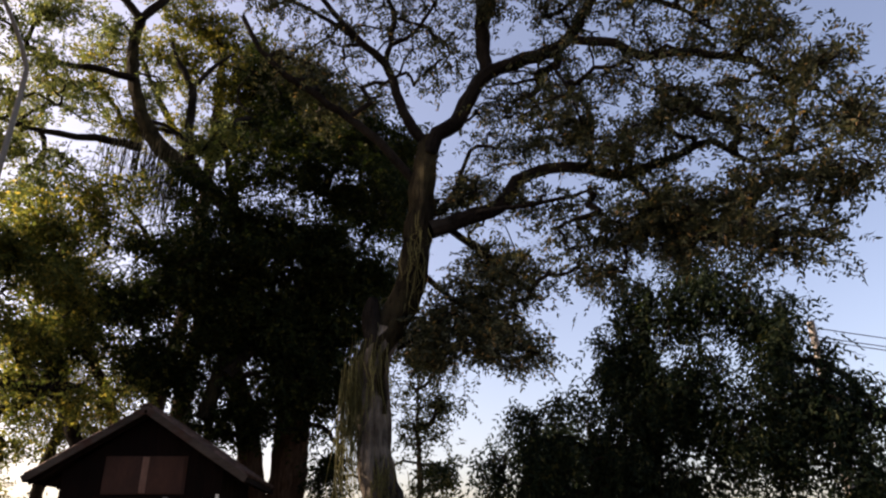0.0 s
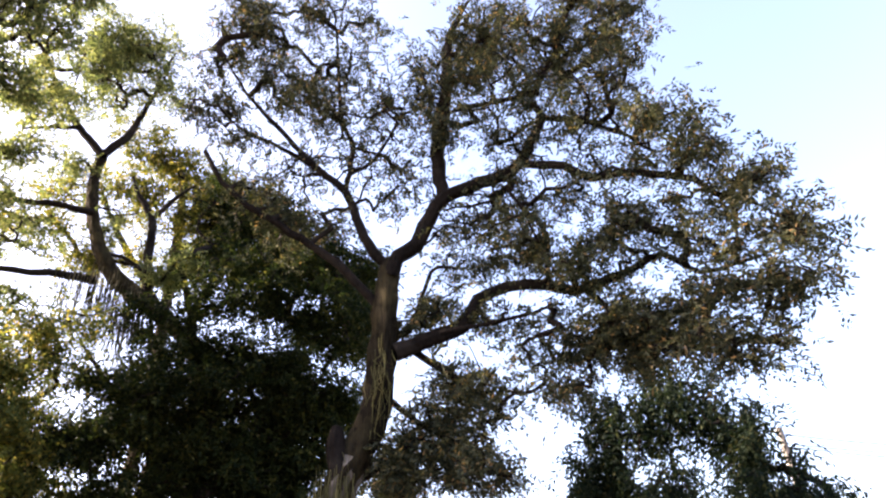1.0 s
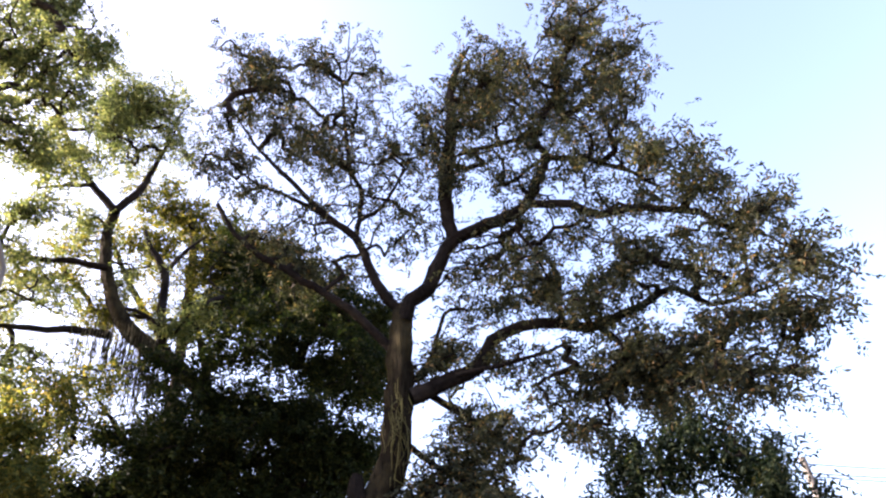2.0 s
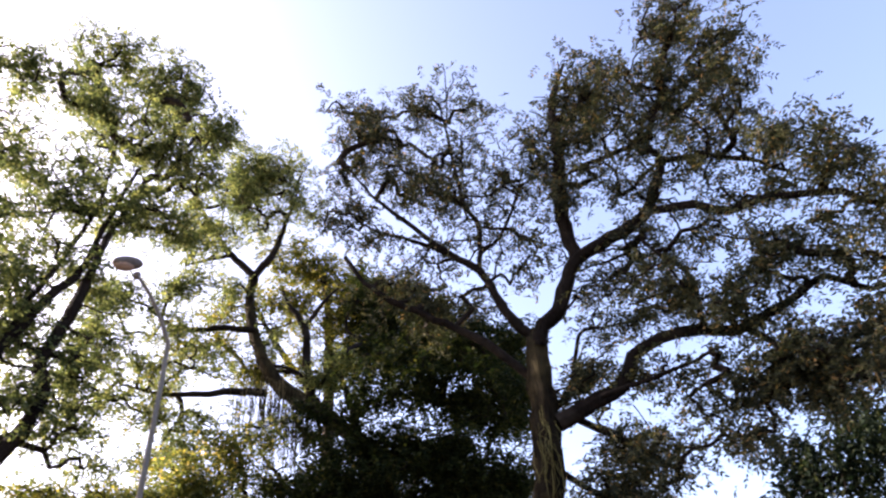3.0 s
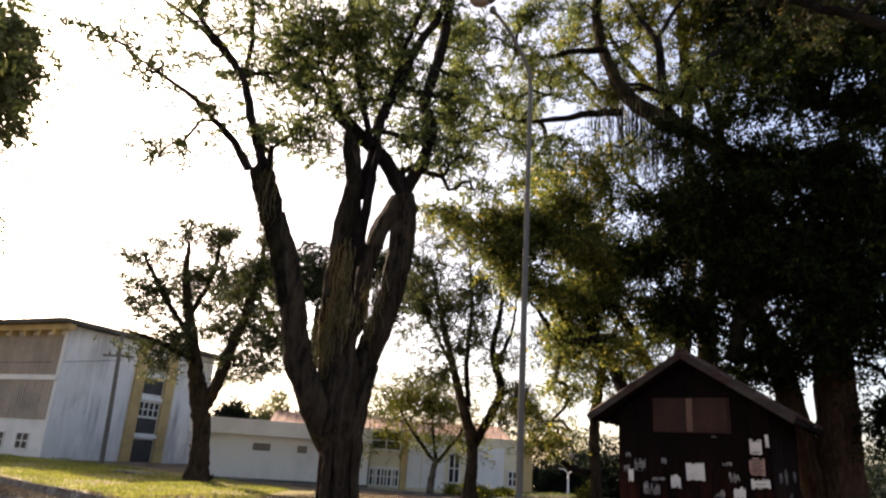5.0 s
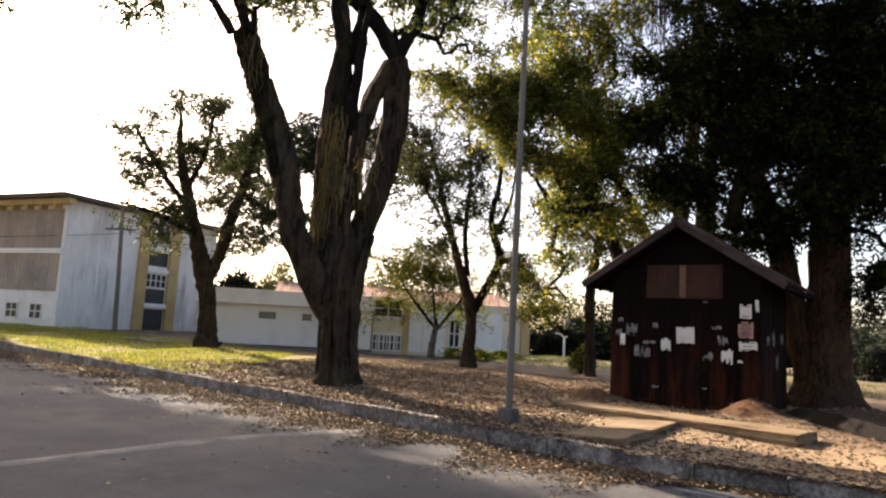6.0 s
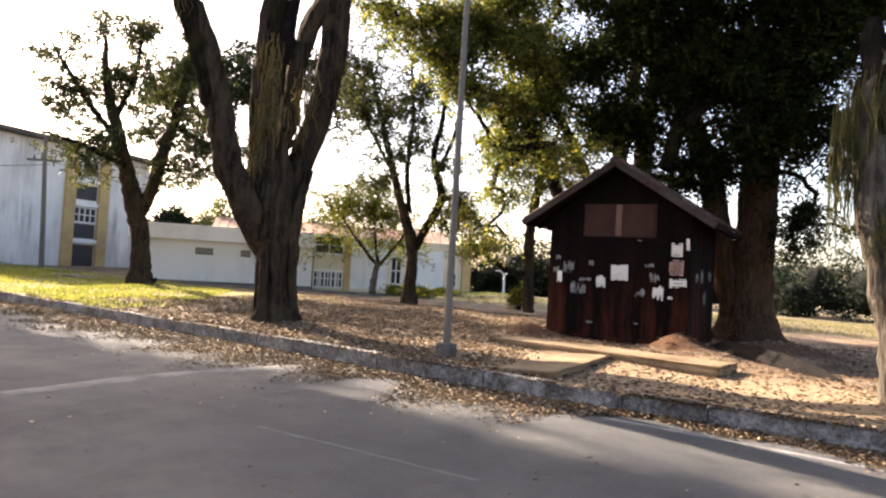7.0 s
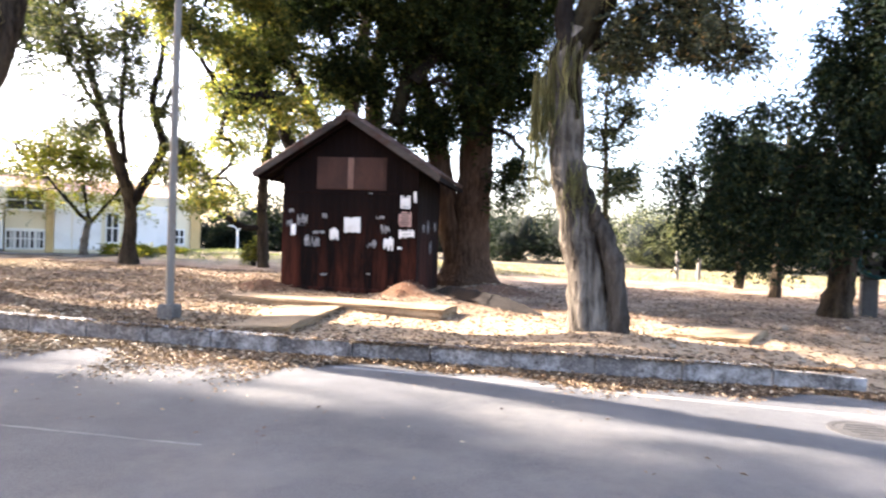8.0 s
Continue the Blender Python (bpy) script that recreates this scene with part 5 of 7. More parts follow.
limb(drooping, (5.97, 15.06, 1.72, 0.121), (5.45, 15.26, 2.88, 0.095), (4.93, 15.43, 3.48, 0.061), (4.18, 15.65, 3.87, 0.027))
limb(drooping, (5.96, 14.85, 2.29, 0.120), (5.20, 15.13, 2.63, 0.087), (4.39, 15.39, 2.51, 0.060), (3.42, 15.63, 2.12, 0.027))
limb(drooping, (6.10, 14.79, 3.43, 0.107), (5.60, 14.99, 4.59, 0.081), (5.19, 15.13, 5.32, 0.041))
limb(drooping, (8.08, 13.34, 4.87, 0.080), (8.91, 12.80, 4.94, 0.080), (9.44, 12.42, 4.39, 0.053), (9.73, 12.19, 3.70, 0.020))
mass(drooping, 5.6, 14.8, 5.9, 0.75, 0.89, 1.3)
mass(drooping, 5.1, 14.9, 4.9, 0.67, 0.54, 1.2)
mass(drooping, 5.9, 14.4, 4.6, 0.73, 0.73, 1.3)
mass(drooping, 3.8, 15.3, 3.8, 0.86, 0.50, 1)
mass(drooping, 3.0, 15.7, 3.2, 0.60, 0.43, 0.9)
mass(drooping, 4.1, 15.1, 2.8, 1.04, 0.65, 1.3)
mass(drooping, 5.2, 14.5, 3.4, 1.03, 0.77, 1.3)
mass(drooping, 3.3, 15.6, 2.7, 0.67, 0.40, 0.9)
mass(drooping, 4.7, 14.9, 2.2, 0.91, 0.39, 1.2)
mass(drooping, 3.9, 15.5, 2.0, 0.73, 0.33, 0.8)
mass(drooping, 5.2, 14.3, 2.5, 0.76, 0.51, 1.2)
mass(drooping, 5.9, 14.0, 2.8, 0.64, 0.70, 1.2)
mass(drooping, 4.4, 15.2, 1.7, 0.79, 0.26, 0.8)
mass(drooping, 3.2, 15.7, 2.1, 0.40, 0.27, 0.6)
mass(drooping, 5.9, 14.2, 2.2, 0.51, 0.39, 0.9)
mass(drooping, 7.1, 13.9, 7.6, 0.77, 0.53, 1.4)
mass(drooping, 7.6, 13.4, 6.9, 0.95, 0.54, 1.4)
mass(drooping, 6.4, 14.4, 7.0, 0.77, 0.56, 1.3)
mass(drooping, 8.1, 12.8, 5.9, 0.92, 0.53, 1.3)
mass(drooping, 7.0, 14.0, 6.6, 0.96, 0.55, 1.4)
mass(drooping, 6.2, 14.5, 6.2, 0.89, 0.55, 1.4)
mass(drooping, 7.7, 13.4, 6.2, 1.00, 0.56, 1.4)
mass(drooping, 8.4, 12.7, 5.2, 0.85, 0.55, 1.4)
mass(drooping, 5.7, 14.7, 5.1, 0.81, 0.57, 1.3)
mass(drooping, 4.6, 15.3, 4.6, 0.61, 0.38, 0.9)
mass(drooping, 3.7, 15.6, 4.4, 0.47, 0.24, 0.8)
mass(drooping, 6.7, 13.9, 4.9, 1.12, 0.66, 1.6)
mass(drooping, 7.7, 12.9, 4.3, 1.21, 0.64, 1.6)
mass(drooping, 8.7, 12.0, 4.4, 0.75, 0.53, 1.4)
mass(drooping, 8.9, 11.6, 3.7, 0.68, 0.43, 1.4)
mass(drooping, 6.1, 14.4, 4.1, 1.05, 0.46, 1.4)
mass(drooping, 8.0, 12.4, 3.6, 1.00, 0.44, 1.4)
mass(drooping, 8.2, 12.6, 4.4, 0.95, 0.57, 1.2)
mass(drooping, 8.7, 12.0, 3.6, 0.81, 0.56, 1.2)
mass(drooping, 7.3, 13.3, 3.5, 1.02, 0.64, 1.2)
mass(drooping, 8.1, 12.4, 3.1, 0.99, 0.62, 1.3)
mass(drooping, 8.6, 11.8, 2.8, 0.73, 0.55, 1.2)
mass(drooping, 6.5, 14.0, 4.2, 0.91, 0.59, 1.2)
mass(drooping, 5.5, 14.6, 3.7, 0.66, 0.52, 1)
mass(drooping, 6.0, 13.9, 2.9, 1.02, 0.51, 1.2)
mass(drooping, 4.9, 15.0, 2.9, 0.59, 0.40, 0.9)
mass(drooping, 3.9, 15.5, 3.5, 0.54, 0.34, 0.8)
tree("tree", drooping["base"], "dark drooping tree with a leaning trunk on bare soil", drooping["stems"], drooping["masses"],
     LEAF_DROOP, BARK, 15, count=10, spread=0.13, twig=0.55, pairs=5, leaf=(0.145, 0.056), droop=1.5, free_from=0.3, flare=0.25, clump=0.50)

slim = sketch((0.98, 14.17, 0.15))
limb(slim, (0.98, 14.17, -0.1, 0.075), (1.03, 14.17, 2.2, 0.06), (0.97, 14.17, 4.15, 0.03), (1.07, 14.17, 5.35, 0.012))
mass(slim, 1.1, 14.2, 4.5, 0.58, 0.72, 0.74)
mass(slim, 1.0, 14.2, 3.6, 0.48, 0.66, 0.7)
mass(slim, 1.2, 14.1, 5.3, 0.67, 0.55, 0.74)
mass(slim, 1.0, 14.2, 2.7, 0.33, 0.47, 0.5)
mass(slim, 1.4, 14.1, 4.1, 0.36, 0.48, 0.5)
tree("tree", slim["base"], "slim small-leaved tree close behind the feathery one", slim["stems"], slim["masses"],
     LEAF_GREY, BARK, 27, count=8, spread=0.16, twig=0.3, pairs=4, leaf=(0.10, 0.045), droop=0.5, free_from=0.2, sides=8, clump=0.34)

for spot, seed in (((6.25, 20.5, 0.1), 16), ((6.25, 24.2, 0.1), 17)):
    x, y, z = spot
    tree("tree", spot, "slim dark tree on the shaded bare ground", [
        [(x, y, -0.1, 0.17), (x + 0.1, y, 1.4, 0.14), (x + 0.3, y, 3.2, 0.11), (x + 0.2, y, 5.0, 0.05)],
        [(x + 0.2, y, 2.2, 0.08), (x - 0.9, y + 0.2, 3.6, 0.04)],
    ], [((x + 0.3, y, 4.2), (1.9, 1.8, 1.7), 1.0)], LEAF_DROOP, BARK, seed, share=22, count=12, spread=0.4, twig=0.45, pairs=4, leaf=(0.16, 0.06), droop=1.0, free_from=0.3, sides=10)

slender = sketch((-15.36, 22.82, 0.15))
limb(slender, (-15.36, 22.82, -0.1, 0.30), (-15.41, 22.78, 0.59, 0.265), (-15.36, 22.81, 1.89, 0.218), (-15.47, 22.74, 2.85, 0.234), (-15.85, 22.47, 4.25, 0.173), (-16.19, 22.23, 5.59, 0.149), (-16.62, 21.91, 7.44, 0.111), (-17.04, 21.58, 9.36, 0.049))
limb(slender, (-15.34, 22.83, 2.32, 0.172), (-14.93, 23.09, 3.32, 0.172), (-14.51, 23.36, 4.57, 0.157), (-14.84, 23.15, 6.15, 0.127), (-14.58, 23.31, 8.07, 0.088), (-14.82, 23.17, 10.29, 0.032))
limb(slender, (-15.55, 22.68, 3.83, 0.117), (-15.70, 22.58, 5.63, 0.102), (-15.61, 22.64, 8.00, 0.080), (-15.83, 22.49, 10.48, 0.033))
limb(slender, (-16.06, 22.33, 5.14, 0.087), (-16.70, 21.85, 6.48, 0.071), (-17.33, 21.35, 7.85, 0.032))
limb(slender, (-14.76, 23.21, 5.46, 0.087), (-14.21, 23.54, 6.89, 0.071), (-14.05, 23.64, 8.34, 0.032))
limb(slender, (-14.62, 23.29, 4.34, 0.086), (-13.95, 23.70, 4.61, 0.078), (-13.65, 23.88, 3.96, 0.039))
mass(slender, -16.7, 21.9, 11.6, 1.10, 0.61, 1)
mass(slender, -15.6, 22.6, 10.7, 1.09, 0.85, 0.74)
mass(slender, -16.8, 21.8, 9.8, 1.20, 0.86, 0.74)
mass(slender, -15.5, 23.0, 9.2, 1.32, 1.01, 0.7)
mass(slender, -16.3, 21.8, 7.9, 1.28, 0.84, 0.6)
mass(slender, -15.1, 23.0, 7.2, 1.05, 0.84, 0.7)
mass(slender, -17.0, 21.6, 7.4, 0.84, 0.84, 0.45)
mass(slender, -15.6, 22.1, 6.1, 1.25, 0.82, 0.45)
mass(slender, -14.5, 23.4, 6.2, 0.84, 0.84, 0.7)
mass(slender, -16.4, 21.4, 5.2, 1.02, 0.68, 0.74)
mass(slender, -14.1, 23.6, 4.4, 0.60, 0.92, 0.7)
mass(slender, -17.5, 21.2, 8.9, 0.66, 1.07, 0.5)
mass(slender, -17.9, 20.8, 10.3, 0.72, 0.72, 0.5)
mass(slender, -14.8, 23.5, 10.7, 0.88, 0.88, 0.7)
mass(slender, -16.9, 21.6, 8.2, 1.76, 1.17, 0.5)
mass(slender, -15.9, 22.3, 7.0, 1.63, 1.16, 0.45)
mass(slender, -17.1, 21.4, 6.4, 1.16, 0.93, 0.45)
mass(slender, -15.1, 22.9, 8.6, 1.06, 1.30, 0.5)
mass(slender, -16.1, 22.2, 9.0, 1.42, 0.95, 0.5)
tree("tree", slender["base"], "slender tree with several thin stems and sparse leaves on the lawn", slender["stems"], slender["masses"],
     LEAF_GREY, BARK, 18, count=11, spread=0.2, twig=0.4, pairs=4, leaf=(0.15, 0.065), droop=0.4, free_from=0.3, flare=0.3, clump=0.55,
     moss=[((-13.7, 23.4, 4.8), (-13.4, 23.6, 4.4), 0.25, 160, 1.9), ((-14.6, 23.2, 3.9), (-14.2, 23.3, 4.2), 0.2, 80, 1.3)], moss_mat=MOSS_DARK)

forked = sketch((-26.15, 18.45, 0.15))
limb(forked, (-26.15, 18.45, -0.1, 0.52), (-26.28, 18.25, 0.22, 0.479), (-26.34, 18.17, 2.12, 0.375), (-26.55, 17.86, 3.65, 0.395), (-26.75, 17.56, 4.97, 0.314), (-27.01, 17.16, 6.68, 0.252), (-27.29, 16.71, 8.69, 0.171), (-27.39, 16.55, 10.55, 0.076))
limb(forked, (-26.39, 18.11, 3.31, 0.271), (-26.21, 18.36, 4.07, 0.271), (-25.96, 18.71, 6.01, 0.252), (-25.68, 19.09, 7.90, 0.212), (-25.51, 19.32, 9.85, 0.161), (-25.53, 19.30, 11.55, 0.077))
limb(forked, (-26.94, 17.27, 6.18, 0.147), (-27.56, 16.26, 7.56, 0.117), (-28.04, 15.43, 8.96, 0.085), (-28.34, 14.86, 9.90, 0.032))
limb(forked, (-27.08, 17.05, 7.18, 0.127), (-26.77, 17.53, 8.84, 0.107), (-26.64, 17.72, 10.52, 0.065), (-26.60, 17.79, 11.66, 0.032))
limb(forked, (-26.45, 17.29, 5.16, 0.125), (-27.18, 16.12, 5.74, 0.104), (-27.77, 15.08, 6.07, 0.073), (-28.10, 14.46, 6.22, 0.031))
limb(forked, (-25.77, 18.97, 7.22, 0.106), (-25.28, 19.62, 6.79, 0.084), (-24.76, 20.27, 6.35, 0.031))
mass(forked, -27.4, 16.6, 11.0, 1.53, 0.78, 0.9)
mass(forked, -28.0, 15.5, 9.9, 1.38, 0.96, 0.6)
mass(forked, -26.5, 17.9, 10.8, 1.25, 0.97, 0.8)
mass(forked, -27.6, 16.2, 8.2, 1.63, 1.14, 0.74)
mass(forked, -27.3, 17.6, 8.9, 1.53, 1.05, 1)
mass(forked, -26.1, 18.5, 9.0, 1.23, 1.15, 0.8)
mass(forked, -27.7, 15.1, 7.0, 1.20, 0.93, 0.5)
mass(forked, -26.9, 16.4, 6.3, 1.46, 0.93, 0.9)
mass(forked, -26.9, 18.3, 6.8, 1.23, 1.04, 0.8)
mass(forked, -25.6, 19.2, 7.0, 1.22, 1.22, 0.74)
mass(forked, -26.8, 15.5, 5.1, 1.43, 0.52, 0.6)
mass(forked, -25.1, 19.1, 9.9, 0.76, 1.49, 0.8)
mass(forked, -25.6, 19.2, 5.3, 1.21, 0.94, 0.7)
mass(forked, -24.9, 20.0, 6.6, 0.97, 0.97, 0.5)
mass(forked, -28.6, 14.4, 8.8, 0.98, 0.98, 0.35)
mass(forked, -25.1, 20.6, 8.3, 0.83, 1.11, 0.6)
mass(forked, -25.8, 20.6, 6.0, 1.44, 1.11, 0.5)
mass(forked, -26.5, 19.7, 5.5, 1.25, 0.97, 0.5)
mass(forked, -24.9, 21.7, 6.5, 1.11, 1.11, 0.4)
tree("tree", forked["base"], "forked tree with a thin rounded crown in front of the buildings", forked["stems"], forked["masses"],
     LEAF_GREY, BARK, 19, count=10, spread=0.24, twig=0.45, pairs=4, leaf=(0.2, 0.085), droop=0.3, free_from=0.3, flare=0.4, clump=0.62)

tree("tree", (-10.6, 23.8, 0.15), "thin-stemmed tree with light leaves behind the hut", [
    [(-10.55, 23.75, -0.1, 0.22), (-10.65, 23.7, 3.3, 0.18), (-10.4, 23.8, 5.9, 0.15), (-11.2, 23.4, 8.8, 0.07)],
    [(-10.62, 23.7, 1.6, 0.12), (-11.4, 23.3, 1.75, 0.1), (-12.5, 22.8, 2.6, 0.05)],
    [(-10.5, 23.7, 5.0, 0.1), (-9.6, 24.0, 7.6, 0.05)],
], [((-11.0, 23.4, 7.6), (2.1, 2.0, 2.6), 1.0), ((-12.6, 22.8, 3.6), (1.3, 1.3, 1.1), 0.9), ((-9.2, 24.0, 5.0), (1.4, 1.4, 1.6), 0.8)],
    LEAF_SUNNY, BARK, 20, share=20, count=12, spread=0.42, twig=0.42, pairs=4, leaf=(0.14, 0.06), droop=0.5, free_from=0.3, sides=10)

tree("tree", (-20.6, 27.2, 0.15), "small half-bare tree with yellowing leaves before the cream building", [
    [(-20.6, 27.2, -0.1, 0.2), (-20.5, 27.2, 1.0, 0.16), (-20.4, 27.3, 1.8, 0.13)],
    [(-20.4, 27.3, 1.6, 0.1), (-19.6, 27.8, 2.8, 0.06), (-19.0, 28.2, 4.0, 0.02)],
    [(-20.4, 27.3, 1.6, 0.1), (-21.4, 26.7, 2.9, 0.06), (-22.2, 26.2, 4.2, 0.02)],
    [(-20.4, 27.3, 1.7, 0.09), (-20.6, 27.2, 3.2, 0.05), (-20.7, 27.1, 4.6, 0.02)],
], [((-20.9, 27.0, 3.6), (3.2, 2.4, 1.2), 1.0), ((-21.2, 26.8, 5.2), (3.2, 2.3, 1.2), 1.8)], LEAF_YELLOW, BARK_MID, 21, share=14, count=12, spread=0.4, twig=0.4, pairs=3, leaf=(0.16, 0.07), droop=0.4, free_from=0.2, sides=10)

tree("tree", (-34.0, 31.0, 0.3), "far flat-topped tree rising behind the low building", [
    [(-34, 31, -0.1, 0.5), (-33.8, 31, 6, 0.4), (-33.4, 30.6, 11, 0.2)],
    [(-33.8, 31, 6, 0.24), (-36, 29, 10, 0.16), (-38, 28, 13, 0.06)],
    [(-33.8, 31, 7, 0.24), (-31.5, 33, 10, 0.16), (-29.5, 34, 13, 0.06)],
], [((-33.4, 30.6, 13.6), (4.2, 4.0, 2.0), 0.9), ((-37.6, 28.0, 12.0), (3.0, 3.0, 1.6), 0.8), ((-29.5, 34, 13.0), (3.0, 3, 1.8), 0.8)], LEAF_FAR, BARK, 22, share=7, count=12, spread=0.7, twig=0.6, pairs=4, leaf=(0.34, 0.15), free_from=0.3, sides=10)

# only its edge shows; leaves paled for glare, crown spread to shade the road
tree("tree", (-43.4, 14.3, 0.3), "very tall leafy tree farther along the road", [
    [(-43.4, 14.3, -0.1, 0.7), (-43.6, 14.0, 6, 0.6), (-43.0, 12.4, 12, 0.42), (-42.0, 10.6, 18, 0.2)],
    [(-43.5, 13.6, 8, 0.36), (-43.2, 9.4, 12, 0.24), (-43.0, 5.0, 16, 0.08)],
    [(-43.2, 12.8, 11, 0.3), (-40.6, 11.8, 16, 0.18), (-38.8, 10.8, 20, 0.06)],
    [(-43.2, 10.0, 12, 0.2), (-43.0, 4.0, 14, 0.12), (-42.4, 1.0, 16, 0.05)],
], [((-42.0, 10.2, 19.0), (4.0, 3.2, 4.2), 1.0), ((-43.0, 6.0, 18.0), (4.0, 3.5, 4.4), 1.0), ((-42.0, 1.5, 17.0), (4.0, 3.5, 4.0), 1.0), ((-38.6, 10.0, 21.0), (3.4, 2.8, 3.2), 1.0), ((-42.5, 10.2, 12.4), (3.4, 2.9, 2.8), 0.9), ((-43.0, 4.6, 12.0), (3.4, 3.0, 2.6), 0.9)],
    LEAF_PALE, BARK, 23, share=10, count=9, spread=0.6, twig=0.55, pairs=4, leaf=(0.34, 0.16), free_from=0.35, sides=12)

# out of view; its crown is added to throw shade on the asphalt
tree("tree", (-23.5, -8.5, 0.0), "unseen spreading tree added on the near side to shade the road", [
    [(-23.5, -8.5, -0.1, 0.7), (-23.4, -8.2, 4, 0.55), (-23.2, -7.0, 8, 0.4), (-23.0, -5.0, 12, 0.2)],
    [(-23.3, -7.6, 6, 0.35), (-23.0, -3.6, 9.5, 0.24), (-22.8, 0.4, 12, 0.14), (-22.6, 3.2, 13.5, 0.04)],
    [(-23.2, -7.0, 8, 0.3), (-19.8, -4.4, 11, 0.16), (-17.5, -2.0, 13, 0.05)],
], [((-22.8, 3.2, 13.8), (2.6, 1.9, 2.4), 1.2), ((-22.8, -1.0, 12.6), (3.0, 2.8, 2.6), 1.1), ((-19.6, -3.6, 13.0), (3.6, 2.8, 2.4), 1.0), ((-25.4, -6.0, 13.4), (3.6, 3.6, 3.0), 0.9)],
    LEAF_GREEN, BARK, 26, share=9, count=14, spread=0.6, twig=0.6, pairs=4, leaf=(0.28, 0.13), free_from=0.35, sides=12)
# far woods that close the view
def woods(name, label, seed, line, height, depth, n, leaf, material=None):
    rng = np.random.default_rng(seed)
    line = smooth_line([(*p, 0, 0) for p in line], 1.0)[:, :2]
    clumps = max(8, int(n / 1500))
    k = rng.integers(0, len(line), clumps)
    mid = np.c_[line[k] + rng.normal(size=(clumps, 2)) * depth, np.zeros(clumps)]
    size = rng.uniform(0.4, 1.0, clumps) ** 1.3 * 1.35 * height
    half = np.c_[size * rng.uniform(0.38, 0.6, clumps), size * 0.5, size * 0.5]
    # leaves in pads over an uneven shell
    pads = clumps * 45
    owner = rng.integers(0, clumps, pads)
    out = unit(rng.normal(size=(pads, 3)))
    centre = mid[owner] + out * rng.uniform(0.62, 1.0, pads)[:, None] * half[owner] + np.c_[np.zeros((pads, 2)), size[owner] * 0.48]
    which = rng.integers(0, pads, n)
    d = out[which]
    p = centre[which] + rng.normal(size=(n, 3)) * (size[owner][which] * 0.085)[:, None] * np.array([1, 1, 0.6])
    way = unit(rng.normal(size=(n, 3)) + d * 0.8 - np.array([0, 0, 0.5]))
    side = unit(np.cross(way, rng.normal(size=(n, 3))))
    p[:, 2] = np.maximum(p[:, 2], 0.1)
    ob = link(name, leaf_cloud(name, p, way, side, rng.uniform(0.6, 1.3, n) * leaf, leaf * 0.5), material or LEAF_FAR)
    # solid cores close sky gaps; their dark colour stands for inner shade
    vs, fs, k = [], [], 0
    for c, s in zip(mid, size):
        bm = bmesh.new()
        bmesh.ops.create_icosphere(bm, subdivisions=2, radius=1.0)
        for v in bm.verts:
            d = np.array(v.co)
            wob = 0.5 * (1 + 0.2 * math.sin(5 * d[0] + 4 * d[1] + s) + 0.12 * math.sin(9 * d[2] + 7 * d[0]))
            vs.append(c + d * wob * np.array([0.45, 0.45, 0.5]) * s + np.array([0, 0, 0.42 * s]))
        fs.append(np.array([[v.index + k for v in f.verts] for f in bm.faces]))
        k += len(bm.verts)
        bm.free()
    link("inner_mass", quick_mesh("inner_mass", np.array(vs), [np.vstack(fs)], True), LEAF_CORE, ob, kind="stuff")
    return tagged(ob, label, "woods", kind="stuff")


woods("far_woods", "dark green woods beyond the field", 31, [(-16, 46), (-8, 46), (0, 45), (8, 47), (18, 44), (30, 40)], 3.7, 1.6, 85000, 0.19)
woods("far_woods", "taller grey-green trees far behind the field", 32, [(-30, 62), (-14, 64), (2, 62), (14, 60), (30, 56)], 4.6, 2.5, 45000, 0.30)
woods("far_woods", "sunlit pale trees beyond the field", 33, [(4.5, 44), (7, 43), (9, 42), (12, 42)], 3.6, 0.9, 30000, 0.15, LEAF_PALE)
woods("far_woods", "dark shrubs and trees between the cream building and the hut", 34, [(-22, 48), (-17, 45), (-12, 44)], 3.6, 1.5, 20000, 0.3)
woods("far_woods", "dark trees seen past the corner of the cream building", 37, [(-25, 47.5), (-21, 46.5), (-17.5, 45.5)], 3.9, 0.9, 16000, 0.3)
woods("far_woods", "dark round trees behind the white building", 35, [(-46, 36), (-40, 38), (-34, 42), (-28, 46)], 4.4, 1.5, 26000, 0.36)


# not in view: added along the near side to darken what faces the road
woods("far_woods", "unseen row of trees added on the near side to block sky light", 36, [(-34, -15), (-16, -17), (0, -16), (16, -17), (34, -15)], 10.0, 1.5, 12000, 1.0)


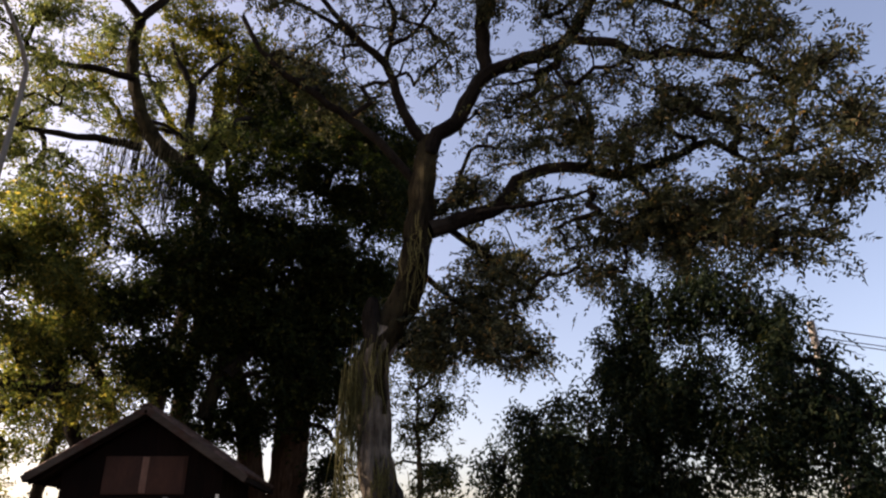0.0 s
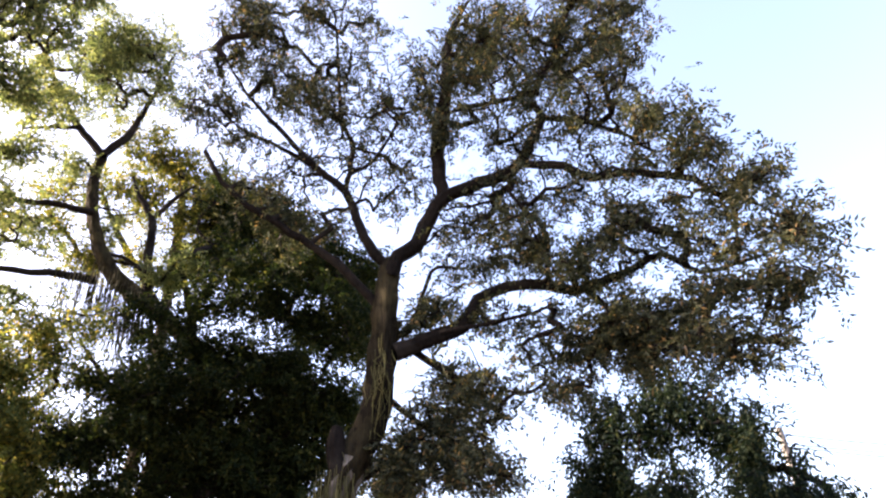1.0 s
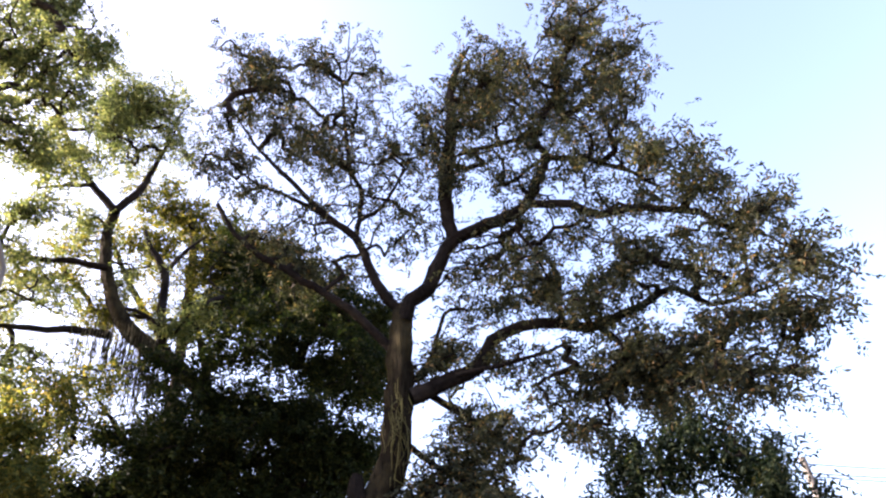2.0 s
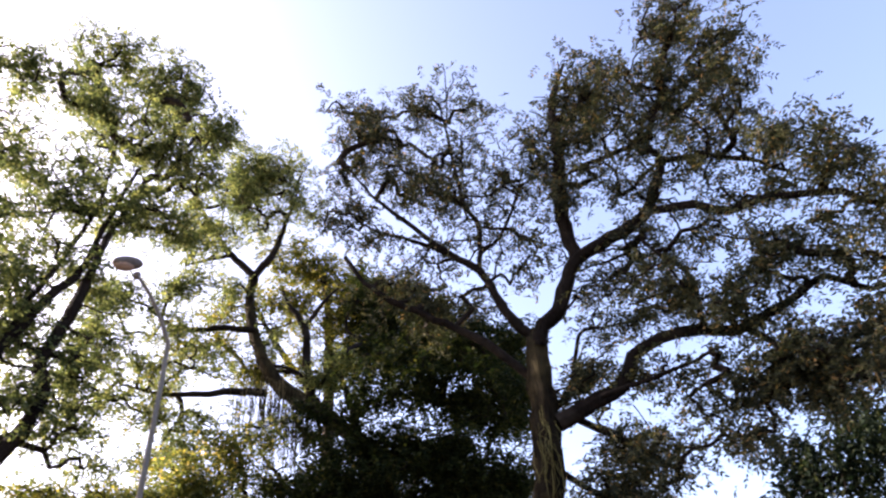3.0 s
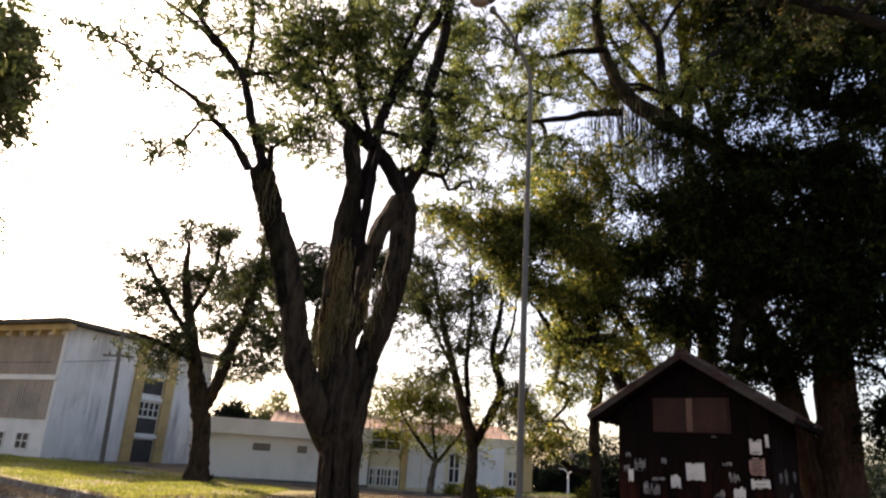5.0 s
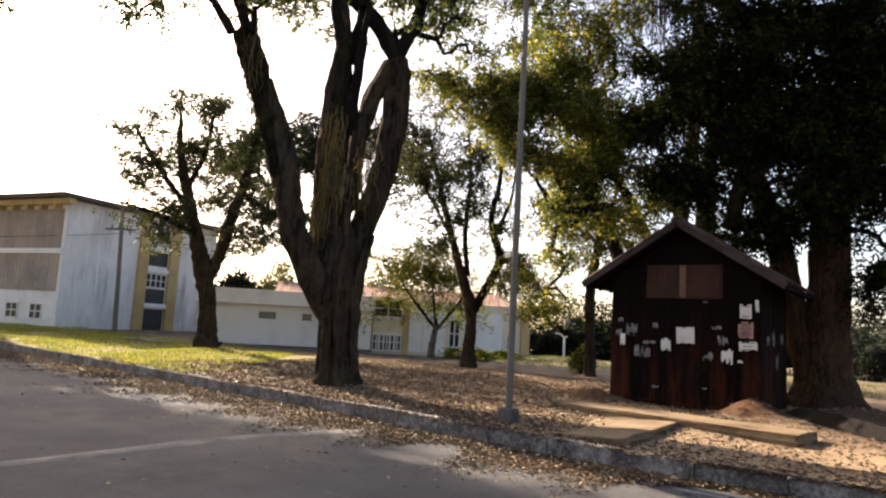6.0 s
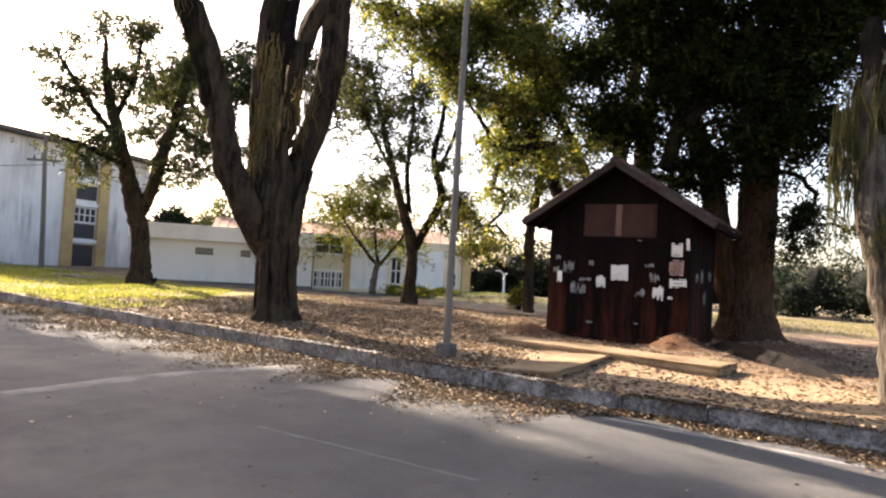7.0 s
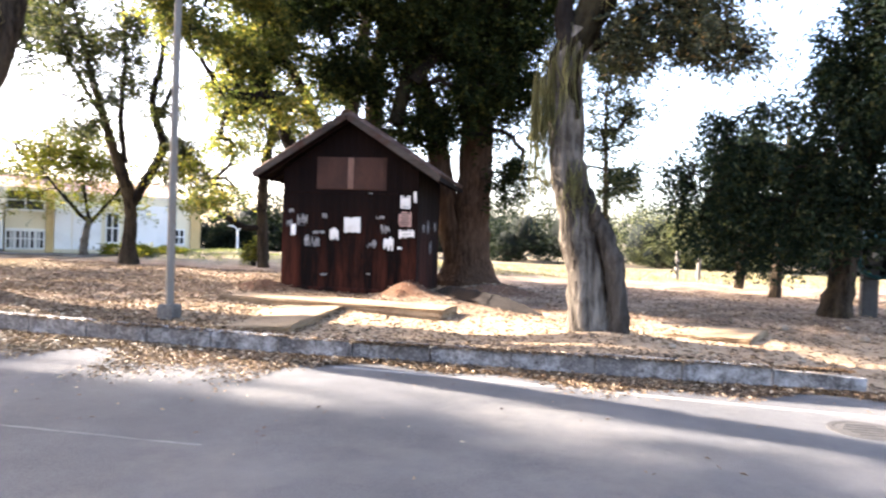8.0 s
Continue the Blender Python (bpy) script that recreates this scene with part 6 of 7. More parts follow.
# ---- the hut ----
def build_hut():
    W, D, H, RISE = 3.33, 3.0, 2.98, 1.17
    hut = thing("wooden_hut", (-4.825, 15.66, 0.12), "dark-stained wooden hut with a tiled gable roof and torn notices", "hut")
    # the body behind the planks
    bm = bmesh.new()
    prof = [(-W / 2 + 0.03, 0), (W / 2 - 0.03, 0), (W / 2 - 0.03, H), (0, H + RISE - 0.05), (-W / 2 + 0.03, H)]
    rings = [[bm.verts.new((x, y, z)) for x, z in prof] for y in (0.03, D - 0.03)]
    bm.faces.new(rings[0])
    bm.faces.new(rings[1][::-1])
    for k in range(5):
        bm.faces.new((rings[0][k], rings[1][k], rings[1][(k + 1) % 5], rings[0][(k + 1) % 5]))
    bmesh.ops.recalc_face_normals(bm, faces=bm.faces)
    part("body", bm, PLANK, hut)
    # upright planks
    rng = random.Random(4)
    n = 18
    for k in range(n):
        w = W / n
        x = -W / 2 + (k + 0.5) * w
        top = H + RISE * (1 - abs(x) / (W / 2)) - 0.06
        me = mesh_of("plank", box((w - 0.0015, 0.026, top), (0, 0, top / 2), 0.002))
        for y in (0.012 + rng.uniform(-0.003, 0.002), D - 0.012):
            link("plank", me, PLANK, hut, m=pose(x, y, 0))
    me = mesh_of("plank", box((0.026, 0.182, H - 0.02), (0, 0, (H - 0.02) / 2), 0.004))
    for k in range(16):
        for x in (-W / 2 - 0.002, W / 2 + 0.002):
            link("plank", me, PLANK, hut, m=pose(x + rng.uniform(-0.004, 0.004), 0.1 + k * 0.187, 0))
    part("sill_beam", box((W + 0.06, 0.06, 0.12), (0, -0.012, 0.06), 0.01), PLANK, hut)
    part("head_beam", box((W + 0.02, 0.03, 0.05), (0, -0.006, 2.40), 0.006), PLANK, hut)
    # a boarded-up opening in the gable
    opening = part("boarded_window", box((1.72, 0.02, 0.78), (0.03, -0.012, 2.86), 0.004), BOARD, hut, "opening boarded up with red-brown plywood")
    for x, w in ((-0.42, 0.78), (0.44, 0.80)):
        part("panel", box((w, 0.022, 0.72), (x, -0.03, 2.86), 0.006), BOARD, opening)
    part("batten", box((0.14, 0.03, 0.74), (0.02, -0.036, 2.86), 0.006), surface("sun-bleached batten", (0.10, 0.05, 0.035), (0.2, 0.12, 0.09), 4, 40, 0.8, 0.3, (1, 1, 0.15)), opening, "paler upright batten")
    # the roof: two boarded slopes with clay tiles
    half, pitch = 2.24, math.atan2(1.41, 2.22)
    eave_z, run, y0, y1 = 2.76, 2.24 / math.cos(math.atan2(1.41, 2.22)), -0.48, D + 0.42
    for sgn in (-1, 1):
        roof = part("roof_slope", box((run, y1 - y0, 0.045), (sgn * half / 2, (y0 + y1) / 2, eave_z + 0.705), 0.008, ry=sgn * math.degrees(pitch)), PLANK, hut, "boarded roof slope under clay tiles")
        part("barge_board", box((run + 0.02, 0.03, 0.15), (sgn * half / 2, y0 - 0.014, eave_z + 0.69), 0.006, ry=sgn * math.degrees(pitch)), BARGE, roof, "weathered grey-brown barge board")
        for k in range(6):
            part("rafter", box((run - 0.05, 0.06, 0.09), (sgn * half / 2, y0 + 0.25 + k * 0.68, eave_z + 0.62), 0.006, ry=sgn * math.degrees(pitch)), PLANK, roof)
        part("eave_board", box((0.025, y1 - y0, 0.1), (sgn * (half - 0.01), (y0 + y1) / 2, eave_z - 0.02), 0.005), PLANK, roof)
        # one curved tile, shared
        bm = bmesh.new()
        seg, length = 5, 0.36
        ring = []
        for s in range(2):
            for t in range(seg + 1):
                a = math.pi * t / seg
                r = 0.095 - 0.014 * s
                for lift in (0.0, 0.016):
                    ring.append(bm.verts.new((s * length, -math.cos(a) * (r + lift), 0.75 * math.sin(a) * (r + lift) + lift * 0.5)))
        st = 2 * (seg + 1)
        for t in range(seg):
            b0 = 2 * t
            bm.faces.new((ring[b0 + 1], ring[b0 + 3], ring[st + b0 + 3], ring[st + b0 + 1]))
            bm.faces.new((ring[b0], ring[st + b0], ring[st + b0 + 2], ring[b0 + 2]))
            bm.faces.new((ring[b0], ring[b0 + 2], ring[b0 + 3], ring[b0 + 1]))
        bmesh.ops.recalc_face_normals(bm, faces=bm.faces)
        me = mesh_of("roof_tile", bm, True)
        cols, rows = 19, 9
        for r in range(rows):
            for c in range(cols):
                along = 0.02 + r * (run - 0.1) / rows
                x = sgn * (half - along * math.cos(pitch))
                z = eave_z + along * math.sin(pitch) + 0.035
                y = y0 + 0.02 + (c + 0.5) * (y1 - y0 - 0.04) / cols
                lay = Matrix.Translation((x, y + rng.uniform(-0.012, 0.012), z + rng.uniform(0, 0.008)))
                tilt = pose(0, 0, 0, 0, 0, 180 if sgn > 0 else 0) @ pose(0, 0, 0, 0, -math.degrees(pitch) + rng.uniform(1, 4), rng.uniform(-2, 2))
                link("roof_tile", me, TILE, roof, m=lay @ tilt)
    ridge = mesh_of("ridge_tile", bmesh_ridge(), True)
    for k in range(11):
        link("ridge_tile", ridge, TILE, hut, m=pose(0, y0 + k * 0.355, eave_z + 1.43 + 0.004 * (k % 2), 0, 0, 0))


def bmesh_ridge():
    bm = bmesh.new()
    seg, rows = 6, []
    for y, r in ((0.0, 0.13), (0.37, 0.115)):
        rows.append([[bm.verts.new((-math.cos(math.pi * t / seg) * (r + l), y, math.sin(math.pi * t / seg) * (r + l) * 0.8)) for t in range(seg + 1)] for l in (0.0, 0.016)])
    for t in range(seg):
        bm.faces.new((rows[0][1][t], rows[0][1][t + 1], rows[1][1][t + 1], rows[1][1][t]))
        bm.faces.new((rows[0][0][t], rows[1][0][t], rows[1][0][t + 1], rows[0][0][t + 1]))
        bm.faces.new((rows[0][0][t], rows[0][0][t + 1], rows[0][1][t + 1], rows[0][1][t]))
    bmesh.ops.recalc_face_normals(bm, faces=bm.faces)
    return bm


build_hut()


def notice(x, z, w, h, material, label, seed, bars=0, y=15.625, side=False, tear=0.10):
    """A pasted sheet with torn edges, some with lines of print too small to read."""
    rng = np.random.default_rng(seed)
    n = 9
    torn = tear * min(w, h)
    u = np.linspace(-0.5, 0.5, n)
    top = np.c_[u * w, np.full(n, h / 2)] + np.c_[np.zeros(n), -abs(rng.normal(size=n)) * torn]
    low = np.c_[u * w, np.full(n, -h / 2)] + np.c_[np.zeros(n), abs(rng.normal(size=n)) * torn]
    curl = 0.004 + 0.006 * np.abs(np.sin(u * 5 + seed))
    v, f = [], []
    for depth in (0.0, 0.002):
        for row in (top, low):
            v += [(a, -c - depth, b) for (a, b), c in zip(row, curl)]
    for k in range(n - 1):
        f += [(k, k + 1, n + k + 1, n + k), (2 * n + k, 3 * n + k, 3 * n + k + 1, 2 * n + k + 1), (k, 2 * n + k, 2 * n + k + 1, k + 1)]
    root = link("notice", quick_mesh("notice", np.array(v), [np.array(f)]), material)
    root.matrix_basis = pose(x, y, z, 0, rng.uniform(-3, 3), 90 if side else 0)
    tagged(root, label, "notice", "notices on the hut")
    for k in range(bars):
        part("print_line", box((w * (0.75 - 0.2 * (k % 2)), 0.003, h * 0.06), (0, -0.014, h * (0.34 - 0.68 * k / max(1, bars - 1)))), INK, root)


notice(-4.73, 1.76, 0.40, 0.40, PAPER, "blank white paper sheet pasted on the hut", 1)
notice(-3.45, 2.33, 0.24, 0.33, PAPER, "white notice with a small dark figure block", 2, 2)
notice(-3.45, 1.93, 0.31, 0.38, PAPER_PINK, "faded pink notice with lines of print", 3, 6)
notice(-3.40, 1.58, 0.37, 0.22, PAPER, "white notice with faint lines of print", 4, 3)
SCRAPS = [(-6.26, 2.06, 0.12, 0.14, 1), (-5.98, 1.83, 0.26, 0.36, 1), (-6.2, 1.6, 0.12, 0.34, 0), (-5.72, 1.33, 0.38, 0.33, 1), (-5.17, 1.52, 0.22, 0.34, 0), (-3.92, 1.68, 0.22, 0.24, 1),
          (-4.24, 1.32, 0.24, 0.22, 1), (-3.83, 1.34, 0.24, 0.36, 0), (-3.56, 1.24, 0.10, 0.09, 0), (-3.02 - 0.2, 2.45, 0.07, 0.28, 0), (-5.4, 0.55, 0.16, 0.08, 1), (-4.3, 0.6, 0.1, 0.06, 1), (-4.3, 2.72 - 0.2, 0.1, 0.05, 1), (-5.42, 1.95, 0.12, 0.16, 1), (-4.05, 1.95, 0.2, 0.1, 1), (-6.3, 1.75, 0.14, 0.2, 1), (-5.55, 1.55, 0.3, 0.1, 1)]
for k, (x, z, w, h, grey) in enumerate(SCRAPS):
    notice(x, z, w, h, PAPER_GREY if grey else PAPER, "torn grey scrap of a notice" if grey else "torn white scrap of a notice", 20 + k, 3 if grey and h > 0.3 else 0, tear=0.3)
for k, (y, z, h) in enumerate(((16.3, 1.75, 0.3), (16.9, 1.75, 0.42), (17.3, 1.25, 0.4), (17.9, 1.8, 0.3))):
    notice(-3.135, z, 0.3, h, PAPER_GREY, "torn grey scrap on the side of the hut", 40 + k, 0, y, True, 0.3)

# slabs in front of the hut
SLABS = [("walkway_slab", "dusty soil-covered concrete walkway slab leading to the kerb", (-4.5, 10.45, 0.11), (1.75, 3.2, 0.16), 3.0, 3.0),
         ("hut_slab", "long dusty concrete slab in front of the hut", (-4.0, 12.3, 0.2), (4.5, 0.95, 0.16), -9.0, 0.0),
         ("broken_slab", "broken concrete slab half sunk in the soil", (2.6, 11.15, 0.145), (1.2, 1.5, 0.14), -25.0, 3.0)]
for name, label, at, size, turn, lean in SLABS:
    bm = box(size, (0, 0, 0), 0.02)
    bmesh.ops.subdivide_edges(bm, edges=bm.edges, cuts=5, use_grid_fill=True)
    rng = random.Random(name)
    for v in bm.verts:
        v.co += Vector((rng.uniform(-1, 1), rng.uniform(-1, 1), rng.uniform(-0.5, 0.5))) * 0.026
    tagged(link(name, mesh_of(name, bm, False), SLAB, m=pose(*at, 0, -lean, turn)), label, "concrete slab")


# earth bank running out from the trees, its shadow put into the colour
bank = smooth_line([(-2.75, 16.0, 0.12, 0.10), (-2.2, 15.2, 0.2, 0.22), (-1.4, 14.2, 0.2, 0.2), (-0.7, 13.3, 0.17, 0.17), (-0.15, 12.6, 0.12, 0.06)], 0.15)
tagged(link("shadowed_bank", tubes_mesh("shadowed_bank", [(bank[:, :3], bank[:, 3])], 14, np.random.default_rng(3), 0.14), SOIL_SHADOW), "low bank beside the hut, shadow put into its near-black colour", "earth bank", kind="structure")

# ---- kerb ----
kerb = thing("kerb", (0, 8.3, 0), "weathered concrete kerb of long stones with chipped whitewash", "kerb", kind="structure")
rng = random.Random(9)
kerb_stones = []
for v in range(3):
    bm = box((1.002, 0.17, 0.40), (0, 0, -0.03), 0.016)
    bmesh.ops.subdivide_edges(bm, edges=[e for e in bm.edges if e.calc_length() > 0.5], cuts=4)
    for w in bm.verts:
        w.co += Vector((0, rng.uniform(-0.014, 0.014), rng.uniform(-0.014, 0.010)))
    kerb_stones.append(mesh_of("kerb_stone", bm))
for k in range(64):
    x = 3.05 - k * 1.0
    a = math.degrees(math.atan2(float(kerb_y(x + 0.5) - kerb_y(x - 0.5)), 1.0))
    link("kerb_stone", kerb_stones[k % 3], KERB, kerb, m=pose(x, float(kerb_y(x)) + 0.085 - 8.3, 0.012 + rng.uniform(-0.008, 0.008) - (0.06 if k == 0 else 0), 0, 2.5 if k == 0 else 0, a))


# ---- street lamp by the kerb ----
def ring_tube(line, sides=12):
    pts = smooth_line(line, 0.12)
    return quick_mesh("tube", *[[tube_arrays(pts[:, :3], pts[:, 3], sides)][0][0], [tube_arrays(pts[:, :3], pts[:, 3], sides)[1]]], True)


lamp = thing("street_lamp", (-5.66, 9.42, 0.1), "tall grey metal street lamp on a concrete foot", "street lamp")
part("foot", box((0.26, 0.26, 0.34), (0, 0, 0.12), 0.03), CONCRETE, lamp, "small concrete foot")
link("pole", ring_tube([(0, 0, 0.0, 0.062), (0, 0, 3.0, 0.056), (0.005, 0, 6.0, 0.048), (0, 0, 8.3, 0.042), (-0.03, -0.08, 8.75, 0.04), (-0.18, -0.5, 9.3, 0.035), (-0.33, -0.9, 9.62, 0.03)]), STEEL, lamp)
head = bmesh.new()
bmesh.ops.create_uvsphere(head, u_segments=16, v_segments=10, radius=1.0, matrix=pose(-0.42, -1.12, 9.74, 28, 0, -20) @ Matrix.Diagonal((0.15, 0.33, 0.12, 1)))
head_part = part("lamp_head", head, LAMP_SHELL, lamp, "dull oval lamp housing", True)
lens = bmesh.new()
bmesh.ops.create_uvsphere(lens, u_segments=16, v_segments=8, radius=1.0, matrix=pose(-0.44, -1.17, 9.68, 28, 0, -20) @ Matrix.Diagonal((0.13, 0.24, 0.13, 1)))
part("lens", lens, LAMP_LENS, head_part, "clouded brownish lens", True)
part("clamp", box((0.10, 0.10, 0.12), (-0.33, -0.9, 9.6), 0.02), STEEL, lamp)


# ---- buildings ----
def wall_box(name, a, b, depth, z0, z1, material, parent, label=""):
    """A solid block whose front runs from a to b (seen from the road), going back by depth."""
    ax, bx = Vector((*a, 0)), Vector((*b, 0))
    d = bx - ax
    n = Vector((-d.y, d.x, 0)).normalized()
    mid = (ax + bx) / 2 + n * depth / 2
    return part(name, box((d.length, depth, z1 - z0), (mid.x, mid.y, (z0 + z1) / 2), 0.015, rz=math.degrees(math.atan2(d.y, d.x))), material, parent, label)


def on_wall(name, a, b, s0, s1, z0, z1, proud, thick, material, parent, label=""):
    """A panel on the front from a to b, between two shares of its length."""
    ax, bx = Vector((*a, 0)), Vector((*b, 0))
    d = bx - ax
    n = Vector((-d.y, d.x, 0)).normalized()
    mid = ax + d * (s0 + s1) / 2 - n * (proud - thick / 2)
    return part(name, box((d.length * (s1 - s0), thick, z1 - z0), (mid.x, mid.y, (z0 + z1) / 2), min(0.012, thick / 4), rz=math.degrees(math.atan2(d.y, d.x))), material, parent, label)


def window_on(a, b, s0, s1, z0, z1, parent, bars=3, rail=False):
    w = on_wall("window", a, b, s0, s1, z0, z1, 0.012, 0.05, DARK_GLASS, parent, "dark window")
    edge = 0.035 / (Vector(b) - Vector(a)).length
    for k in range(bars + 1):
        s = s0 + (s1 - s0) * k / bars
        on_wall("frame", a, b, s - edge, s + edge, z0, z1, 0.05, 0.05, PAINT_WHITE, w)
    on_wall("transom", a, b, s0, s1, (z0 + z1) / 2 - 0.03, (z0 + z1) / 2 + 0.03, 0.046, 0.04, PAINT_WHITE, w)
    on_wall("sill", a, b, s0 - edge, s1 + edge, z0 - 0.09, z0, 0.08, 0.1, PAINT_WHITE, w)
    on_wall("lintel", a, b, s0 - edge, s1 + edge, z1, z1 + 0.06, 0.06, 0.08, PAINT_WHITE, w)
    if rail:
        for k in range(9):
            s = s0 + (s1 - s0) * k / 8
            on_wall("railing_bar", a, b, s - edge, s + edge, z0, z0 + (z1 - z0) * 0.95, 0.12, 0.04, PAINT_WHITE, w)
        on_wall("handrail", a, b, s0, s1, z0 + (z1 - z0) * 0.9, z1, 0.13, 0.05, PAINT_WHITE, w)
    return w


big = thing("school_building", (0, 0, 0), "long two-storey white building with beige louvres and ochre trim", "building")
C, E1, L1 = (-41.05, 18.45), (-43.72, 30.55), (-70.3, 12.0)
# long front from L1 to the corner C, end wall from C to E1
body = wall_box("wall", L1, C, 12.4, 0.2, 7.95, PAINT_WHITE, big, "stained white rendered walls")
end = on_wall("end_wall", C, E1, 0.004, 0.425, 0.25, 7.9, 0.03, 0.05, STREAKED, big, "white end wall with grey water streaks")
on_wall("floor_band", L1, C, 0.0, 1.0, 4.75, 5.05, 0.12, 0.14, PAINT_WHITE, big)
for k in range(14):
    s0 = 0.005 + k * 0.0705
    for z0, z1 in ((2.55, 4.75), (5.05, 7.4)):
        lou = on_wall("louvre", L1, C, s0, s0 + 0.0700, z0, z1, 0.04, 0.06, SHUTTER, big, "closed beige louvre")
        for q in range(9):
            on_wall("rib", L1, C, s0 + 0.0035 + q * 0.0077, s0 + 0.0058 + q * 0.0077, z0 + 0.03, z1 - 0.03, 0.065, 0.03, SHUTTER, lou)
    window_on(L1, C, s0 + 0.004, s0 + 0.038, 0.95, 1.75, big, 2)
on_wall("eave_trim", L1, C, -0.01, 1.02, 7.62, 7.95, 0.5, 0.5, PAINT_YELLOW, big, "ochre eave trim")
for k in range(24):
    s = 0.02 + k * 0.0415
    on_wall("rafter_end", L1, C, s, s + 0.008, 7.34, 7.62, 0.45, 0.45, PAINT_YELLOW, big)
d_front = Vector((C[0] - L1[0], C[1] - L1[1], 0)).normalized()
roof_mid = (Vector((*L1, 0)) + Vector((*C, 0))) / 2 + Vector((-d_front.y, d_front.x, 0)) * 5.9
length = (Vector((*C, 0)) - Vector((*L1, 0))).length
part("roof", box((length + 1.4, 13.6, 0.26), (roof_mid.x, roof_mid.y, 8.1), 0.03, rz=math.degrees(math.atan2(d_front.y, d_front.x))), ROOF_EDGE, big, "low dark roof slab")

# stair bay in the end wall
tower = thing("stair_tower", (0, 0, 0), "stair tower with ochre pilasters and dark openings", "building")
for s0, s1 in ((0.430, 0.490), (0.640, 0.705)):
    on_wall("pilaster", C, E1, s0, s1, 0.2, 7.9, 0.22, 0.24, PAINT_YELLOW, tower, "ochre pilaster")
on_wall("wall", C, E1, 0.490, 0.640, 0.2, 7.9, 0.006, 0.03, PAINT_WHITE, tower)
on_wall("door", C, E1, 0.497, 0.633, 0.2, 1.85, 0.05, 0.06, DARK_DOOR_SHADE, tower, "dark grey door")
on_wall("canopy", C, E1, 0.490, 0.640, 1.95, 2.2, 0.2, 0.22, PAINT_WHITE, tower)
# flat dark panels stand for the shade inside the landings
on_wall("opening", C, E1, 0.495, 0.635, 2.25, 3.2, 0.012, 0.03, DARK_DOOR_SHADE, tower, "dark panel for the shade in an open landing")
window_on(C, E1, 0.495, 0.635, 3.35, 4.2, tower, 4)
on_wall("ledge", C, E1, 0.490, 0.640, 4.3, 4.55, 0.16, 0.18, PAINT_WHITE, tower)
on_wall("opening", C, E1, 0.495, 0.635, 4.75, 5.7, 0.012, 0.03, DARK_DOOR_SHADE, tower, "dark panel for the shade in an open landing")
on_wall("ledge", C, E1, 0.490, 0.640, 5.8, 6.0, 0.16, 0.18, PAINT_WHITE, tower)
window_on(C, E1, 0.495, 0.635, 6.3, 7.1, tower, 4)
on_wall("wall", C, E1, 0.705, 1.0, 0.2, 7.9, 0.03, 0.05, STREAKED, tower, "grey stained wall")

low = thing("low_building", (0, 0, 0), "low white building with a flat overhanging concrete roof edge", "building")
A, B = (-29.9, 21.0), (-24.45, 27.0)
wall_box("wall", A, B, 4.4, 0.1, 2.7, PAINT_WHITE, low)
on_wall("roof_edge", A, B, -0.1, 1.0, 2.36, 3.1, 0.5, 5.0, PAINT_WHITE, low, "thick white flat roof edge")
on_wall("plinth", A, B, -0.002, 1.002, 0.05, 0.32, 0.03, 0.05, CONCRETE, low)
for s0, s1 in ((0.28, 0.385), (0.55, 0.61)):
    vent = on_wall("vent", A, B, s0, s1, 1.66, 2.0, 0.02, 0.04, STEEL, low, "grey louvred vent")
    for q in range(3):
        on_wall("slat", A, B, s0, s1, 1.76 + q * 0.07, 1.79 + q * 0.07, 0.04, 0.03, SHUTTER, vent)

cream = thing("cream_building", (0, 0, 0), "cream single-storey building with ochre corners and terracotta roof", "building")
F0, F1, F2 = (-24.9, 27.6), (-23.75, 28.75), (-18.9, 34.2)
wall_box("wall", F0, F1, 5.0, 0.1, 3.2, PAINT_CREAM, cream)
wall_box("wall", F1, F2, 6.0, 0.1, 3.1, PAINT_CREAM, cream, "cream rendered wall")
window_on(F0, F1, 0.02, 0.96, 0.35, 1.2, cream, 5, True)
window_on(F0, F1, 0.02, 0.96, 2.15, 3.0, cream, 2)
for s0, s1 in ((0.0, 0.045), (0.93, 1.0)):
    on_wall("pilaster", F1, F2, s0, s1, 0.1, 3.1, 0.1, 0.14, PAINT_YELLOW, cream, "ochre corner pilaster")
on_wall("door", F1, F2, 0.05, 0.15, 0.3, 2.6, 0.03, 0.05, PAINT_WHITE, cream, "white door leaf")
on_wall("door", F1, F2, 0.156, 0.33, 0.3, 2.6, 0.03, 0.05, PAINT_WHITE, cream, "white door leaf")
window_on(F1, F2, 0.36, 0.44, 0.7, 2.1, cream, 2)
on_wall("panel", F1, F2, 0.50, 0.78, 0.3, 2.6, 0.03, 0.05, PAINT_WHITE, cream, "white wall panel")
window_on(F1, F2, 0.815, 0.885, 0.7, 1.4, cream, 2)
R0, R1 = (-33.0, 27.5), (-22.4, 37.5)
dr = Vector((R1[0] - R0[0], R1[1] - R0[1], 0))
rm = (Vector((*R0, 0)) + Vector((*R1, 0))) / 2
part("roof", box((dr.length, 5.0, 0.14), (rm.x, rm.y, 3.4), 0.02, rz=math.degrees(math.atan2(dr.y, dr.x)), rx=16), TERRACOTTA, cream, "terracotta tiled roof slope")
for k in range(26):
    p = Vector((*R0, 0)) + dr * (k + 0.5) / 26
    part("roof_roll", box((0.07, 5.02, 0.05), (p.x, p.y, 3.48), 0.02, rz=math.degrees(math.atan2(dr.y, dr.x)), rx=16), TERRACOTTA, cream)
wall_box("wall", (-32.5, 29.0), (-23.0, 38.0), 3.0, 0.1, 3.25, PAINT_CREAM, cream)

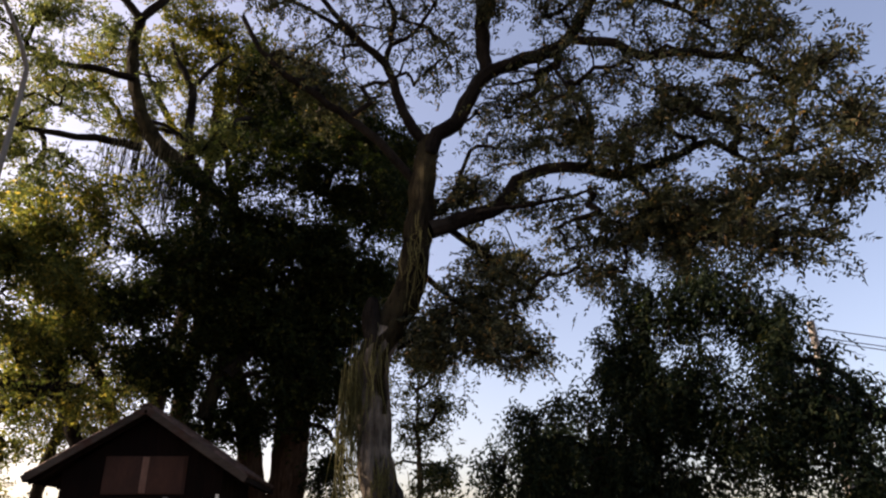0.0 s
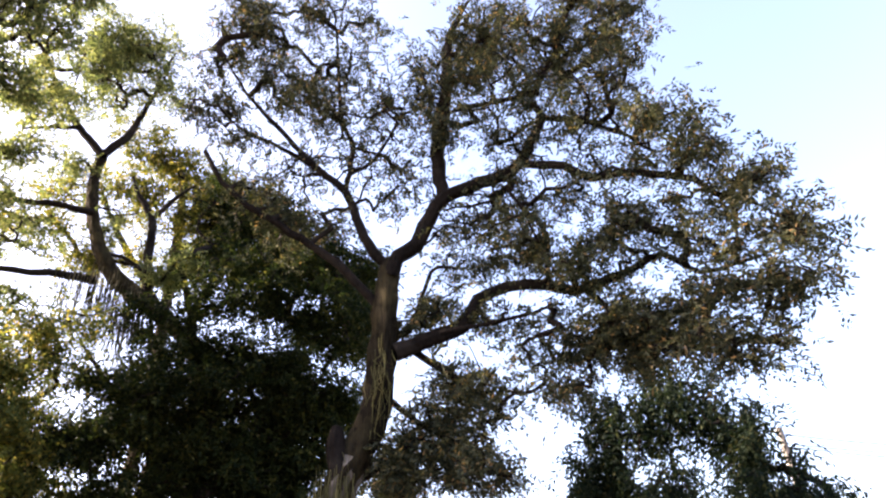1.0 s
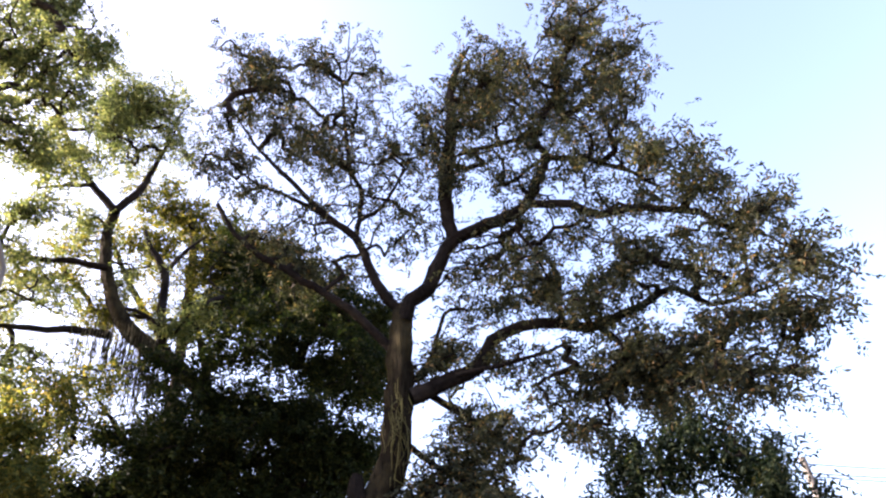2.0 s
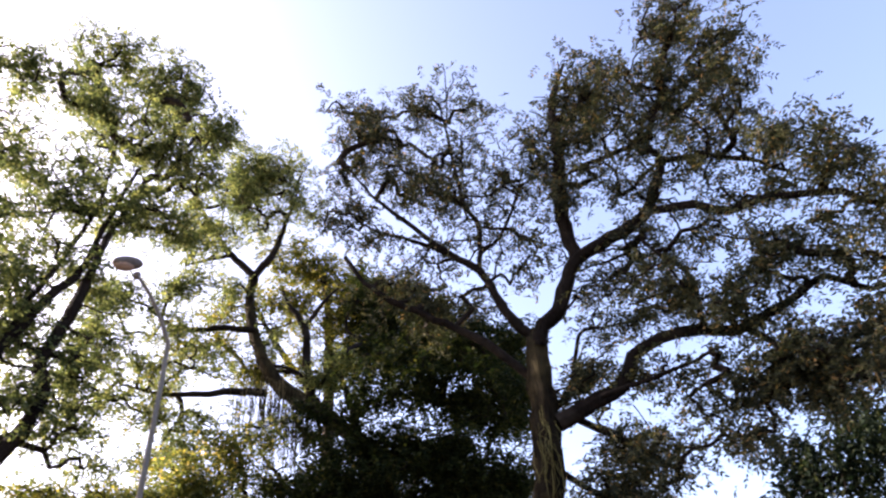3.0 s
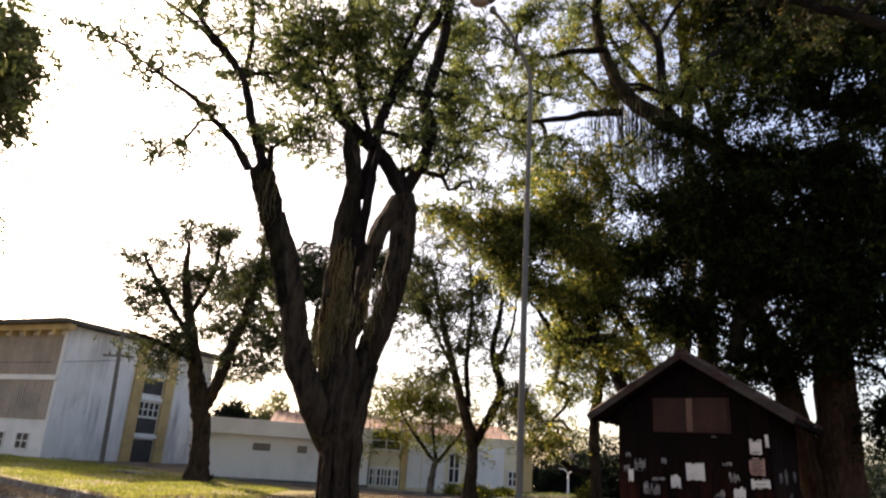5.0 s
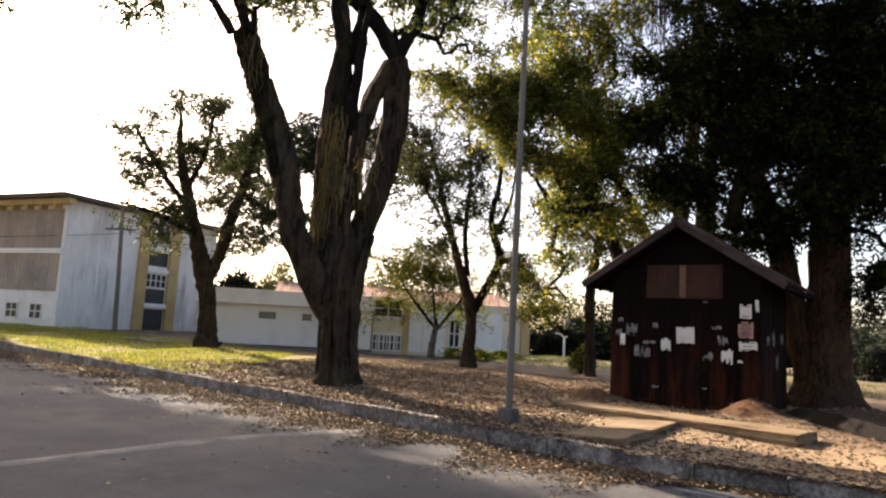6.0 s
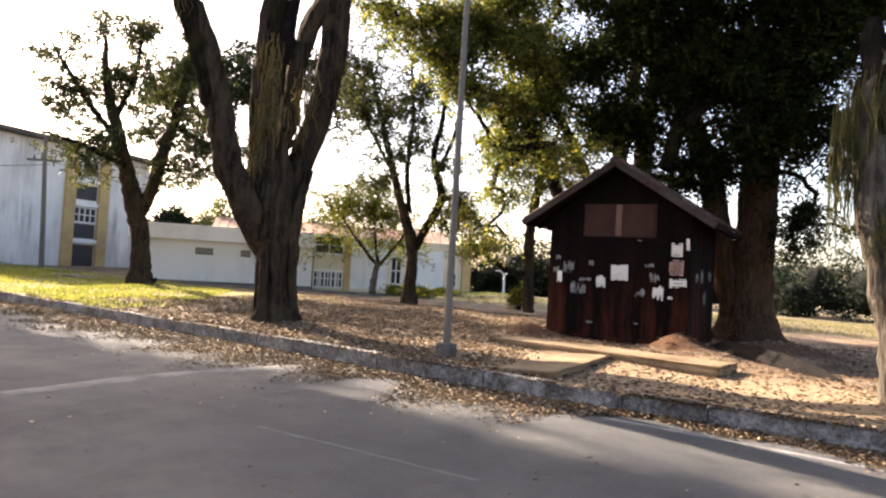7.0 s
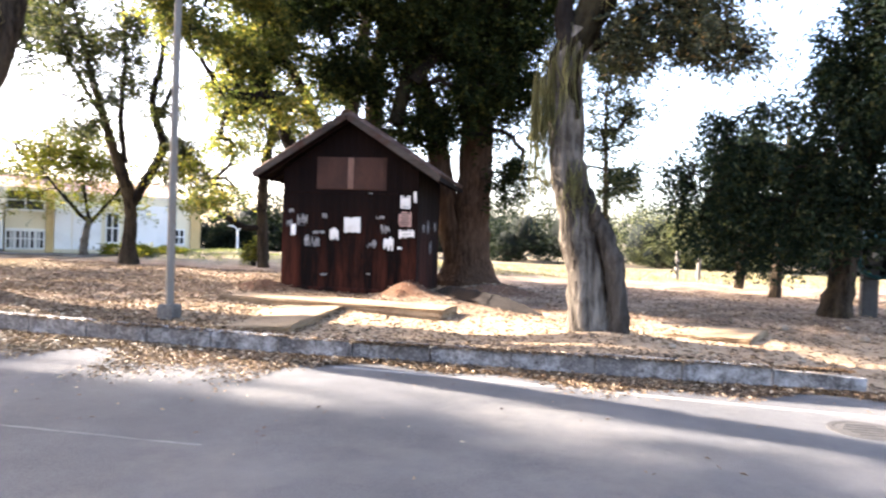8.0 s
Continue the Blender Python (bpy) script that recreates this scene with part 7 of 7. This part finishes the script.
# ---- poles, cables, small things ----
pole = thing("utility_pole", (-37.95, 20.35, 0.2), "grey wooden utility pole with a crossarm", "utility pole")
link("post", ring_tube([(0, 0, -0.1, 0.14), (-0.06, -0.1, 3.4, 0.12), (-0.14, -0.25, 7.3, 0.10)]), WOOD_POST, pole)
part("crossarm", box((1.8, 0.1, 0.12), (-0.13, -0.22, 6.1), 0.015, rz=35), WOOD_POST, pole)
for k in (-0.6, -0.2, 0.5):
    bm = bmesh.new()
    bmesh.ops.create_cone(bm, segments=8, radius1=0.06, radius2=0.03, depth=0.2, cap_ends=True, matrix=pose(k * math.cos(radians(35)), k * math.sin(radians(35)) - 0.22, 6.25))
    part("insulator", bm, CONCRETE, pole)
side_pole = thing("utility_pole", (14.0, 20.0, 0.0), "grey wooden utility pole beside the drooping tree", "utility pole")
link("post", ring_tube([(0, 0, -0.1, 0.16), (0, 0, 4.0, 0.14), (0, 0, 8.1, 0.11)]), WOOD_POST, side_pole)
far_pole = thing("utility_pole", (40.0, 26.0, 0.0), "grey wooden utility pole far along the road", "utility pole")
link("post", ring_tube([(0, 0, -0.1, 0.16), (0, 0, 4.0, 0.14), (0, 0, 8.8, 0.11)]), WOOD_POST, far_pole)
for k, (a, b, sag) in enumerate((((-37.95, 20.35, 6.3), (-28.2, 27.4, 4.2), 0.3), ((-37.95, 20.35, 6.1), (-62, 7, 5.8), 0.5),
                                 ((14.0, 20.0, 7.9), (40.0, 26.0, 8.6), 0.5), ((14.0, 20.0, 7.6), (40.0, 26.0, 8.3), 0.5), ((14.0, 20.0, 7.5), (40.0, 26.0, 8.1), 0.55))):
    s = np.linspace(0, 1, 18)[:, None]
    pts = np.array(a) + (np.array(b) - np.array(a)) * s - np.array([0, 0, sag]) * 4 * s * (1 - s)
    tagged(link("cable", tubes_mesh("cable", [(pts, np.full(18, 0.018))], 5), CABLE), "thin black overhead cable", "cable", "overhead cables")

far_lamp = thing("garden_lamp", (-17.2, 35.2, 0.1), "slim white garden lamp with two bent arms", "street lamp")
link("post", ring_tube([(0, 0, 0, 0.07), (0, 0, 0.9, 0.06), (0, 0, 1.45, 0.05)]), PAINT_WHITE, far_lamp)
for reach in (-0.34, 0.62):
    link("arm", ring_tube([(0, 0, 1.4, 0.04), (reach * 0.4, 0, 1.56, 0.035), (reach, 0, 1.64, 0.03)], 8), PAINT_WHITE, far_lamp)
    part("lamp_head", box((0.26, 0.13, 0.07), (reach * 1.2, 0, 1.65), 0.02), PAINT_WHITE, far_lamp)


def shrub(base, half, n, leaf, material, seed, label):
    """A low bush: thin stems from one root, leaves in small pads over an uneven shell."""
    rng = np.random.default_rng(seed)
    root = thing("shrub", base, label, "shrub")
    half = np.array(half)
    pads = 46
    out = unit(rng.normal(size=(pads, 3)))
    out[:, 2] = np.abs(out[:, 2]) * 1.2 - 0.25
    centre = out * half * rng.uniform(0.45, 1.0, pads)[:, None] + np.array([0, 0, half[2] * 0.55])
    centre[:, 2] = np.maximum(centre[:, 2], 0.12)
    stems = []
    for c in centre:
        k = np.linspace(0, 1, 4)[:, None]
        stems.append((c * k + rng.normal(size=(4, 3)) * 0.03 * k, np.array([0.016, 0.012, 0.009, 0.005])))
    link("stems", tubes_mesh("stems", stems, 4), BARK_THIN, root, kind="stuff")
    which = rng.integers(0, pads, n)
    p = centre[which] + rng.normal(size=(n, 3)) * half * 0.13
    way = unit(rng.normal(size=(n, 3)) + out[which] * 0.7)
    side = unit(np.cross(way, rng.normal(size=(n, 3))))
    link("foliage", leaf_cloud("foliage", p, way, side, rng.uniform(0.6, 1.3, n) * leaf, leaf * 0.45), material, root, kind="stuff")


shrub((-18.9, 27.9, 0.12), (1.5, 0.7, 0.4), 1700, 0.15, LEAF_YELLOW, 81, "low yellow-green shrub before the cream building")
shrub((-17.6, 29.4, 0.12), (1.0, 0.7, 0.35), 1000, 0.15, LEAF_YELLOW, 82, "low yellow-green shrub beside the grass mound")
shrub((-11.55, 25.1, 0.12), (0.55, 0.5, 0.75), 1500, 0.13, LEAF_SUNNY, 83, "small light green shrub beside a thin tree")
shrub((-34.9, 26.0, 0.2), (1.9, 1.4, 2.8), 4600, 0.3, LEAF_FAR, 84, "dark rounded shrub rising behind the low white roof")

shrub((-35.9, 30.3, 0.2), (2.4, 2.0, 3.4), 4200, 0.28, LEAF_PALE, 85, "pale leafy shrub rising behind the low white roof")
shrub((-30.2, 34.7, 0.2), (2.2, 2.0, 3.6), 4600, 0.26, LEAF_GREY, 86, "grey-green leafy shrub behind the terracotta roof")


def walkway(points, width):
    """A thin concrete strip laid on the ground."""
    line = smooth_line([(*p, 0, 0) for p in points], 0.4)[:, :2]
    t = unit(np.gradient(line, axis=0))
    nrm = np.stack([-t[:, 1], t[:, 0]], -1)
    vs = []
    for p, q in zip(line, nrm):
        for sgn, drop in ((-1, -0.12), (-1, 0.05), (0, 0.055), (1, 0.05), (1, -0.12)):
            xy = p + q * sgn * width / 2
            vs.append((*xy, float(ground_z(*xy)) + drop))
    fs = [(5 * k + c, 5 * k + c + 1, 5 * k + 6 + c, 5 * k + 5 + c) for k in range(len(line) - 1) for c in range(4)]
    return quick_mesh("walkway", np.array(vs), [np.array(fs)])


tagged(link("walkway", walkway([(-32.5, 17.6), (-29.0, 20.2), (-24.0, 25.4), (-21.4, 26.6), (-18.6, 29.6)], 1.9), CONCRETE), "grey concrete walkway along the white buildings", "walkway", kind="structure")

for x, y, h in ((5.0, 28.6, 1.15), (5.9, 28.9, 0.9)):
    p = thing("fence_post", (x, y, 0.15), "pale wooden post at the edge of the field", "post", "posts by the field")
    link("post", ring_tube([(0, 0, -0.1, 0.09), (0, 0, h * 0.6, 0.085), (0.02, 0, h, 0.07)], 8), WOOD_POST, p)


def shell_of(radius, thick):
    """A rounded hood, open towards the road and below."""
    bm = bmesh.new()
    bmesh.ops.create_uvsphere(bm, u_segments=28, v_segments=18, radius=radius)
    bmesh.ops.delete(bm, geom=[f for f in bm.faces if f.calc_center_median().normalized() @ Vector((-0.25, -0.92, -0.3)) > 0.66], context="FACES")
    bmesh.ops.solidify(bm, geom=bm.faces, thickness=thick)
    bmesh.ops.translate(bm, verts=bm.verts, vec=(0.16, 0.05, 1.42))
    return bm


def build_phone():
    t = thing("phone_booth", (6.78, 15.81, 0.1), "public telephone under a faded teal shell on a wide grey post", "telephone")
    part("post", box((0.34, 0.16, 1.15), (0.02, 0.16, 0.5), 0.04), IRON, t)
    part("shell", shell_of(0.56, 0.03), TEAL, t, "rounded teal plastic shell", True)
    # black inner shell, added so that the hood's inside is black
    part("lining", shell_of(0.515, 0.015), PHONE, t, "black shell lining", True)
    unit_box = part("telephone", box((0.28, 0.2, 0.42), (0.16, 0.32, 1.36), 0.03), PHONE, t, "dark telephone unit")
    part("keypad", box((0.12, 0.015, 0.12), (0.14, 0.213, 1.38), 0.004), PAPER, unit_box, "pale keypad plate")
    part("handset", box((0.05, 0.06, 0.24), (0.0, 0.21, 1.38), 0.02), PHONE, unit_box)


build_phone()

bm = bmesh.new()
bmesh.ops.create_cone(bm, segments=28, radius1=0.26, radius2=0.26, depth=0.012, cap_ends=True)
cover = thing("drain_cover", (2.75, 6.35, float(road_z(2.75, 6.35)) + 0.004), "rusty round iron drain cover in the asphalt", "drain cover")
part("plate", bm, IRON, cover)
for k in range(5):
    part("ridge", box((0.42 - 0.08 * abs(k - 2), 0.025, 0.008), (0, -0.16 + k * 0.08, 0.008), 0.002), IRON, cover)
bm = bmesh.new()
for k in range(28):
    a = 2 * math.pi * k / 28
    box((0.068, 0.05, 0.012), (0.29 * math.cos(a), 0.29 * math.sin(a), 0.0), 0, bm, math.degrees(a) + 90)
part("frame", bm, IRON, cover)

rng = random.Random(77)
for k, (x, y, s) in enumerate(((4.0, 12.6, 0.10), (4.9, 11.6, 0.09), (5.2, 13.0, 0.07), (1.6, 9.3, 0.06), (3.1, 9.0, 0.05))):
    bm = bmesh.new()
    bmesh.ops.create_icosphere(bm, subdivisions=2, radius=s)
    for v in bm.verts:
        v.co *= 1 + rng.uniform(-0.2, 0.2)
        v.co.z *= 0.6
    tagged(link("stone", mesh_of("stone", bm, True), HULL, m=pose(x, y, float(ground_z(x, y)) + s * 0.3, 0, 0, rng.uniform(0, 360))), "small pale stone lying on the soil", "stone", "stones on the ground")


# ---- leaf litter and grass ----
def litter(name, label, seed, n, place, size, material, lie=0.25):
    rng = np.random.default_rng(seed)
    x, y = place(rng, n)
    z = np.where(y < kerb_y(x) - 0.02, road_z(x, y) + 0.008 + rng.uniform(0, 0.03, n) * np.exp(-(kerb_y(x) - y) / 0.2), ground_z(x, y) + 0.012)
    on_kerb = (y >= kerb_y(x) - 0.02) & (y < kerb_y(x) + 0.2) & (x < 3.4)
    z = np.where(on_kerb, np.maximum(z, 0.185), z)
    a = rng.uniform(0, 2 * np.pi, n)
    way = unit(np.c_[np.cos(a), np.sin(a), rng.normal(size=n) * lie])
    side = unit(np.c_[-np.sin(a), np.cos(a), rng.normal(size=n) * lie * 1.4])
    ln = rng.uniform(0.6, 1.4, n) * size
    tagged(link(name, leaf_cloud(name, np.c_[x, y, z], way, side, ln, ln * 0.45, 0.3), material), label, "leaf litter", kind="stuff")


def along_kerb(rng, n):
    x = -30 + 34.0 * rng.uniform(0, 1, n) ** 0.8
    drift = np.where(x < -6, 1.1, 0.75) + 0.35 * np.sin(1.3 * x + 0.5) * np.where(x < -6, 0.5, 1) + 0.25 * np.sin(3.7 * x)
    return x, kerb_y(x) - np.abs(rng.normal(size=n)) ** 1.1 * np.where(x < -3, 0.62, 0.27) * drift - 0.01


def on_lawn(rng, n):
    x = np.where(rng.uniform(0, 1, n) < 0.78, rng.uniform(-20, -3.5, n), rng.uniform(-3.5, 9, n))
    return x, kerb_y(x) + 0.22 + rng.uniform(0, 1, n) ** 1.5 * 13


def on_road(rng, n):
    x = rng.uniform(-16, 9, n)
    return x, rng.uniform(0, 7.8, n)


litter("leaf_litter", "dry brown leaves drifted against the kerb", 51, 125000, along_kerb, 0.06, DRY)
litter("leaf_litter", "dry brown leaves scattered over the soil", 52, 60000, on_lawn, 0.075, DRY)
litter("leaf_litter", "a few stray dry leaves on the asphalt", 53, 420, on_road, 0.05, DRY)


def blades(name, label, seed, n, place, height, material):
    rng = np.random.default_rng(seed)
    x, y = place(rng, n)
    base = np.c_[x, y, ground_z(x, y) - 0.01]
    way = unit(np.c_[rng.normal(size=(n, 2)) * 0.5, np.ones(n)])
    a = rng.uniform(0, np.pi, n)
    side = np.c_[np.cos(a), np.sin(a), np.zeros(n)]
    tagged(link(name, leaf_cloud(name, base, way, side, rng.uniform(0.5, 1.4, n) * height, height * 0.22, 0.1), material), label, "grass", kind="stuff")


def lawn_patch(rng, n):
    x = -14 - rng.uniform(0, 1, n) ** 0.8 * 30
    y = kerb_y(x) + 0.2 + rng.uniform(0, 1, n) * np.clip(13 + (-14 - x) * 0.1, 8, 16)
    keep = (y < 20.5 - 1.2 * np.clip(x + 23, 0, 9)) & (np.sin(0.9 * x + 1.1 * y) + np.sin(1.7 * x - 0.8 * y + 1) + rng.normal(size=n) > -0.6 + 1.6 * np.clip((x + 18) / 4, 0, 1))
    return x[keep].repeat(2)[:n] if keep.sum() * 2 >= n else np.resize(x[keep], n), y[keep].repeat(2)[:n] if keep.sum() * 2 >= n else np.resize(y[keep], n)


def field(rng, n):
    return rng.uniform(-9, 22, n), rng.uniform(26, 38, n)


def mound(rng, n):
    return -15.5 + rng.normal(size=n) * 2.4, 30.0 + rng.normal(size=n) * 1.4


blades("grass", "short green sunlit grass on the lawn", 61, 42000, lawn_patch, 0.11, GRASS)
blades("grass", "pale dry grass on the far field", 62, 20000, field, 0.13, STRAW)
blades("grass", "green grass on a low mound", 63, 4000, mound, 0.12, LEAF_GREEN)
